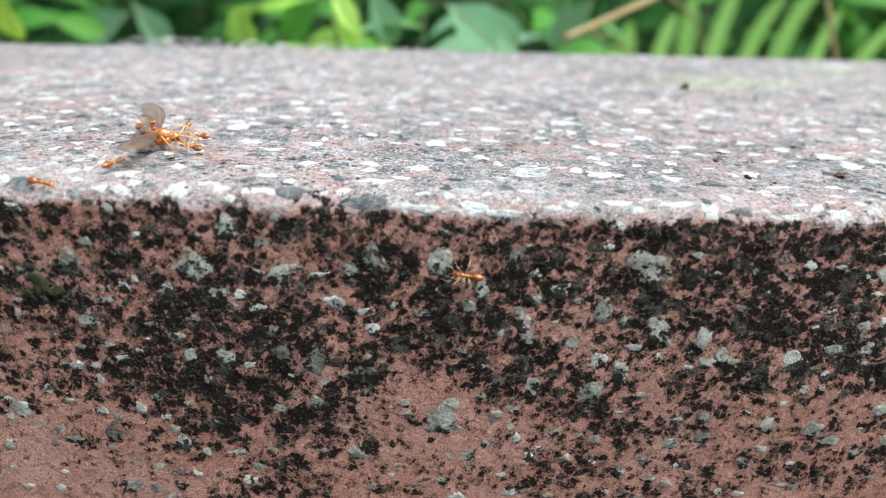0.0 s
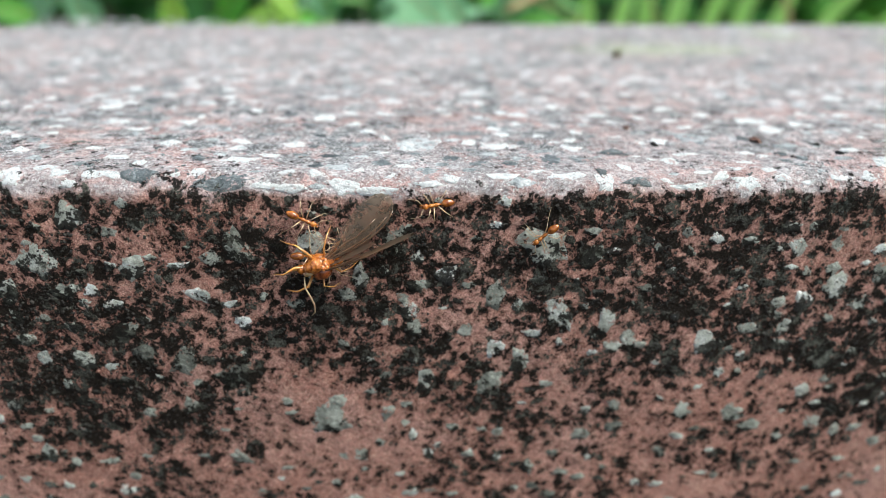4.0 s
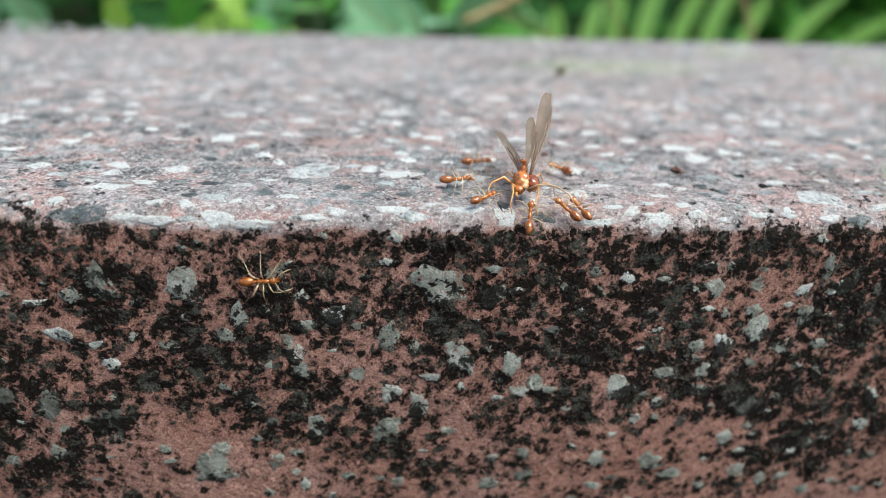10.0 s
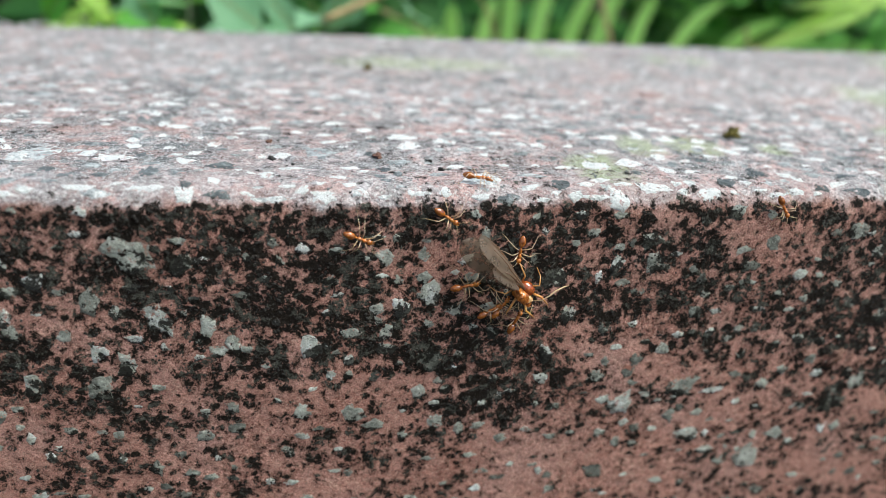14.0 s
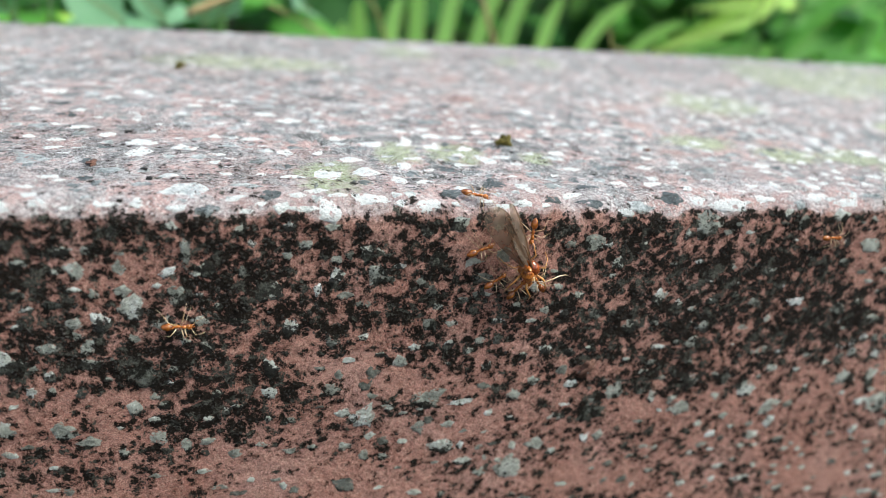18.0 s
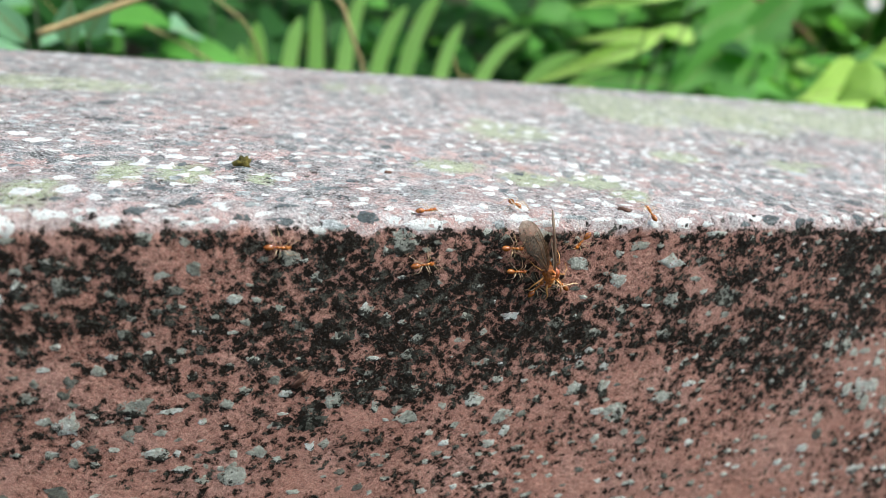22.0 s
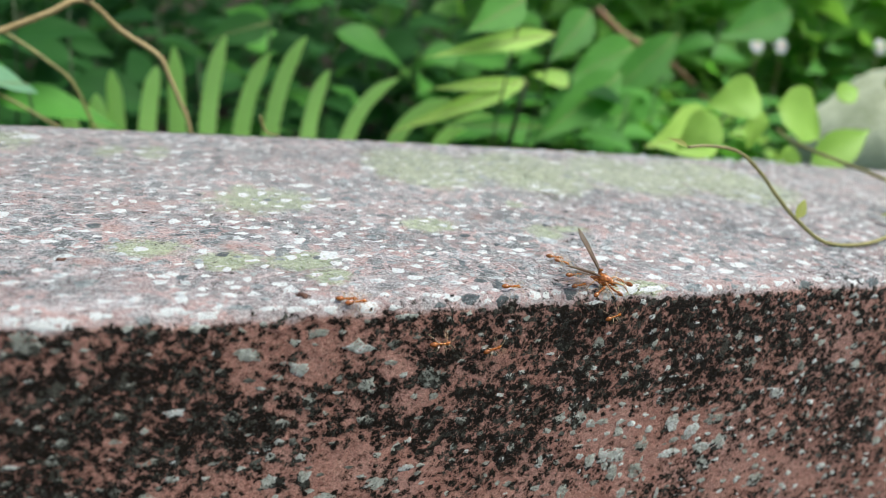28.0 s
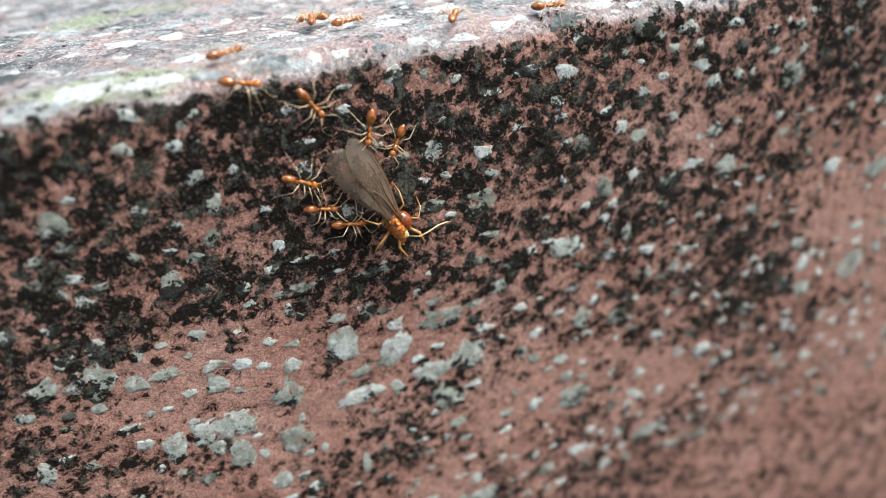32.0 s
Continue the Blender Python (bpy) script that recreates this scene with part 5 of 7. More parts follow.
# rows: seconds, place along the wall and over its skin in millimetres, heading, ways of the two wings
PREY_ROWS = [
    (0, -52.7, 21.3, 16, (-0.26, -0.97, 0.03), (-0.18, 0.97, 0.18)),
    (0.5, -42.0, 19.6, -72, (-0.80, -0.58, 0.10), (-0.80, 0.58, 0.14)),
    (1, -30.8, 18.0, -150, (-0.80, 0.55, 0.10), (-0.93, -0.34, 0.08)),
    (2, -15.8, 6.1, -155, (-0.52, 0.84, 0.17), (-0.49, -0.84, 0.23)),
    (2.5, -14.3, 1.1, -129, (-0.88, 0.34, -0.34), (-0.92, -0.34, -0.18)),
    (4.5, 11.2, -15.1, -151, (-0.97, -0.22, -0.09), (-0.98, 0.22, -0.04)),
    (5, 19.6, -12.8, -144, (-0.96, -0.25, -0.13), (-0.97, 0.25, -0.05)),
    (5.5, 29.3, -11.5, -128, (-0.93, -0.28, -0.24), (-0.96, 0.28, -0.08)),
    (6, 36.9, -11.2, -125, (-0.94, -0.31, -0.13), (-0.95, 0.31, -0.06)),
    (6.5, 44.0, -9.0, -90, (-0.94, -0.24, -0.26), (-0.94, 0.24, 0.23)),
    (7, 45.5, -7.0, -73, (-0.90, -0.21, -0.37), (-0.95, 0.21, -0.22)),
    (7.5, 44.6, -3.8, -71, (-0.92, -0.17, 0.35), (-0.96, 0.17, -0.22)),
    (8, 45.1, -2.0, -74, (-0.78, -0.21, -0.59), (-0.97, 0.21, 0.12)),
    (8.5, 45.3, -0.8, -86, (-0.87, -0.22, -0.45), (-0.88, 0.22, 0.42)),
    (9, 45.2, -0.9, -87, (-0.87, -0.29, -0.39), (-0.93, 0.29, 0.23)),
    (9.5, 46.9, -0.1, -92, (-0.92, -0.15, -0.35), (-0.83, 0.15, 0.54)),
    (10, 50.6, 5.0, -98, (-0.96, -0.20, 0.19), (-0.69, 0.20, 0.70)),
    (10.5, 58.2, 11.9, -94, (-0.97, -0.21, 0.14), (-0.69, 0.21, 0.70)),
    (11, 64.1, 4.1, -91, (-0.98, -0.16, 0.09), (-0.68, 0.16, 0.72)),
    (11.5, 72.2, 0.6, -63, (-0.96, -0.25, -0.13), (-0.77, 0.25, 0.58)),
    (12, 81.1, 0.2, -54, (-0.96, -0.24, -0.18), (-0.88, 0.24, 0.42)),
    (12.5, 88.4, -3.7, -49, (-0.89, -0.27, -0.37), (-0.88, 0.27, -0.40)),
    (13, 95.9, -13.4, -39, (-0.99, -0.09, -0.09), (-1.00, 0.09, 0.02)),
    (13.5, 98.1, -14.3, -50, (-0.99, -0.10, -0.10), (-0.98, 0.10, -0.15)),
    (14, 105.4, -17.5, -45, (-0.99, -0.06, -0.10), (-0.99, 0.06, 0.11)),
    (14.5, 114.0, -22.7, -60, (-0.99, -0.05, -0.10), (-0.99, 0.05, 0.14)),
    (16.5, 138.5, -14.0, -65, (-0.99, -0.06, -0.16), (-1.00, 0.06, -0.01)),
    (17, 147.9, -10.4, -62, (-0.98, -0.07, -0.16), (-1.00, 0.07, 0.06)),
    (17.5, 156.6, -13.6, -59, (-0.99, -0.10, -0.13), (-0.99, 0.10, 0.03)),
    (18, 160.2, -12.1, -60, (-0.99, -0.08, -0.10), (-1.00, 0.08, 0.04)),
    (18.5, 166.4, -19.7, -65, (-0.99, -0.10, -0.09), (-0.99, 0.10, -0.09)),
    (19, 177.0, -26.4, -67, (-0.99, -0.10, -0.09), (-0.99, 0.10, -0.11)),
    (19.5, 183.6, -25.0, -71, (-0.99, -0.09, -0.10), (-1.00, 0.09, 0.05)),
    (20, 191.0, -18.3, -67, (-0.99, -0.11, -0.09), (-0.99, 0.11, 0.02)),
    (20.5, 198.6, -10.5, -68, (-0.98, -0.14, -0.17), (-0.96, 0.14, -0.23)),
    (21, 214.4, -7.9, -59, (-0.95, -0.18, -0.23), (-0.97, 0.18, -0.18)),
    (21.5, 223.0, -7.6, -63, (-0.94, -0.27, -0.22), (-0.90, 0.27, -0.35)),
    (22, 234.3, -11.9, -70, (-0.96, -0.23, -0.15), (-0.94, 0.23, -0.24)),
    (22.5, 236.9, -8.9, -95, (-0.97, -0.22, 0.05), (-0.89, 0.22, 0.39)),
    (23, 242.3, -6.5, -96, (-0.95, -0.29, 0.11), (-0.95, 0.29, -0.12)),
    (23.5, 245.2, -3.8, -94, (-0.87, -0.27, 0.42), (-0.95, 0.27, -0.15)),
    (24, 252.4, 0.0, -122, (-0.87, -0.06, -0.49), (-0.91, 0.06, 0.42)),
    (24.5, 262.1, -0.1, -118, (-0.86, -0.01, -0.52), (-0.83, 0.01, 0.55)),
    (25, 269.7, 1.2, -135, (-0.95, -0.27, -0.18), (-0.68, 0.27, 0.69)),
    (25.5, 281.5, 1.3, -128, (-0.93, -0.16, -0.33), (-0.66, 0.16, 0.74)),
    (27.5, 331.3, 10.9, -51, (-0.99, 0.09, -0.10), (-0.79, -0.09, 0.61)),
    (28, 337.5, 2.7, -26, (-0.75, -0.56, 0.36), (-0.56, 0.56, 0.62)),
    (28.5, 349.2, 2.3, -41, (-0.73, -0.63, 0.26), (-0.65, 0.63, 0.41)),
    (29, 359.3, 9.2, -16, (-0.91, -0.40, 0.13), (-0.69, 0.40, 0.60)),
    (29.5, 365.9, 3.0, -29, (-0.88, -0.45, 0.13), (-0.70, 0.45, 0.56)),
    (30, 368.4, 3.4, -35, (-0.99, -0.11, -0.09), (-0.81, 0.11, 0.57)),
    (30.5, 372.3, 0.2, -38, (-0.77, -0.62, 0.16), (-0.75, 0.62, -0.24)),
    (31, 376.3, -6.0, -54, (-0.92, -0.30, -0.26), (-0.87, 0.30, -0.39)),
    (31.2, 371.8, -14.2, -73, (-0.95, -0.28, -0.11), (-0.94, 0.28, -0.18)),
    (31.5, 376.6, -18.4, -81, (-0.98, -0.16, -0.10), (-0.99, 0.16, -0.03)),
    (32, 382.9, -25.2, -63, (-0.99, -0.06, -0.08), (-0.99, 0.06, -0.11)),
]
CARRIERS = [
    [  # puller
        (0, -62.3, 35.2, 94),
        (1, -38.1, 34.8, -62),
        (2, -10.6, 16.0, -91),
        (2.5, -6.7, 11.1, -108),
        (4.5, 28.5, -4.8, -176),
        (5, 32.6, -1.2, -169),
        (5.5, 36.9, 1.7, -115),
        (6, 39.1, 3.6, -61),
        (6.5, 42.4, 8.5, -77),
        (7, 40.0, 13.0, -93),
        (7.5, 37.7, 10.3, -19),
        (8, 36.9, 6.2, 55),
        (8.5, 38.6, 11.4, 55),
        (9, 39.9, 15.4, 54),
        (9.5, 41.6, 15.7, 33),
        (10, 45.2, 20.3, 11),
        (10.5, 52.3, 27.7, 20),
        (11, 57.7, 20.5, 28),
        (11.5, 64.6, 16.8, -15),
        (12, 72.4, 16.2, -58),
        (12.5, 76.4, 10.4, -52),
        (13, 80.5, -1.3, -45),
        (13.5, 83.2, -1.4, -40),
        (14, 91.1, -3.8, -34),
        (14.5, 103.9, -5.2, -40),
        (16.5, 131.5, 3.7, -95),
        (17, 138.0, 3.7, -34),
        (17.5, 146.4, 0.2, -26),
        (18, 149.6, 1.4, -19),
        (18.5, 157.0, -3.6, -55),
        (19, 168.8, -7.6, -90),
        (19.5, 175.6, -7.0, -86),
        (20, 183.4, -1.0, -82),
        (20.5, 189.0, 5.0, -67),
        (21, 202.9, 5.8, -52),
        (21.5, 213.1, 7.7, -66),
        (22, 225.9, 5.0, -80),
        (22.5, 227.7, 3.7, -43),
        (23, 232.2, 1.8, -7),
        (23.5, 240.4, 4.7, -17),
        (24, 252.9, 8.6, -27),
        (24.5, 264.0, 10.5, -57),
        (25, 272.9, 13.7, -87),
        (25.5, 282.1, 13.5, -81),
        (27.5, 321.4, 22.4, -56),
        (28, 332.9, 18.8, -62),
        (28.5, 341.9, 16.8, -63),
        (29, 349.3, 21.9, -64),
        (29.5, 351.2, 15.3, -51),
        (30, 349.1, 15.1, -38),
        (30.5, 355.8, 11.9, -45),
        (31, 362.7, 5.6, -51),
        (31.2, 361.2, 0.0, -63),
        (31.5, 370.6, -0.2, -80),
        (32, 373.4, -5.6, -56),
    ],
    [  # puller
        (0, -56.3, 7.7, 76),
        (1, -39.7, 20.3, 26),
        (2, -25.7, 25.6, -51),
        (2.5, -17.2, 24.3, -62),
        (4.5, 15.2, -5.1, -35),
        (5, 20.7, -3.4, -28),
        (5.5, 29.0, -2.5, -16),
        (6, 35.2, -2.7, -5),
        (6.5, 38.9, -1.8, 5),
        (7, 36.9, -1.2, 15),
        (7.5, 35.8, -0.7, 10),
        (8, 36.1, -1.7, 5),
        (8.5, 36.8, 0.9, -4),
        (9, 37.1, 2.3, -13),
        (9.5, 38.2, 4.1, -1),
        (10, 41.2, 10.3, 11),
        (10.5, 49.2, 18.7, 17),
        (11, 55.5, 12.6, 24),
        (11.5, 63.2, 7.8, 22),
        (12, 71.9, 6.2, 20),
        (12.5, 77.4, -0.5, 6),
        (13, 82.9, -13.1, -9),
        (13.5, 86.5, -13.8, 1),
        (14, 95.3, -16.9, 12),
        (14.5, 103.2, -19.1, 19),
        (16.5, 129.0, -9.2, 23),
        (17, 137.7, -6.0, 24),
        (17.5, 146.9, -9.4, 23),
        (18, 150.9, -8.2, 23),
        (18.5, 156.9, -14.5, 13),
        (19, 167.2, -19.9, 3),
        (19.5, 173.6, -19.8, 24),
        (20, 180.9, -14.4, 44),
        (20.5, 189.0, -6.6, 20),
        (21, 205.3, -4.0, -4),
        (21.5, 213.6, -2.6, -2),
        (22, 224.5, -5.8, -1),
        (22.5, 228.3, -4.7, -6),
        (23, 234.8, -4.3, -11),
        (23.5, 237.7, -1.6, -7),
        (24, 244.9, 2.0, -4),
        (24.5, 254.9, 4.9, -1),
        (25, 262.9, 9.2, 1),
        (25.5, 274.2, 7.6, 1),
        (27.5, 322.3, 10.7, 1),
        (28, 331.8, 8.4, 3),
        (28.5, 341.8, 6.8, -0),
        (29, 350.4, 12.5, -4),
        (29.5, 353.6, 5.0, -1),
        (30, 352.8, 3.9, 3),
        (30.5, 359.2, 1.3, 7),
        (31, 365.8, -4.5, 11),
        (31.2, 361.5, -7.9, 0),
        (31.5, 367.3, -10.4, -25),
        (32, 370.3, -16.1, -25),
    ],
    [  # puller
        (0, -54.9, 19.5, 60),
        (1, -29.5, 9.4, 89),
        (2, -22.7, 15.7, -34),
        (2.5, -18.8, 4.7, -26),
        (4.5, 7.2, -7.2, -24),
        (5, 13.4, -6.8, -19),
        (5.5, 23.0, -5.8, -14),
        (6, 30.6, -5.8, -10),
        (6.5, 36.7, -6.1, -3),
        (7, 37.2, -6.7, 5),
        (7.5, 38.1, -4.6, 14),
        (8, 40.3, -3.9, 24),
        (8.5, 40.5, -2.1, 14),
        (9, 40.2, -1.7, 3),
        (9.5, 41.4, -1.8, 19),
        (10, 44.5, 2.5, 35),
        (10.5, 51.7, 9.5, 26),
        (11, 57.2, 1.9, 16),
        (11.5, 64.5, -0.2, 10),
        (12, 72.6, 1.0, 4),
        (12.5, 79.6, -4.0, 4),
        (13, 86.6, -14.8, 5),
        (13.5, 90.8, -17.3, 19),
        (14, 100.2, -22.0, 32),
        (14.5, 108.2, -26.5, 29),
        (16.5, 130.4, -14.7, 18),
        (17, 139.6, -11.5, 28),
        (17.5, 149.7, -15.4, 32),
        (18, 154.5, -14.7, 36),
        (18.5, 159.4, -20.1, 16),
        (19, 168.7, -24.6, -5),
        (19.5, 174.7, -24.8, 13),
        (20, 181.6, -19.7, 31),
        (20.5, 190.4, -11.7, 20),
        (21, 207.5, -8.9, 8),
        (21.5, 215.6, -8.0, 3),
        (22, 226.4, -11.6, -1),
        (22.5, 230.1, -6.4, -4),
        (23, 236.6, -1.8, -8),
        (23.5, 239.2, -2.2, -0),
        (24, 246.1, -1.5, 7),
        (24.5, 255.7, -0.5, 6),
        (25, 263.2, 1.9, 4),
        (25.5, 274.3, 0.8, 9),
        (27.5, 321.5, 5.9, 28),
        (28, 330.1, 2.2, 8),
        (28.5, 339.7, 0.1, 12),
        (29, 347.8, 5.3, 17),
        (29.5, 353.5, 0.2, 15),
        (30, 355.2, 1.5, 13),
        (30.5, 361.2, -1.4, 7),
        (31, 367.4, -7.6, 1),
        (31.2, 363.3, -12.7, -5),
        (31.5, 368.0, -14.2, -22),
        (32, 372.5, -20.9, -13),
    ],
    [  # puller
        (0, -48.4, 28.2, 160),
        (1, -26.0, 23.2, 189),
        (2, -7.2, 2.1, 97),
        (2.5, -2.6, -1.2, 104),
        (4.5, 4.3, -13.7, -19),
        (5, 12.7, -13.6, 6),
        (5.5, 22.4, -12.4, 1),
        (6, 30.1, -12.2, -4),
        (6.5, 38.4, -10.9, 8),
        (7, 41.2, -9.9, 20),
        (7.5, 41.1, -7.3, 33),
        (8, 42.4, -6.2, 46),
        (8.5, 43.7, -5.7, 49),
        (9, 44.6, -6.4, 52),
        (9.5, 46.7, -5.4, 66),
        (10, 50.7, -0.0, 80),
        (10.5, 57.5, 7.4, 68),
        (11, 62.7, 0.2, 57),
        (11.5, 70.0, -3.4, 33),
        (12, 78.3, -3.7, 10),
        (12.5, 85.5, -8.7, 35),
        (13, 92.8, -19.6, 61),
        (13.5, 96.4, -20.8, 63),
        (14, 105.1, -24.3, 66),
        (14.5, 113.3, -28.7, 59),
        (16.5, 136.5, -16.8, 33),
        (17, 146.1, -13.8, 39),
        (17.5, 155.2, -17.6, 44),
        (18, 159.0, -16.7, 50),
        (18.5, 164.9, -24.6, 52),
        (19, 175.2, -31.5, 54),
        (19.5, 181.4, -30.4, 55),
        (20, 188.5, -23.9, 57),
        (20.5, 196.1, -15.7, 55),
        (21, 211.9, -12.7, 53),
        (21.5, 220.6, -12.1, 52),
        (22, 231.9, -16.0, 50),
        (22.5, 233.6, -12.3, 34),
        (23, 238.1, -9.3, 18),
        (23.5, 241.8, -6.3, 25),
        (24, 249.6, -2.2, 33),
        (24.5, 257.9, -3.0, 49),
        (25, 264.1, -2.4, 64),
        (25.5, 275.7, -3.6, 59),
        (27.5, 324.6, 1.4, 36),
        (28, 335.8, 0.4, 32),
        (28.5, 344.6, -2.7, 28),
        (29, 351.8, 1.4, 25),
        (29.5, 359.6, -2.5, 27),
        (30, 363.2, 0.1, 29),
        (30.5, 366.6, -3.7, 22),
        (31, 370.0, -10.6, 15),
        (31.2, 365.4, -17.7, 10),
        (31.5, 370.1, -20.1, 3),
        (32, 376.1, -24.1, -10),
    ],
    [  # puller
        (0, -46.9, 19.3, 149),
        (1, -31.9, 33.5, 268),
        (2, -15.5, 4.7, 91),
        (2.5, -19.0, 8.6, -59),
        (4.5, 11.5, -18.6, 69),
        (5, 20.4, -16.6, 100),
        (5.5, 33.5, -6.0, 162),
        (6, 44.6, 3.5, 224),
        (6.5, 47.9, 2.7, 206),
        (7, 45.6, 1.6, 187),
        (7.5, 45.6, 2.3, 179),
        (8, 46.9, 1.5, 172),
        (8.5, 48.3, 2.1, 190),
        (9, 49.3, 1.4, 207),
        (9.5, 52.7, 6.5, 163),
        (10, 57.9, 16.0, 119),
        (10.5, 64.2, 20.9, 164),
        (11, 68.8, 11.2, 208),
        (11.5, 75.3, 6.3, 226),
        (12, 82.7, 4.5, 244),
        (12.5, 88.5, 1.7, 257),
        (13, 94.3, -7.1, 270),
        (13.5, 96.8, -7.6, 267),
        (14, 104.5, -10.4, 265),
        (14.5, 113.5, -15.5, 264),
        (16.5, 139.6, -6.3, 261),
        (17, 148.0, -3.7, 261),
        (17.5, 156.9, -6.8, 264),
        (18, 160.6, -5.3, 268),
        (18.5, 167.4, -12.7, 270),
        (19, 178.6, -19.3, 273),
        (19.5, 184.4, -18.0, 277),
        (20, 191.0, -11.3, 282),
        (20.5, 200.9, -5.2, 245),
        (21, 218.9, -4.4, 208),
        (21.5, 228.8, -2.2, 219),
        (22, 241.2, -4.4, 231),
        (22.5, 243.5, -3.9, 216),
        (23, 248.5, -4.0, 201),
        (23.5, 251.6, -2.2, 195),
        (24, 259.0, 0.7, 188),
        (24.5, 269.4, 0.7, 167),
        (25, 277.8, 2.0, 146),
        (25.5, 289.5, 2.0, 172),
        (27.5, 337.0, 3.1, 152),
        (28, 345.1, 3.2, 112),
        (28.5, 356.0, 1.1, 118),
        (29, 365.4, 6.2, 123),
        (29.5, 372.1, 1.4, 132),
        (30, 374.7, 3.0, 140),
        (30.5, 377.0, 2.7, 179),
        (31, 379.4, -0.8, 218),
        (31.2, 374.6, -5.7, 232),
        (31.5, 379.0, -5.1, 254),
        (32, 380.6, -10.7, 255),
    ],
    [  # puller
        (0, -53.0, 35.2, -90),
        (1, -35.9, 39.1, -78),
        (2, -19.4, 25.1, -78),
        (2.5, -16.3, 17.0, -89),
        (4.5, 15.7, -11.9, -133),
        (5, 25.8, -5.8, -142),
        (5.5, 37.1, -0.8, -151),
        (6, 46.3, 3.2, -160),
        (6.5, 51.3, 2.2, -149),
        (7, 50.7, 0.9, -137),
        (7.5, 47.6, 0.8, -126),
        (8, 45.9, -0.6, -114),
        (8.5, 46.4, 1.9, -110),
        (9, 46.5, 3.2, -107),
        (9.5, 50.3, -0.2, -169),
        (10, 56.0, 0.9, -232),
        (10.5, 61.9, 9.0, -241),
        (11, 66.1, 2.4, -251),
        (11.5, 70.1, -0.7, -304),
        (12, 75.1, -0.7, -357),
        (12.5, 82.7, -6.1, -344),
        (13, 90.4, -17.4, -332),
        (13.5, 93.7, -18.1, -318),
        (14, 102.1, -21.2, -304),
        (14.5, 111.8, -26.3, -290),
        (16.5, 140.7, -17.0, -234),
        (17, 150.3, -13.5, -234),
        (17.5, 159.2, -16.8, -234),
        (18, 162.9, -15.4, -234),
        (18.5, 169.3, -23.1, -233),
        (19, 180.1, -29.9, -233),
        (19.5, 186.8, -28.6, -233),
        (20, 194.4, -21.9, -233),
        (20.5, 202.1, -14.0, -230),
        (21, 217.9, -11.3, -227),
        (21.5, 226.7, -11.0, -224),
        (22, 238.1, -15.1, -221),
        (22.5, 241.5, -6.5, -205),
        (23, 247.7, 1.4, -189),
        (23.5, 251.6, 2.1, -165),
        (24, 259.8, 3.8, -141),
        (24.5, 274.0, 7.9, -183),
        (25, 286.2, 13.4, -225),
        (25.5, 295.7, 11.1, -225),
        (27.5, 336.3, 11.1, -223),
        (28, 340.3, 0.5, -223),
        (28.5, 351.9, 0.2, -220),
        (29, 362.0, 7.0, -217),
        (29.5, 368.6, 0.8, -214),
        (30, 371.2, 1.1, -211),
        (30.5, 376.3, 1.2, -176),
        (31, 381.5, -1.8, -141),
        (31.2, 376.2, -8.5, -136),
        (31.5, 379.9, -10.3, -130),
        (32, 384.3, -13.3, -119),
    ],
]
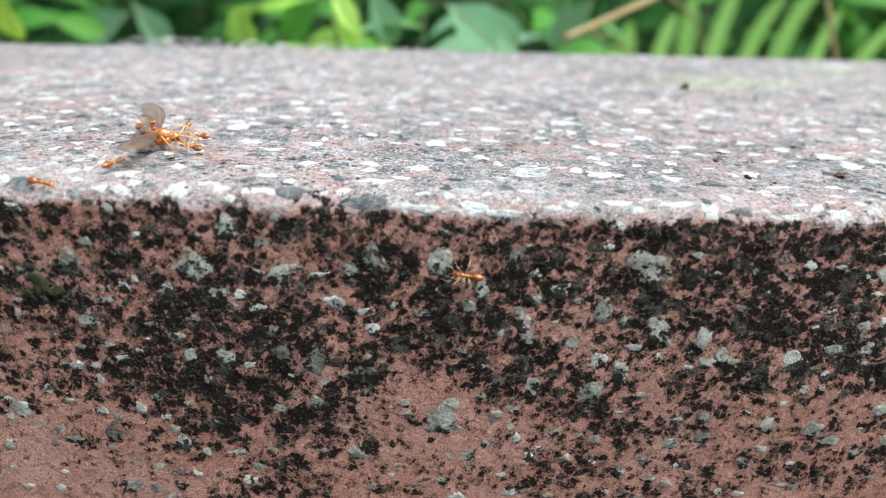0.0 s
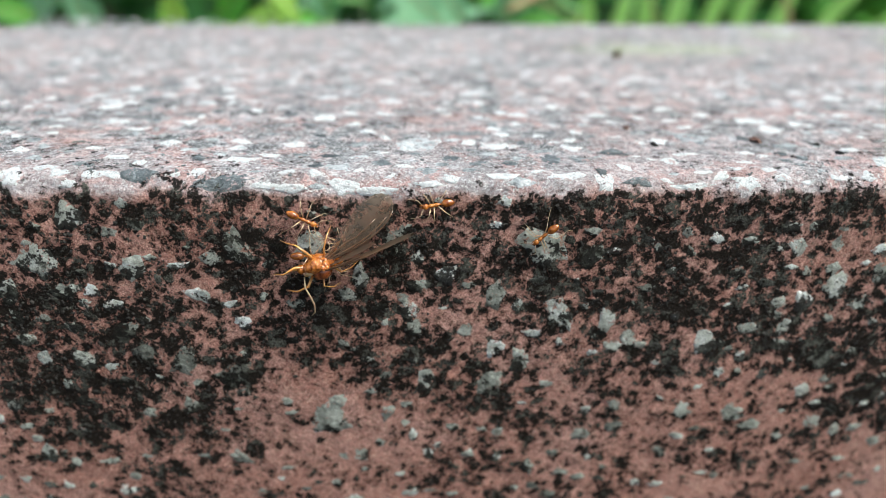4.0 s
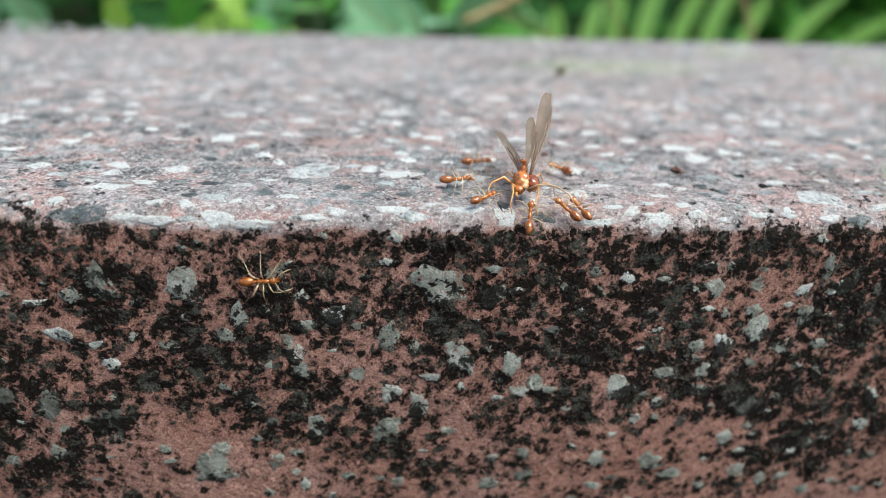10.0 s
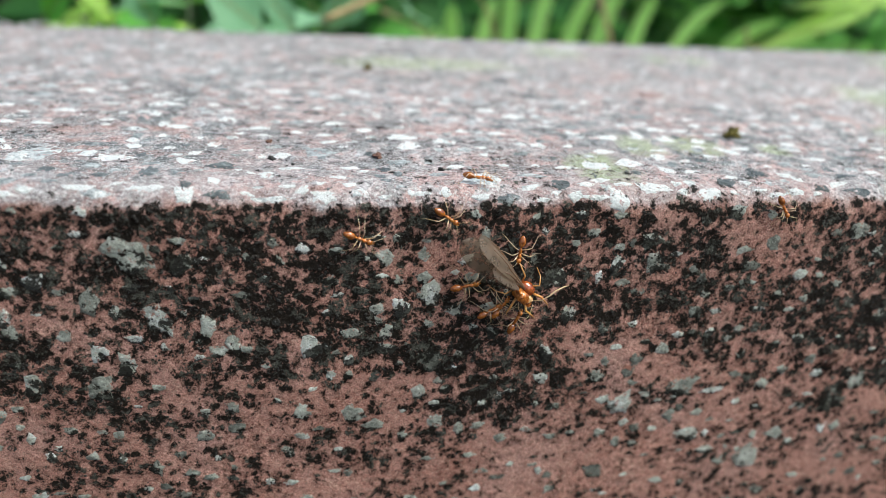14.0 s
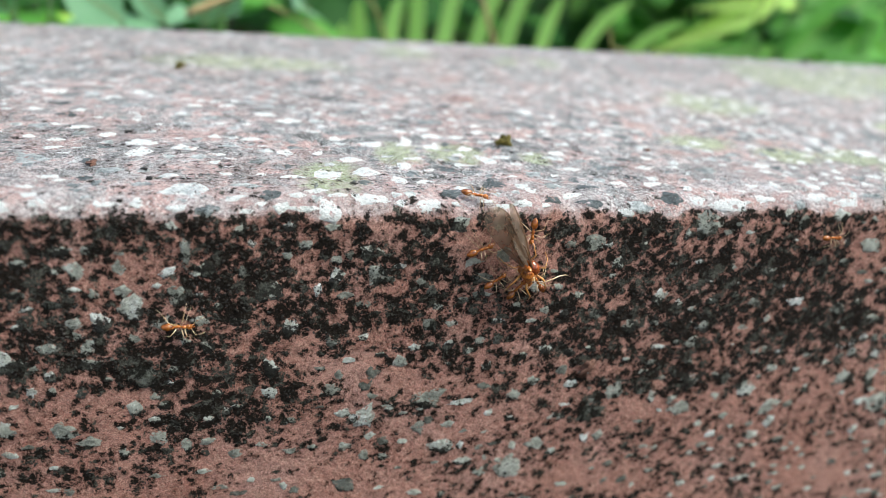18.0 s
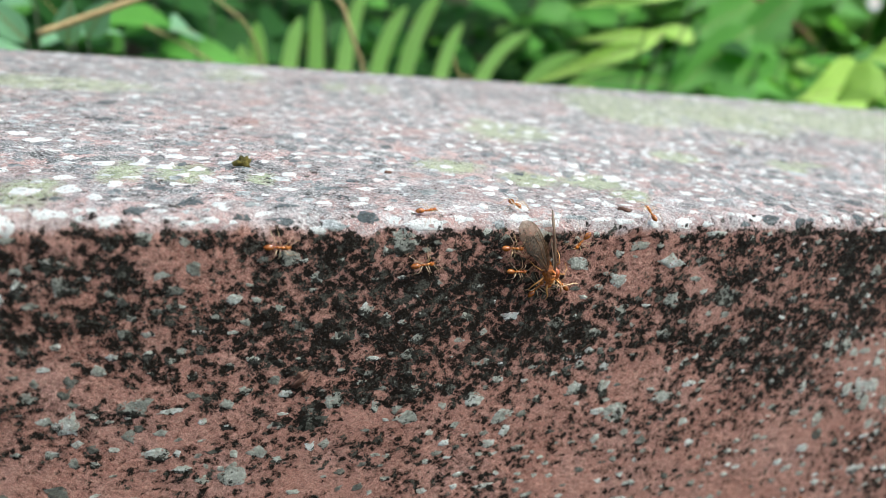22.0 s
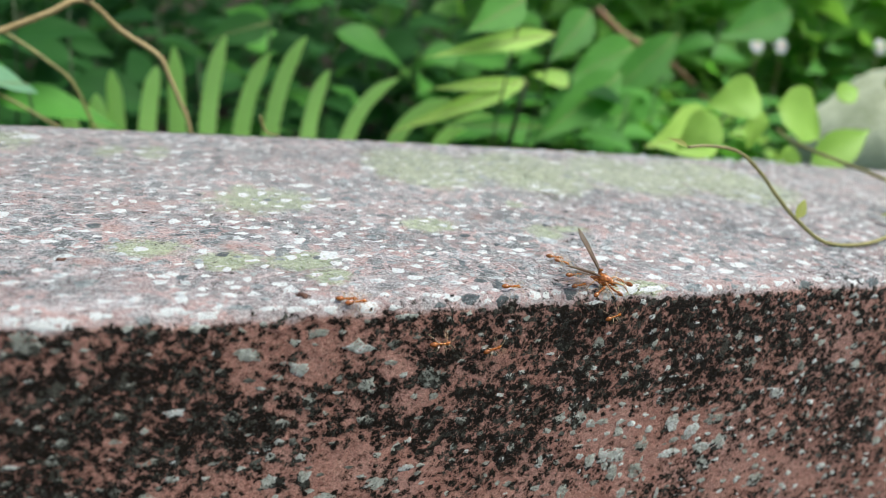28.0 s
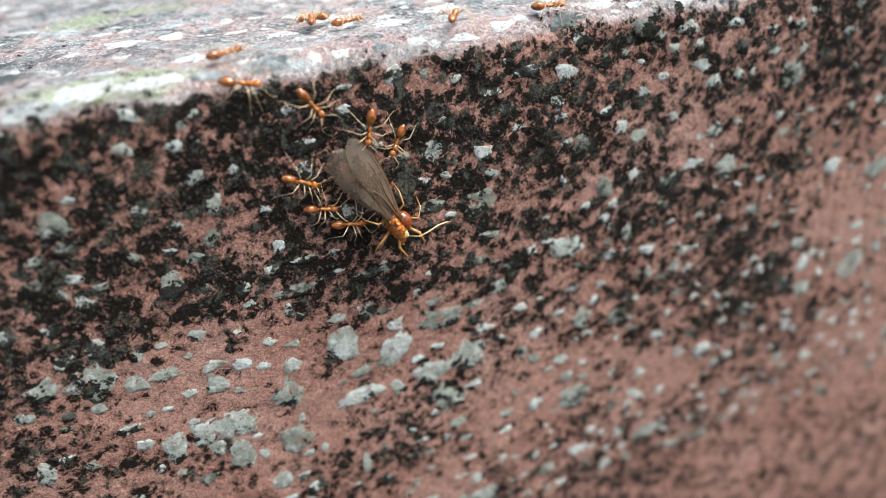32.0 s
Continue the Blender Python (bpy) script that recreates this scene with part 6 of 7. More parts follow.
STRAYS = [
    [
        (0.0, -65.5, 0.5, -11),
        (0.3, -67.0, 0.8, -30),
        (0.4, -66.4, 0.8, -22),
        (0.5, -65.7, 0.8, -15),
        (0.6, -65.1, 0.8, -8),
        (0.7, -64.4, 0.8, 0),
        (1.3, -60.5, 0.8, 0),
        (1.4, -60.5, -3.2, -63),
        (3.9, -60.5, -230.0, -90),
        (32.0, -60.5, -230.0, -90),
    ],
    [
        (0.0, 5.9, -12.4, 171),
        (0.5, 25.8, -8.5, 185),
        (0.9, 42.1, -8.5, 359),
        (1.5, 73.3, -4.4, 366),
        (1.8, 77.2, -3.4, 367),
        (2.1, 86.6, -9.2, 367),
        (2.2, 88.8, -9.2, 365),
        (2.3, 91.0, -9.2, 364),
        (2.4, 93.2, -9.2, 362),
        (2.5, 95.4, -9.2, 360),
        (3.1, 108.7, -9.2, 360),
        (3.2, 108.7, -13.2, 297),
        (5.7, 108.7, -230.0, 270),
        (32.0, 108.7, -230.0, 270),
    ],
    [
        (0.0, -57.6, 29.1, 0),
        (2.2, -8.0, 29.1, 0),
        (2.3, -1.0, 29.1, 0),
        (2.4, 6.0, 29.1, -1),
        (2.5, 13.0, 29.1, -1),
        (4.5, 45.9, -20.4, -181),
        (6.0, 88.2, -11.6, -187),
        (6.5, 105.5, -3.7, -139),
        (6.6, 107.9, -3.7, -104),
        (6.7, 110.3, -3.7, -70),
        (6.8, 112.7, -3.7, -35),
        (6.9, 115.1, -3.7, 0),
        (7.5, 129.4, -3.7, 0),
        (7.6, 129.4, -7.7, -63),
        (10.1, 129.4, -230.0, -90),
        (32.0, 129.4, -230.0, -90),
    ],
    [
        (0.0, 123.8, -230.0, 90),
        (3.9, 123.8, -230.0, 90),
        (6.39, 123.8, -13.8, 90),
        (6.5, 118.5, -13.8, 180),
        (6.7, 107.8, -13.8, 180),
        (6.8, 102.5, -13.8, 181),
        (6.9, 97.1, -13.8, 182),
        (7.0, 91.8, -13.8, 182),
        (7.5, 78.1, -16.1, 200),
        (8.5, 65.2, -4.5, 68),
        (9.0, 59.4, -1.9, -18),
        (9.5, 56.3, -1.3, -191),
        (10.5, 62.4, 4.0, -260),
        (11.0, 64.1, -0.5, -213),
        (11.1, 57.1, -0.5, -205),
        (11.2, 50.2, -0.5, -196),
        (11.3, 43.2, -0.5, -188),
        (11.4, 36.3, -0.5, -180),
        (12.44, -35.9, -0.5, -180),
        (12.54, -35.9, -4.5, -117),
        (15.04, -35.9, -230.0, -90),
        (32.0, -35.9, -230.0, -90),
    ],
    [
        (0.0, -27.0, -230.0, 90),
        (5.9, -27.0, -230.0, 90),
        (8.39, -27.0, -12.7, 90),
        (8.5, -23.3, -12.7, 0),
        (8.7, -16.1, -12.7, -14),
        (8.8, -12.5, -12.7, -27),
        (8.9, -8.8, -12.7, -40),
        (9.0, -5.2, -12.7, -54),
        (10.0, 12.8, -9.4, 3),
        (11.0, 42.4, -7.3, -20),
        (11.5, 53.2, -3.6, 70),
        (12.0, 53.7, 1.1, 97),
        (13.0, 60.9, 2.2, -64),
        (13.5, 63.2, -3.5, -11),
        (14.0, 76.1, -7.5, -21),
        (14.5, 83.4, -12.0, -90),
        (14.6, 75.8, -12.0, -112),
        (14.7, 68.2, -12.0, -135),
        (14.8, 60.6, -12.0, -158),
        (14.9, 53.1, -12.0, -180),
        (15.57, 1.9, -12.0, -180),
        (15.67, 1.9, -16.0, -117),
        (18.17, 1.9, -230.0, -90),
        (32.0, 1.9, -230.0, -90),
    ],
    [
        (0.0, 115.7, -230.0, 90),
        (7.67, 115.7, -230.0, 90),
        (10.16, 115.7, -7.9, 90),
        (10.27, 108.5, -7.9, 180),
        (10.7, 77.0, -7.9, 222),
        (10.8, 69.7, -7.9, 263),
        (10.9, 62.5, -7.9, 304),
        (11.0, 55.2, -7.9, 346),
        (12.0, 98.4, -8.2, 371),
        (13.0, 149.9, -1.5, 346),
        (16.5, 167.4, -6.2, 192),
        (17.0, 184.0, -9.9, 343),
        (17.5, 194.4, -7.8, 370),
        (17.6, 201.4, -7.8, 368),
        (17.7, 208.3, -7.8, 365),
        (17.8, 215.3, -7.8, 362),
        (17.9, 222.3, -7.8, 360),
        (18.87, 289.9, -7.8, 360),
        (18.97, 289.9, -11.8, 297),
        (21.47, 289.9, -230.0, 270),
        (32.0, 289.9, -230.0, 270),
    ],
    [
        (0.0, 122.1, -230.0, 90),
        (8.13, 122.1, -230.0, 90),
        (10.62, 122.1, 26.8, 90),
        (10.73, 114.9, 26.8, 180),
        (11.2, 81.1, 26.8, 138),
        (11.3, 73.9, 26.8, 96),
        (11.4, 66.6, 26.8, 53),
        (11.5, 59.4, 26.8, 11),
        (12.0, 62.7, 26.1, 21),
        (13.0, 85.2, 7.7, -31),
        (13.5, 87.9, 6.4, -98),
        (14.0, 96.9, 3.0, -27),
        (14.5, 116.6, -0.3, -28),
        (16.5, 135.6, 10.4, -119),
        (16.6, 128.6, 10.4, -134),
        (16.7, 121.6, 10.4, -150),
        (16.8, 114.7, 10.4, -165),
        (16.9, 107.7, 10.4, -180),
        (17.95, 34.4, 10.4, -180),
        (18.05, 34.4, 6.4, -117),
        (20.55, 34.4, -230.0, -90),
        (32.0, 34.4, -230.0, -90),
    ],
    [
        (0.0, 61.7, -230.0, 90),
        (14.97, 61.7, -230.0, 90),
        (17.46, 61.7, -22.3, 90),
        (17.57, 68.7, -22.3, 0),
        (18.2, 113.2, -22.3, 0),
        (18.3, 120.2, -22.3, 0),
        (18.4, 127.3, -22.3, 0),
        (18.5, 134.3, -22.3, 0),
        (19.0, 148.4, -15.3, -29),
        (19.5, 153.6, -20.4, -6),
        (20.0, 168.8, -15.1, -15),
        (21.0, 187.3, -15.3, 1),
        (21.5, 192.9, -18.1, 11),
        (22.0, 203.6, -9.3, 9),
        (23.0, 223.5, -1.3, -1),
        (23.1, 216.1, -1.3, -46),
        (23.2, 208.7, -1.3, -90),
        (23.3, 201.3, -1.3, -135),
        (23.4, 194.0, -1.3, -180),
        (24.04, 146.9, -1.3, -180),
        (24.14, 146.9, -5.3, -117),
        (26.64, 146.9, -230.0, -90),
        (32.0, 146.9, -230.0, -90),
    ],
    [
        (0.0, 261.3, -230.0, 90),
        (15.9, 261.3, -230.0, 90),
        (18.39, 261.3, -3.5, 90),
        (18.5, 259.9, -3.5, 180),
        (18.7, 257.0, -3.5, 141),
        (18.8, 255.6, -3.5, 102),
        (18.9, 254.1, -3.5, 62),
        (19.0, 252.7, -3.5, 23),
        (20.0, 281.6, -5.8, -4),
        (20.1, 287.4, -5.8, -3),
        (20.2, 293.3, -5.8, -2),
        (20.3, 299.1, -5.8, -1),
        (20.4, 305.0, -5.8, 0),
        (21.0, 340.0, -5.8, 0),
        (21.1, 340.0, -9.8, -63),
        (23.6, 340.0, -230.0, -90),
        (32.0, 340.0, -230.0, -90),
    ],
    [
        (0.0, 296.6, -230.0, 90),
        (16.9, 296.6, -230.0, 90),
        (19.39, 296.6, 0.2, 90),
        (19.5, 290.1, 0.2, 180),
        (20.2, 244.3, 0.2, 136),
        (20.3, 237.8, 0.2, 92),
        (20.4, 231.3, 0.2, 47),
        (20.5, 224.8, 0.2, 3),
        (21.5, 251.1, 1.8, 7),
        (22.5, 269.6, 1.0, 185),
        (22.6, 262.8, 1.0, 184),
        (22.7, 255.9, 1.0, 182),
        (22.8, 249.1, 1.0, 181),
        (22.9, 242.3, 1.0, 180),
        (24.24, 150.5, 1.0, 180),
        (24.34, 150.5, -3.0, 243),
        (26.84, 150.5, -230.0, 270),
        (32.0, 150.5, -230.0, 270),
    ],
    [
        (0.0, 369.5, -230.0, 90),
        (19.9, 369.5, -230.0, 90),
        (22.39, 369.5, 1.4, 90),
        (22.5, 367.4, 1.4, 180),
        (22.7, 363.0, 1.4, 225),
        (22.8, 360.8, 1.4, 270),
        (22.9, 358.7, 1.4, 314),
        (23.0, 356.5, 1.4, 359),
        (23.1, 361.3, 1.4, 359),
        (23.2, 366.2, 1.4, 360),
        (23.3, 371.0, 1.4, 360),
        (23.4, 375.8, 1.4, 360),
        (24.0, 404.8, 1.4, 360),
        (24.1, 404.8, -2.6, 297),
        (26.6, 404.8, -230.0, 270),
        (32.0, 404.8, -230.0, 270),
    ],
    [
        (0.0, 91.2, -230.0, 90),
        (17.97, 91.2, -230.0, 90),
        (20.46, 91.2, 2.1, 90),
        (20.57, 98.5, 2.1, 0),
        (21.7, 182.0, 2.1, 2),
        (21.8, 189.4, 2.1, 4),
        (21.9, 196.7, 2.1, 6),
        (22.0, 204.1, 2.1, 8),
        (22.5, 222.6, 1.3, 8),
        (23.0, 237.1, 9.7, -129),
        (24.0, 259.4, 22.7, -55),
        (24.1, 252.4, 22.7, -86),
        (24.2, 245.4, 22.7, -118),
        (24.3, 238.5, 22.7, -149),
        (24.4, 231.5, 22.7, -180),
        (25.53, 152.5, 22.7, -180),
        (25.63, 152.5, 18.7, -117),
        (28.13, 152.5, -230.0, -90),
        (32.0, 152.5, -230.0, -90),
    ],
    [
        (0.0, 391.2, -230.0, 90),
        (21.9, 391.2, -230.0, 90),
        (24.39, 391.2, 2.4, 90),
        (24.5, 387.4, 2.4, 180),
        (24.7, 379.8, 2.4, 223),
        (24.8, 376.1, 2.4, 266),
        (24.9, 372.3, 2.4, 308),
        (25.0, 368.5, 2.4, 351),
        (27.5, 288.0, 3.6, 361),
        (28.0, 309.3, 2.3, 355),
        (28.5, 317.1, 1.9, 355),
        (31.0, 344.1, 20.4, 413),
        (32.0, 364.1, 3.3, 383),
    ],
    [
        (0.0, 96.8, -230.0, 90),
        (18.5, 96.8, -230.0, 90),
        (20.99, 96.8, -5.3, 90),
        (21.1, 104.6, -5.3, 0),
        (22.2, 190.7, -5.3, -1),
        (22.3, 198.6, -5.3, -2),
        (22.4, 206.4, -5.3, -4),
        (22.5, 214.2, -5.3, -5),
        (23.0, 199.6, -3.5, -41),
        (24.0, 231.8, -8.0, -23),
        (24.5, 241.4, -9.9, 27),
        (25.0, 254.0, -6.7, 10),
        (25.5, 270.2, -7.5, -1),
        (28.0, 289.5, -10.6, 2),
        (31.0, 353.1, 0.1, -1),
        (32.0, 365.2, -1.6, -13),
    ],
    [
        (0.0, 389.8, -230.0, 90),
        (21.55, 389.8, -230.0, 90),
        (24.04, 389.8, -4.9, 90),
        (24.15, 382.7, -4.9, 180),
        (24.7, 344.2, -4.9, 138),
        (24.8, 337.1, -4.9, 97),
        (24.9, 330.1, -4.9, 56),
        (25.0, 323.1, -4.9, 14),
        (27.5, 323.8, -6.0, 10),
        (28.0, 340.9, -6.4, 19),
        (31.0, 382.4, 2.1, 3),
        (32.0, 377.1, 15.6, -175),
    ],
    [
        (0.0, 178.5, -230.0, 90),
        (21.81, 178.5, -230.0, 90),
        (24.3, 178.5, -6.1, 90),
        (24.41, 185.5, -6.1, 0),
        (25.2, 240.7, -6.1, 1),
        (25.3, 247.6, -6.1, 2),
        (25.4, 254.6, -6.1, 2),
        (25.5, 261.6, -6.1, 3),
        (28.0, 265.1, 1.3, -4),
        (28.1, 258.3, 1.3, -48),
        (28.2, 251.5, 1.3, -92),
        (28.3, 244.6, 1.3, -136),
        (28.4, 237.8, 1.3, -180),
        (29.48, 164.4, 1.3, -180),
        (29.58, 164.4, -2.7, -117),
        (32, 164.4, -2.7, -117),
    ],
    [
        (0.0, 184.5, -230.0, 90),
        (24.32, 184.5, -230.0, 90),
        (26.81, 184.5, 0.6, 90),
        (26.92, 191.6, 0.6, 0),
        (28.2, 282.6, 0.6, 8),
        (28.3, 289.8, 0.6, 16),
        (28.4, 296.9, 0.6, 24),
        (28.5, 304.0, 0.6, 32),
        (31.0, 357.3, 20.9, 29),
        (32.0, 377.0, 14.7, 77),
    ],
    [
        (0.0, 183.1, -230.0, 90),
        (23.79, 183.1, -230.0, 90),
        (26.28, 183.1, -13.4, 90),
        (26.39, 190.2, -13.4, 0),
        (27.7, 283.2, -13.4, 4),
        (27.8, 290.3, -13.4, 8),
        (27.9, 297.4, -13.4, 13),
        (28.0, 304.5, -13.4, 17),
        (31.0, 401.8, 19.0, -16),
        (32.0, 382.1, 10.7, 12),
    ],
    [
        (0.0, 433.9, -230.0, 90),
        (23.85, 433.9, -230.0, 90),
        (26.34, 433.9, 22.6, 90),
        (26.45, 427.8, 22.6, 180),
        (27.7, 350.8, 22.6, 218),
        (27.8, 344.7, 22.6, 256),
        (27.9, 338.5, 22.6, 295),
        (28.0, 332.4, 22.6, 333),
        (31.0, 393.1, 12.8, 392),
        (32.0, 396.2, 3.0, 419),
    ],
    [
        (0.0, 483.0, -230.0, 90),
        (25.57, 483.0, -230.0, 90),
        (28.06, 483.0, -1.0, 90),
        (28.17, 478.7, -1.0, 180),
        (29.7, 411.5, -1.0, 136),
        (29.8, 407.1, -1.0, 92),
        (29.9, 402.8, -1.0, 48),
        (30.0, 398.4, -1.0, 4),
        (31.0, 442.0, 1.5, 5),
        (32.0, 411.3, 1.9, -7),
    ],
]

prey_wings = build_prey(prey)
first_ant = build_ant()
puller_ants = [first_ant] + [copy_thing(first_ant, Matrix.Identity(4)) for _ in CARRIERS[1:]]
stray_ants = [copy_thing(first_ant, Matrix.Identity(4)) for _ in STRAYS]
for ob in puller_ants:
    tagged(ob, "orange worker ant gripping and dragging the winged insect")
for n, ob in enumerate(puller_ants + stray_ants):
    ob.scale = [1.22 + 0.05 * math.sin(2.1 * n)] * 3
# ---- stone chips bedded in the render: x, s, width, height in millimetres, tone ----
CHIPS_A = [
    (-77.1, -44.8, 4.4, 4.7, 0.6), (-71.0, -3.7, 4.4, 1.9, 1), (-63.2, -12.9, 5.0, 4.9, 0.5), (-61.1, -25.5, 4.1, 4.7, 0.5), (-59.9, -49.6, 5.0, 5.4, 0.15),
    (-54.1, -43.0, 3.0, 2.9, 0.75), (-46.9, -50.9, 3.9, 4.1, 0.6), (-46.7, -18.6, 4.5, 5.6, 0.55), (-44.0, 41.8, 4.8, 7.4, 1), (-40.9, -13.1, 7.4, 6.5, 0.6),
    (-38.0, -18.1, 5.5, 3.1, 0.5), (-37.1, -31.3, 4.2, 4.2, 0.5), (-35.2, -5.8, 5.3, 5.2, 0.6), (-29.5, -25.7, 5.1, 4.7, 0.35), (-26.1, -14.1, 4.9, 5.4, 0.65),
    (-24.0, 16.8, 4.2, 4.6, 0.9), (-20.6, -31.2, 6.2, 6.0, 0.3), (-12.5, 18.4, 4.5, 5.4, 0.95), (-12.3, -34.3, 7.8, 6.7, 0.2), (-10.5, 7.8, 6.0, 4.6, 0.9),
]
CHIPS_B = [
    (-10.2, -11.1, 5.8, 7.4, 0.4), (-5.3, -0.5, 5.2, 1.3, 1), (-3.3, 17.6, 4.5, 3.8, 1), (-0.8, -1.1, 5.7, 1.6, 0.8), (-0.3, 36.0, 5.1, 6.7, 0.95),
    (1.5, -11.2, 5.4, 8.0, 0.6), (3.2, -43.5, 8.1, 7.8, 0.5), (8.6, -15.9, 4.0, 5.5, 0.6), (11.6, -1.3, 7.6, 2.3, 0.95), (12.8, -42.3, 3.6, 4.5, 0.5),
    (14.3, -10.6, 5.4, 7.5, 0.35), (16.2, -22.3, 4.6, 5.2, 0.65), (19.8, -36.1, 3.7, 7.5, 0.55), (20.1, -0.4, 4.8, 1.6, 0.9), (27.1, 19.0, 3.4, 4.0, 0.9),
    (30.5, -19.8, 4.1, 6.3, 0.45), (30.8, -36.6, 6.3, 6.6, 0.4), (34.6, -0.1, 4.8, 1.8, 0.6), (34.8, -21.6, 2.6, 4.1, 0.6), (35.7, -32.1, 4.2, 4.9, 0.6),
]
CHIPS_C = [
    (38.8, -11.0, 9.0, 8.2, 0.6), (41.8, -23.6, 5.2, 6.5, 0.65), (46.1, -12.7, 4.6, 4.2, 0.5), (49.9, -25.0, 4.4, 6.1, 0.65), (53.8, -28.1, 3.2, 4.7, 0.5),
    (61.3, 18.7, 3.4, 4.9, 0.95), (61.5, -0.5, 6.7, 1.9, 0.7), (67.2, -28.5, 5.1, 7.5, 0.7), (74.7, -26.6, 4.2, 3.2, 0.5), (75.4, -44.5, 5.7, 4.1, 0.5),
    (76.0, 0.4, 3.9, 1.6, 0.9), (80.7, -11.8, 4.1, 4.4, 0.6), (81.2, -26.3, 3.8, 4.3, 0.5), (86.6, 0.4, 3.5, 1.4, 0.95), (87.8, -39.9, 4.1, 4.2, 0.6),
    (89.2, -19.0, 5.2, 5.2, 0.65), (89.3, -32.5, 6.0, 5.7, 0.2), (96.2, -16.9, 3.8, 6.0, 0.5), (98.3, -8.7, 2.1, 6.9, 0.45), (101.7, -11.5, 3.9, 3.5, 0.5),
]
CHIPS_D = [
    (112.2, -32.4, 3.2, 4.7, 0.65), (112.5, -16.5, 9.0, 4.9, 0.6), (122.4, 15.0, 4.4, 5.9, 0.9), (123.8, -38.5, 5.6, 4.2, 0.5), (127.3, -63.5, 4.9, 5.6, 0.2),
    (129.2, 1.7, 8.3, 2.7, 1), (129.6, -9.3, 4.8, 4.8, 0.55), (130.4, -46.1, 7.1, 6.6, 0.65), (130.5, 14.9, 5.7, 6.8, 1), (135.0, 1.5, 4.3, 2.1, 0.9),
    (139.9, 38.9, 4.0, 5.6, 1), (141.8, -49.9, 3.7, 3.8, 0.5), (143.7, -42.5, 7.3, 5.2, 0.4), (145.5, 35.8, 6.8, 7.6, 1), (146.8, -55.4, 6.4, 4.0, 0.65),
    (150.0, -11.3, 4.0, 2.5, 0.55), (150.9, 31.1, 5.4, 6.3, 0.95), (156.7, 23.6, 4.6, 4.9, 0.9), (163.5, -63.9, 6.9, 7.6, 0.6), (174.3, -8.2, 5.6, 5.2, 0.45),
]
CHIPS_E = [
    (179.9, 70.1, 6.3, 7.5, 1), (180.4, -49.0, 8.5, 7.3, 0.15), (199.8, -5.0, 8.1, 7.3, 0.45), (202.5, -33.1, 5.8, 4.4, 0.5), (205.6, 81.8, 3.6, 6.1, 1),
    (215.8, -23.5, 4.0, 4.4, 0.45), (217.6, -2.5, 3.3, 2.6, 0.8), (220.4, -47.9, 5.6, 5.3, 0.65), (221.5, -36.6, 4.8, 3.4, 0.5), (228.6, -52.8, 6.7, 5.5, 0.6),
    (231.8, -3.3, 6.1, 3.4, 0.6), (231.9, 37.3, 4.5, 4.1, 0.95), (241.9, -10.8, 6.5, 4.9, 0.55), (248.9, -46.5, 7.9, 4.6, 0.6), (249.0, 36.8, 3.4, 4.2, 1),
    (254.5, 31.5, 4.7, 4.8, 1), (255.1, -14.8, 5.8, 4.8, 0.65), (256.7, 44.3, 5.0, 4.6, 0.95), (256.8, -47.2, 6.5, 5.4, 0.6), (257.3, -24.3, 4.9, 5.5, 0.5),
]
CHIPS_F = [
    (258.4, -6.2, 7.0, 3.1, 0.5), (262.1, -55.7, 7.5, 7.9, 0.6), (263.0, 81.5, 7.0, 9.0, 0.95), (264.7, 30.9, 6.9, 8.2, 1), (276.3, -51.2, 6.4, 4.9, 0.6),
    (280.5, -3.2, 7.7, 2.5, 0.6), (288.3, -21.3, 9.0, 7.3, 0.45), (326.1, -53.3, 3.3, 4.8, 0.75), (326.7, -15.1, 4.5, 3.8, 0.5), (330.2, -38.5, 5.0, 4.3, 0.6),
    (335.5, -65.1, 4.9, 6.6, 0.55), (336.5, -39.7, 7.0, 7.1, 0.6), (338.3, -15.0, 5.4, 4.5, 0.5), (339.8, -0.2, 9.0, 4.7, 0.6), (341.4, -41.7, 4.2, 3.5, 0.65),
    (343.7, -55.1, 4.2, 5.6, 0.7), (345.5, -41.5, 4.8, 3.0, 0.6), (347.7, -54.8, 5.0, 5.7, 0.7), (349.6, -27.7, 4.4, 5.4, 0.65), (352.1, -46.0, 4.6, 5.2, 0.6),
]
CHIPS_G = [
    (352.9, -54.9, 8.6, 6.9, 0.7), (353.0, -60.6, 4.6, 7.1, 0.55), (357.9, -69.5, 4.0, 5.1, 0.65), (361.8, -61.4, 6.8, 7.3, 0.5), (362.4, -52.4, 5.6, 6.8, 0.55),
    (363.6, -29.1, 2.5, 2.3, 0.75), (367.0, -33.7, 9.0, 2.5, 0.55), (372.2, -45.6, 6.2, 6.5, 0.7), (372.7, -72.4, 2.2, 6.7, 0.7), (373.2, -57.1, 8.7, 4.8, 0.8),
    (376.8, -40.5, 3.3, 5.3, 0.65), (380.1, -57.3, 3.7, 4.9, 0.75), (381.2, -48.9, 6.2, 6.9, 0.85), (386.1, -56.8, 9.0, 7.4, 0.65), (388.9, -63.0, 6.9, 6.5, 0.6),
    (388.9, -25.0, 6.6, 3.8, 0.5), (390.2, -46.1, 8.5, 4.6, 0.5), (393.8, -55.2, 7.4, 6.2, 0.65), (395.0, -91.3, 7.9, 5.3, 0.6), (397.5, -26.1, 7.0, 5.9, 0.4),
]
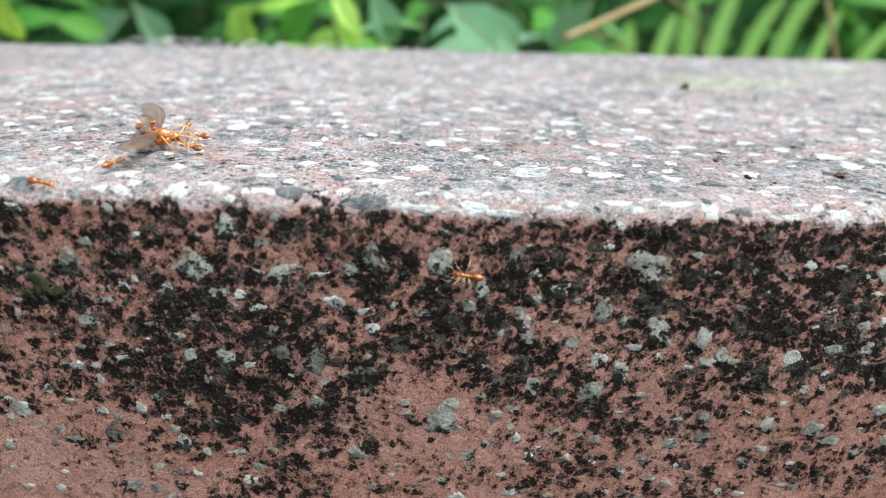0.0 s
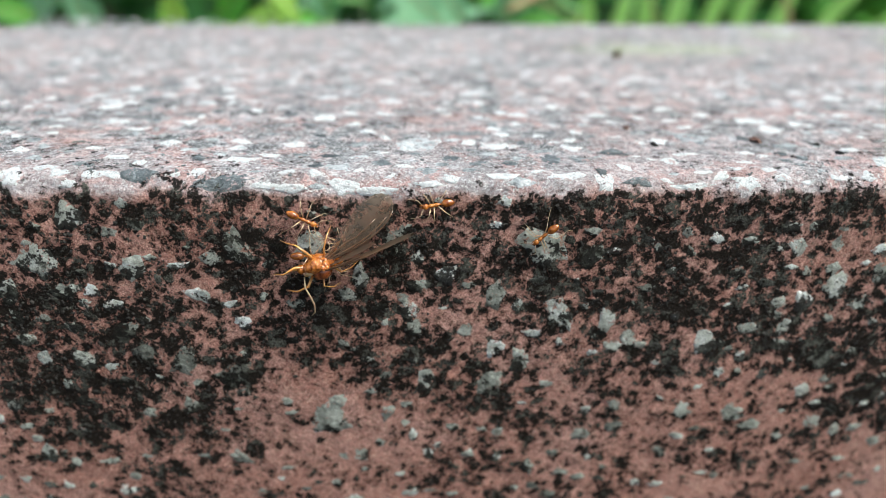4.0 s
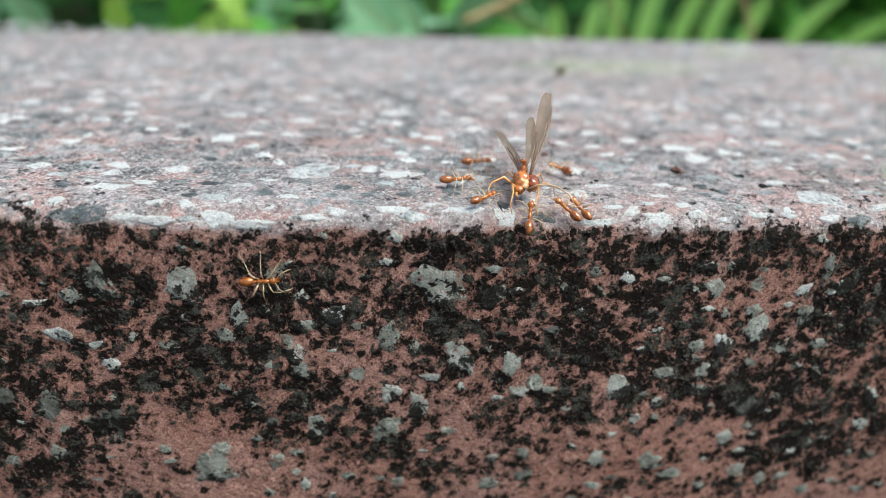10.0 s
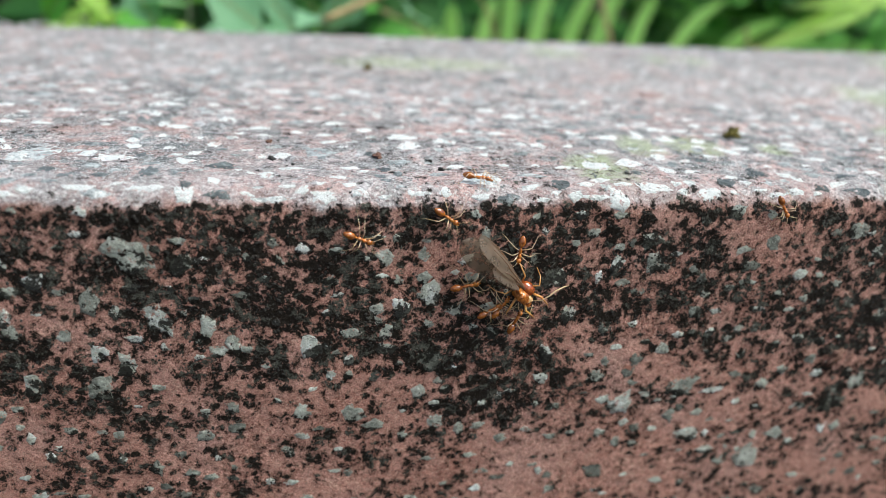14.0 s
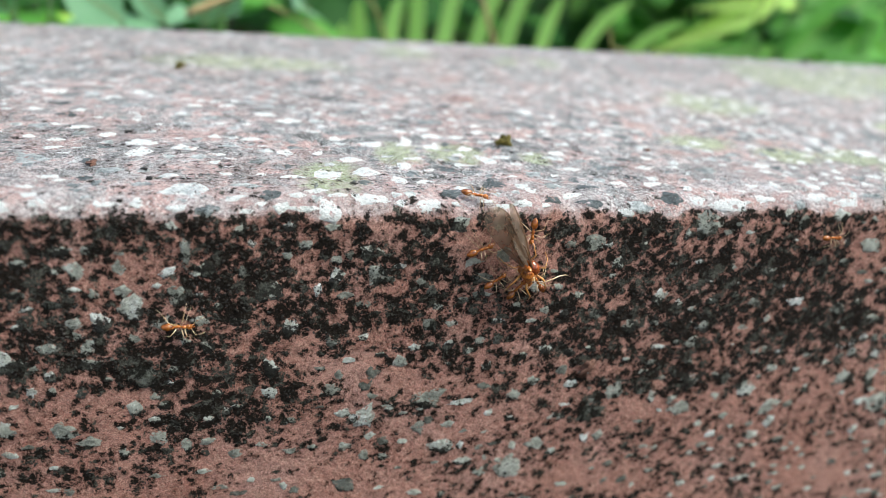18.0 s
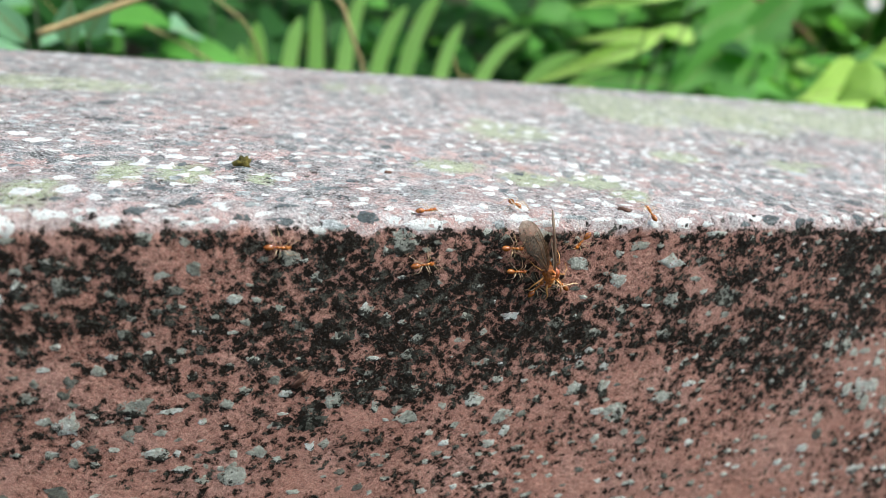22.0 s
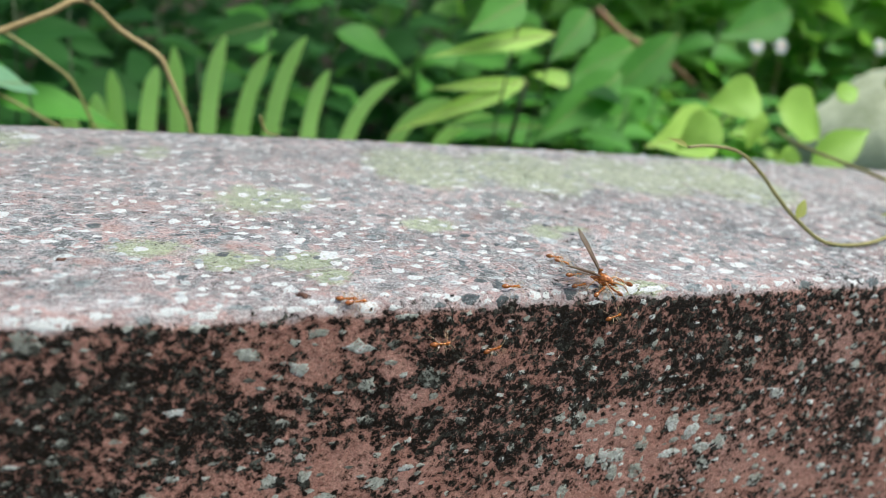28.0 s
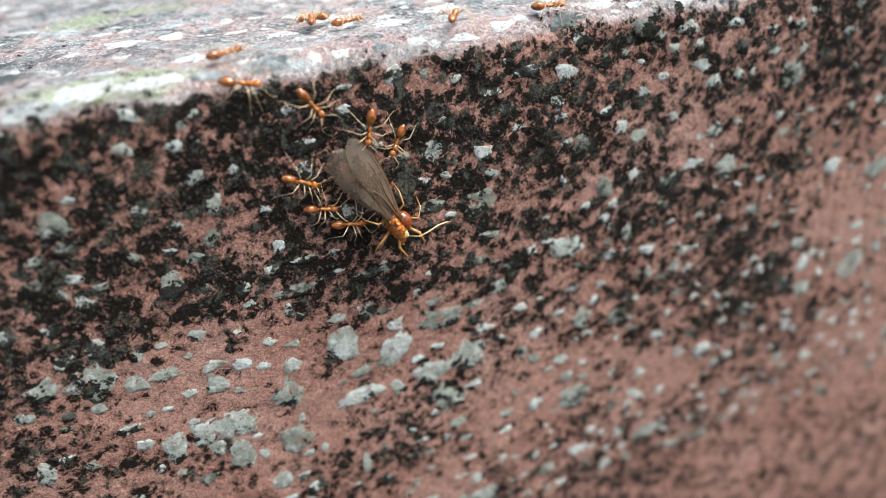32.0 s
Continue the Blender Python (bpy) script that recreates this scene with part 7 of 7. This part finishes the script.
CHIPS_H = [
    (406.4, -37.8, 3.6, 2.2, 0.85), (413.1, -39.3, 8.8, 6.8, 0.8), (415.7, -74.0, 7.2, 8.2, 0.6), (416.0, -21.0, 4.4, 5.9, 0.4), (420.1, -29.1, 4.7, 7.5, 0.45),
    (423.8, -57.2, 5.4, 5.4, 0.6), (427.2, -3.7, 6.4, 4.3, 0.3), (433.8, -31.2, 8.0, 4.5, 0.5), (434.0, -90.7, 8.0, 5.7, 0.6), (445.9, -31.2, 6.7, 4.7, 0.65),
    (458.6, -16.7, 6.4, 7.2, 0.5), (485.1, -63.9, 9.0, 9.0, 0.6), (486.4, -40.2, 8.7, 6.4, 0.5), (505.7, -86.5, 9.0, 8.0, 0.6),
]
CHIPS_I = [
    (204.9, 82.4, 3.0, 5.8, 1), (236.4, 94.3, 3.1, 5.9, 1), (243.5, 93.7, 4.2, 6.0, 1), (249.4, 95.7, 3.8, 7.0, 1), (257.1, 86.7, 4.6, 7, 1),
    (263.6, 79.6, 6.2, 7, 1), (272.0, 79.7, 3.8, 6.3, 1), (237.8, 23.8, 3.2, 3.4, 1), (231.3, 26.4, 3.3, 3.0, 1), (249.2, 36.4, 4.0, 4.0, 1),
    (254.6, 32.1, 4.5, 4.8, 1), (256.3, 37.2, 4.7, 3.6, 1), (264.5, 32.5, 6.7, 6.4, 1), (265.8, 26.4, 3.1, 3.2, 1), (224.5, 20.9, 5.4, 4.4, 1),
    (226.2, 28.4, 2.6, 2.6, 1), (231.9, 37.3, 4.6, 3.9, 1), (244.0, 29.9, 4.6, 3.2, 1), (257.7, 45.2, 5.2, 5.6, 1), (223.0, 63.6, 3.7, 5.7, 1),
]
CHIPS_J = [
    (231.6, 62.2, 4.9, 7, 1), (207.2, 74.7, 4.6, 6.1, 1), (180.5, 69.2, 6.1, 7, 1), (180.8, 56.5, 5.0, 3.8, 1), (194.1, 56.8, 3.7, 3.9, 1),
    (185.0, 30.1, 2.1, 2.4, 1), (218.3, 7.0, 3.9, 4.9, 0.8), (196.4, 26.0, 4.4, 3.6, 1), (190.9, 11.8, 3.3, 3.3, 0.8), (228.1, 6.0, 3.1, 5.0, 0.8),
    (238.0, 7.7, 4.6, 3.5, 0.8), (252.5, 9.3, 4.2, 4.7, 0.8), (257.0, 1.6, 6.2, 3.0, 0.8),
]
CHIPS_K = [
    (306.9, 5.9, 6.2, 8, 0.12), (297.5, 0.7, 4.9, 3.7, 0.15), (305.6, -0.4, 5.0, 3.1, 0.12), (288.8, -0.8, 5.5, 2.2, 0.2), (315.7, 0.5, 6.1, 3.2, 0.85),
    (326.6, 0.7, 4.5, 4.4, 0.1), (335.5, 12.1, 9, 6.7, 0.1), (302.1, 23.6, 3.6, 5.7, 0.15), (359.1, 7.9, 5.0, 4.9, 1), (352.7, 0.7, 7.9, 2.3, 1),
    (334.5, -2.5, 8.6, 1.8, 0.95), (276.6, -0.6, 3.7, 1.9, 0.8), (325.4, 5.2, 3.5, 5.1, 0.2), (309.5, 0.2, 3.4, 1.6, 0.2),
]
CHIPS_L = [
    (130.2, 15.5, 5.5, 6.5, 1), (129.7, 2.1, 6.9, 3.5, 1), (145.9, 34.6, 6.1, 6.0, 1), (140.2, 39.2, 3.8, 5.7, 1), (122.4, 14.2, 5.6, 7.6, 0.85),
    (120.2, 4.9, 4.7, 3.7, 0.9), (132.5, 35.3, 5.9, 6.5, 1), (137.7, 18.9, 3.6, 5.0, 1), (150.7, 27.5, 4.0, 4.6, 1), (153.2, 32.4, 4.2, 4.9, 1),
    (147.1, 43.7, 5.7, 6.0, 0.95), (136.0, 10.7, 4.6, 4.5, 1), (135.2, 0.4, 3.2, 1.6, 1), (151.4, 1.0, 4.6, 1.2, 1), (113.1, 53.7, 7.3, 5.7, 1),
    (174.5, 29.1, 3.7, 4.9, 1),
]
CHIPS_M = [
    (177.7, 69.0, 6.3, 7.9, 1), (155.4, 25.9, 2.7, 3.5, 1), (127.4, 23.7, 5.4, 3.3, 0.9), (160.2, 6.9, 3.7, 4.5, 0.9), (147.3, 5.7, 4.1, 2.8, 1),
    (189.3, 8.4, 4.9, 3.1, 1), (108.0, -0.7, 3.4, 1.3, 0.9), (117.9, -0.4, 6.1, 1.5, 0.85), (179.8, -1.9, 4.5, 2.2, 0.8), (154.4, 8.6, 5.5, 6.3, 0.12),
    (145.0, 3.2, 5.1, 4.7, 0.15), (173.2, 0.2, 6.9, 2.9, 0.2), (165.6, 1.2, 4.3, 2.5, 0.15), (146.4, 17.4, 4.4, 3.6, 0.15), (112.7, 3.5, 4.5, 4.5, 0.2),
]


def chip_mesh(x, s, w, h, r):
    """A flat splinter with a broken outline lying on the skin; w, h in metres."""
    corners = r.randint(5, 7)
    turn = r.uniform(0, 2 * math.pi)
    tips = []
    for i in range(corners):
        a = turn + 2 * math.pi * (i + r.uniform(-0.3, 0.3)) / corners
        q = r.uniform(0.55, 1.2)
        tips.append((math.cos(a) * q, math.sin(a) * q))
    ring = []
    for (ax, ay), (bx, by) in zip(tips, tips[1:] + tips[:1]):
        for u in (0.0, 0.34, 0.67):
            j = r.uniform(0.84, 1.10)
            ring.append(((ax + (bx - ax) * u) * j * w / 2, (ay + (by - ay) * u) * j * h / 2))
    k = len(ring)
    pts = [(1.03, -0.00013), (0.95, 0.00005), (0.55, 0.00009)]
    U = np.array([[x + sx * f for sx, sy in ring] for f, _ in pts] ).ravel()
    V = np.array([[s + sy * f for sx, sy in ring] for f, _ in pts]).ravel()
    H = np.repeat([o for _, o in pts], k) + np.array([r.uniform(-0.00005, 0.00005) for _ in range(3 * k)])
    U, V, H = np.append(U, x), np.append(V, s), np.append(H, 0.00009)
    P = surface(U, V, relief(U, V) + H)
    faces = []
    for j in range(2):
        for i in range(k):
            n = (i + 1) % k
            faces.append((j * k + i, j * k + n, (j + 1) * k + n, (j + 1) * k + i))
    faces += [(2 * k + i, 2 * k + (i + 1) % k, 3 * k) for i in range(k)]
    rim = np.append(np.repeat([1.0, 0.85, 0.3], k), 0.0)
    return P, faces, U, V, rim


def scatter_chips():
    """Random chips between the placed ones, without overlap."""
    r = random.Random(21)
    cells, out = {}, []

    def free(x, s, q):
        c = (int(x // 0.008), int(s // 0.008))
        for i in (-1, 0, 1):
            for j in (-1, 0, 1):
                for px, ps, pq in cells.get((c[0] + i, c[1] + j), ()):
                    if math.hypot(px - x, ps - s) < (q + pq) * 0.44:
                        return False
        cells.setdefault(c, []).append((x, s, q))
        return True

    placed = [tuple(0.001 * v for v in row[:4]) + (row[4],) for rows in (CHIPS_L, CHIPS_M, CHIPS_I, CHIPS_J, CHIPS_K, CHIPS_A, CHIPS_B, CHIPS_C, CHIPS_D, CHIPS_E, CHIPS_F, CHIPS_G, CHIPS_H) for row in rows]
    placed = [c for c in placed if free(c[0], c[1], 0.6 * max(c[2], c[3]))]
    along = -0.12
    while along < 0.60:
        w, h, white = r.uniform(0.0022, 0.0085), r.uniform(0.0016, 0.0048), r.random() < 0.68
        along += w / 2
        at = r.uniform(-0.0010, 0.0016)
        if free(along, at, 0.7 * w):
            out.append((along, at, w, h, r.uniform(1.0, 1.25) if white else r.uniform(0.15, 0.5)))
        along += w / 2 + 0.0055 * r.random() ** 2
    for _ in range(15000):
        top = r.random() < 0.79
        x = r.uniform(-0.125, 0.60)
        s = r.uniform(0.002, 0.19) if top else r.uniform(-0.098, -0.003)
        edge = top and r.random() < 0.11
        if edge:
            s = r.uniform(-0.0006, 0.0032)
        w = 0.001 * min(6.5, 1.3 + r.lognormvariate(0.0, 0.62)) * (1.55 if top else 1.15)
        h = w * (r.uniform(0.35, 0.9) if edge else r.uniform(0.5, 1.2))
        w *= r.uniform(0.8, 1.5)
        if top and not edge and r.random() < max(0.7 * float(blobs(x, s, GREEN)), 0.97 * float(blobs(x, s, BAND)), 0.9 * float(blobs(x, s, BARE))):
            continue
        if not top and w < 0.0026 and r.random() < 0.4:
            continue
        if free(x, s, w):
            tone = min(1.05, max(0.05, r.gauss(0.95, 0.2) if edge or r.random() < 0.15 + 0.50 * float(value_noise(np.float64(x), np.float64(s), 45, 2, 97)) else r.gauss(0.2 + 0.6 * float(value_noise(np.float64(x), np.float64(s), 60, 2, 98)), 0.2))) if top else min(0.95, max(0.05, r.gauss(0.52 + 0.28 * min(1, max(0, (x - 0.28) / 0.08)), 0.19)))
            out.append((x, s, w, h, tone))
    for _ in range(420):  # the face is full of small chips towards the stone
        x, s, w = r.uniform(0.33, 0.60), r.uniform(-0.10, -0.004), 0.001 * min(6.0, 1.5 + r.lognormvariate(0.3, 0.6))
        if free(x, s, w):
            out.append((x, s, w * r.uniform(0.7, 1.4), w * r.uniform(0.5, 1.3), min(0.9, max(0.1, r.gauss(0.48, 0.18)))))
    near = [c for c in out if -0.05 < c[1] < 0.03 and -0.06 < c[0] < 0.42 and c[2] > 0.0024]
    near = near[: 300 - len(placed)]
    keep = set(near)
    return placed + near, [c for c in out if c not in keep]


SINGLE_CHIPS, SMALL_CHIPS = scatter_chips()


def creep(s, h, V, r):
    """How far the crust has left a chip alone: on the face it covers a chip from below, each one more or less."""
    own = r.uniform(-0.14, 0.06)
    return 0.05 + own + 0.16 * np.clip((V - s) / (0.5 * h), -1, 1) if s < -0.002 else np.zeros(len(V)) + 0.03


def build_chips():
    single, rest = SINGLE_CHIPS, SMALL_CHIPS
    bare = []
    r = random.Random(5)
    for x, s, w, h, tone in single:
        P, faces, U, V, rim = chip_mesh(x, s, 1.12 * w, 1.12 * h, r)
        ob = link_mesh("stone_chip", P.tolist(), faces, CHIP, wall)
        set_layers(ob.data, U, V, {"tone": np.full(len(U), tone), "rim": rim}, creep(s, h, V, r))
    verts, polys, us, vs, tones, rims = [], [], [], [], [], []
    n = 0
    for x, s, w, h, tone in rest:
        P, faces, U, V, rim = chip_mesh(x, s, w, h, r)
        verts.append(P)
        polys += [tuple(n + i for i in f) for f in faces]
        bare.append(creep(s, h, V, r))
        rims.append(rim), us.append(U), vs.append(V), tones.append(np.full(len(U), tone))
        n += len(U)
    ob = link_mesh("small_stone_chips", np.concatenate(verts).tolist(), polys, CHIP, wall)
    set_layers(ob.data, np.concatenate(us), np.concatenate(vs), {"tone": np.concatenate(tones), "rim": np.concatenate(rims)}, np.concatenate(bare))
    tagged(ob, "small grey and white stone chips bedded in the render", kind="stuff")


build_chips()


def crumb(name, x, s, size, material, label, seed, flat=0.55):
    """A loose scrap lying on the wall."""
    r = random.Random(seed)
    bm = bmesh.new()
    bmesh.ops.create_icosphere(bm, subdivisions=3, radius=1.0)
    o = Vector((r.uniform(-9, 9), r.uniform(-9, 9), 0))
    for v in bm.verts:
        p = v.co
        p = p * (0.9 + 0.9 * noise.noise(p * 1.3 + o) + 0.5 * noise.noise(p * 3.1 + o) + 0.3 * noise.noise(p * 7.3 + o))
        v.co = Vector((p.x * size, p.y * size * 0.7, p.z * size * flat))
    ob = part(name, bm, material, None)
    ob.matrix_world = on_skin(1000 * x, 1000 * s, 0.4 * size * flat, r.uniform(0, 360))
    return tagged(ob, label, name.replace("_", " "))


# ---- real relief: lichen granules and sand grains on the skin ----
def domes(x, s, size, tall, rings, seed):
    """Many small uneven lumps at (x, s) on the wall's skin, each a low dome sunk into it."""
    r = np.random.RandomState(seed)
    n, k = len(x), 5
    a = (np.arange(k) / k * 2 * math.pi)[None] + r.uniform(0, 6.28, (n, 1)) + r.uniform(-0.35, 0.35, (n, k))
    q = size[:, None] / 2 * r.uniform(0.65, 1.3, (n, k))
    cu, cv = np.cos(a) * q, np.sin(a) * q
    base = relief(x, s)[:, None]
    us, vs, hs = [], [], []
    for f, h in rings:
        us.append(x[:, None] + cu * f)
        vs.append(s[:, None] + cv * f)
        hs.append(base + (tall[:, None] * h if h > 0 else np.full((n, 1), h * 0.001)) + r.uniform(-0.00004, 0.00004, (n, k)))
    us.append(x[:, None] + r.uniform(-0.2, 0.2, (n, 1)) * size[:, None])
    vs.append(s[:, None] + r.uniform(-0.2, 0.2, (n, 1)) * size[:, None])
    hs.append(base + tall[:, None])
    U, V, H = (np.concatenate(w, 1) for w in (us, vs, hs))
    P = surface(U, V, H)
    m = U.shape[1]
    tris = []
    for j in range(len(rings) - 1):
        for i in range(k):
            b = (i + 1) % k
            tris += [(j * k + i, j * k + b, (j + 1) * k + b), (j * k + i, (j + 1) * k + b, (j + 1) * k + i)]
    j = (len(rings) - 1) * k
    tris += [(j + i, j + (i + 1) % k, m - 1) for i in range(k)]
    F = (np.arange(n) * m)[:, None, None] + np.array(tris)[None]
    return P.reshape(-1, 3), F.reshape(-1, 3), np.repeat(x, m), np.repeat(s, m)


def strew(name, material, label, x, s, size, tall, rings, seed):
    P, F, U, V = domes(x, s, size, tall, rings, seed)
    me = quick_mesh(name, P, F, material)
    me.polygons.foreach_set("use_smooth", np.zeros(len(F), bool))
    set_layers(me, U, V)
    ob = new(name, me)
    ob.parent = wall
    return tagged(ob, label, kind="stuff")


def off_chips(x, s, share, r):
    """Which of the places lie clear of the larger chips; a share of those on a chip stays."""
    clear = np.ones(len(x), bool)
    for cx, cs, w, h, tone in SINGLE_CHIPS:
        clear &= ((x - cx) / (0.46 * w)) ** 2 + ((s - cs) / (0.46 * h)) ** 2 > 1
    return clear | (r.rand(len(x)) < share)


def build_grit():
    r = np.random.RandomState(17)
    # black lichen granules where the crust is
    x, s = r.uniform(-0.12, 0.60, 300000), -0.0006 - 0.115 * r.rand(300000) ** 1.25
    keep = coverage(x, s)[0] + 0.30 * (value_noise(x, s, 560, 3, 81) - 0.5) + 0.06 * (r.rand(len(x)) - 0.5) > 0.56
    keep &= off_chips(x, s, 0.14, r)
    x, s = x[keep][:24000], s[keep][:24000]
    size = 0.00022 + 0.00048 * r.rand(len(x)) ** 1.6
    strew("lichen_granules", GRANULE, "black lichen granules crusted on the wall's face", x, s, size, size * r.uniform(0.25, 0.6, len(x)), [(1.0, -0.15), (0.72, 0.72)], 3)
    # dark granules on the top
    x, s = r.uniform(-0.115, 0.53, 120000), 0.001 + 0.10 * r.rand(120000) ** 1.3
    keep = coverage(x, s)[0] - 0.3 * blobs(x, s, BAND) + 0.5 * (value_noise(x, s, 800, 2, 83) - 0.5) > 0.56
    keep &= off_chips(x, s, 0.2, r)
    x, s = x[keep][:16000], s[keep][:16000]
    size = 0.00022 + 0.00045 * r.rand(len(x)) ** 1.6
    strew("slate_granules", SLATE, "slate-grey lichen granules on the wall's top", x, s, size, size * r.uniform(0.2, 0.45, len(x)), [(1.0, -0.15), (0.72, 0.72)], 4)
    # sand grains of the render
    x, s = r.uniform(-0.115, 0.53, 90000), np.where(r.rand(90000) < 0.55, -0.085 * r.rand(90000) ** 1.2, 0.07 * r.rand(90000) ** 1.4)
    size = 0.00020 + 0.00042 * r.rand(len(x)) ** 2
    strew("sand_grains", RENDER, "coarse sand grains standing out of the pink render", x, s, size, size * r.uniform(0.2, 0.5, len(x)), [(1.0, -0.12)], 5)


build_grit()
for n, (x, s, size) in enumerate([(0.0598, 0.0164, 0.0011), (0.0638, 0.0136, 0.0006), (0.0892, 0.0155, 0.0008), (0.0909, 0.0107, 0.0010), (0.2577, 0.0516, 0.0007), (0.2486, -0.0035, 0.0010), (0.2924, 0.0019, 0.0009), (0.2709, -0.0009, 0.0007)]):
    crumb("debris_crumb", x, s, size * 0.7, BLACKBIT, "small black crumb of debris lying on the wall", n)
for n, (x, s, size) in enumerate([(0.0794, 0.0189, 0.0012), (0.0580, 0.0285, 0.0008), (0.1995, 0.0327, 0.0010), (0.2548, 0.0050, 0.0016), (0.0786, 0.1162, 0.0013)]):
    crumb("debris_crumb", x, s, size, BROWNBIT, "small reddish-brown scrap of bark lying on the wall", 20 + n, 0.35)
crumb("moss_clump", 0.1633, 0.0357, 0.0020, MOSS, "tiny cushion of olive-yellow moss on the wall", 40, 0.7)
crumb("moss_clump", 0.0788, 0.1142, 0.0017, MOSS, "tiny cushion of olive-yellow moss on the wall", 41, 0.7)
for n, (x, s, size) in enumerate([(-0.0688, -0.0178, 0.0019), (-0.0660, -0.0192, 0.0015), (-0.0706, -0.0196, 0.0013)]):
    crumb("moss_clump", x, s, size, DARKMOSS, "dark green moss tuft clinging to the wall's face", 42 + 7 * n, 0.3)
crumb("seed_husk", 0.1780, -0.0371, 0.0022, BROWNBIT, "thin brown seed husk stuck on the wall's face", 43, 0.3)


# ---- all that moves ----
def gait(ant, rows, phase):
    """Legs swing in two sets of three, faster while the ant covers ground."""
    legs = [o for o in ant.children if o.name.startswith("leg")]
    way = phase
    ticks = [0.25 * k for k in range(129)]
    ts = [r[0] for r in rows]
    xs = np.interp(ticks, ts, [r[1] for r in rows])
    ss = np.interp(ticks, ts, [r[2] for r in rows])
    ways = []
    for k in range(129):
        if k:
            way += 0.25 + min(1.35, 0.55 * math.hypot(xs[k] - xs[k - 1], ss[k] - ss[k - 1]))
        ways.append(way)
    for n, leg in enumerate(legs):
        home = leg.location.copy()
        side = 1 if home.y > 0 else -1
        off = math.pi * ((n // 2 + n % 2) % 2)
        walk(leg, [(t, Matrix.Translation(home) @ pose(0, 0, 0, 7 * side * max(0, math.cos(w + off)), 0, 15 * math.sin(w + off))) for t, w in zip(ticks, ways)])


def stepped(rows):
    """Rows with every turn of more than 75 degrees split into smaller ones, the shorter way round."""
    out = [rows[0]]
    for t1, x1, s1, h1 in rows[1:]:
        t0, x0, s0, h0 = out[-1]
        gap = (h1 - h0 + 180) % 360 - 180
        n = 1 + int(abs(gap) // 75)
        out += [tuple(a + (b - a) * k / n for a, b in zip((t0, x0, s0, h0), (t1, x1, s1, h0 + gap))) for k in range(1, n + 1)]
    return out


# how far each wing is turned about its own length: seconds, degrees
WING_ROLLS = [
    [(0, 0), (6.5, 5), (7.5, 40), (12, 45), (13, 5), (22, 10), (23, 40), (24, 70), (25.5, 70), (27.5, 20), (30, 20), (31, 5), (32, 5)],
    [(0, 15), (2.5, 10), (4.5, 72), (11, 72), (12.5, 60), (20, 60), (21.5, 70), (23.5, 65), (25, 70), (27.5, 55), (30, 55), (31, 62), (32, 30)],
]


def motions():
    walk(prey, [(t, on_skin(x, s, 0.0028, h)) for t, x, s, h, a, b in PREY_ROWS])
    for k, wing in enumerate(prey_wings):
        y = 0.0006 if k == 0 else -0.0006
        rolls = WING_ROLLS[k]
        turn = [float(np.interp(r[0], [q[0] for q in rolls], [q[1] for q in rolls])) for r in PREY_ROWS]
        walk(wing, [(r[0], aim((-0.0006, -y, 0.0008), r[4 + k], roll=a)) for r, a in zip(PREY_ROWS, turn)])
    for n, (ant, rows) in enumerate(zip(puller_ants + stray_ants, [stepped(rows) for rows in CARRIERS + STRAYS])):
        walk(ant, [(t, on_skin(x, s, 0.0001, h)) for t, x, s, h in rows])
        gait(ant, rows, 1.7 * n)


motions()
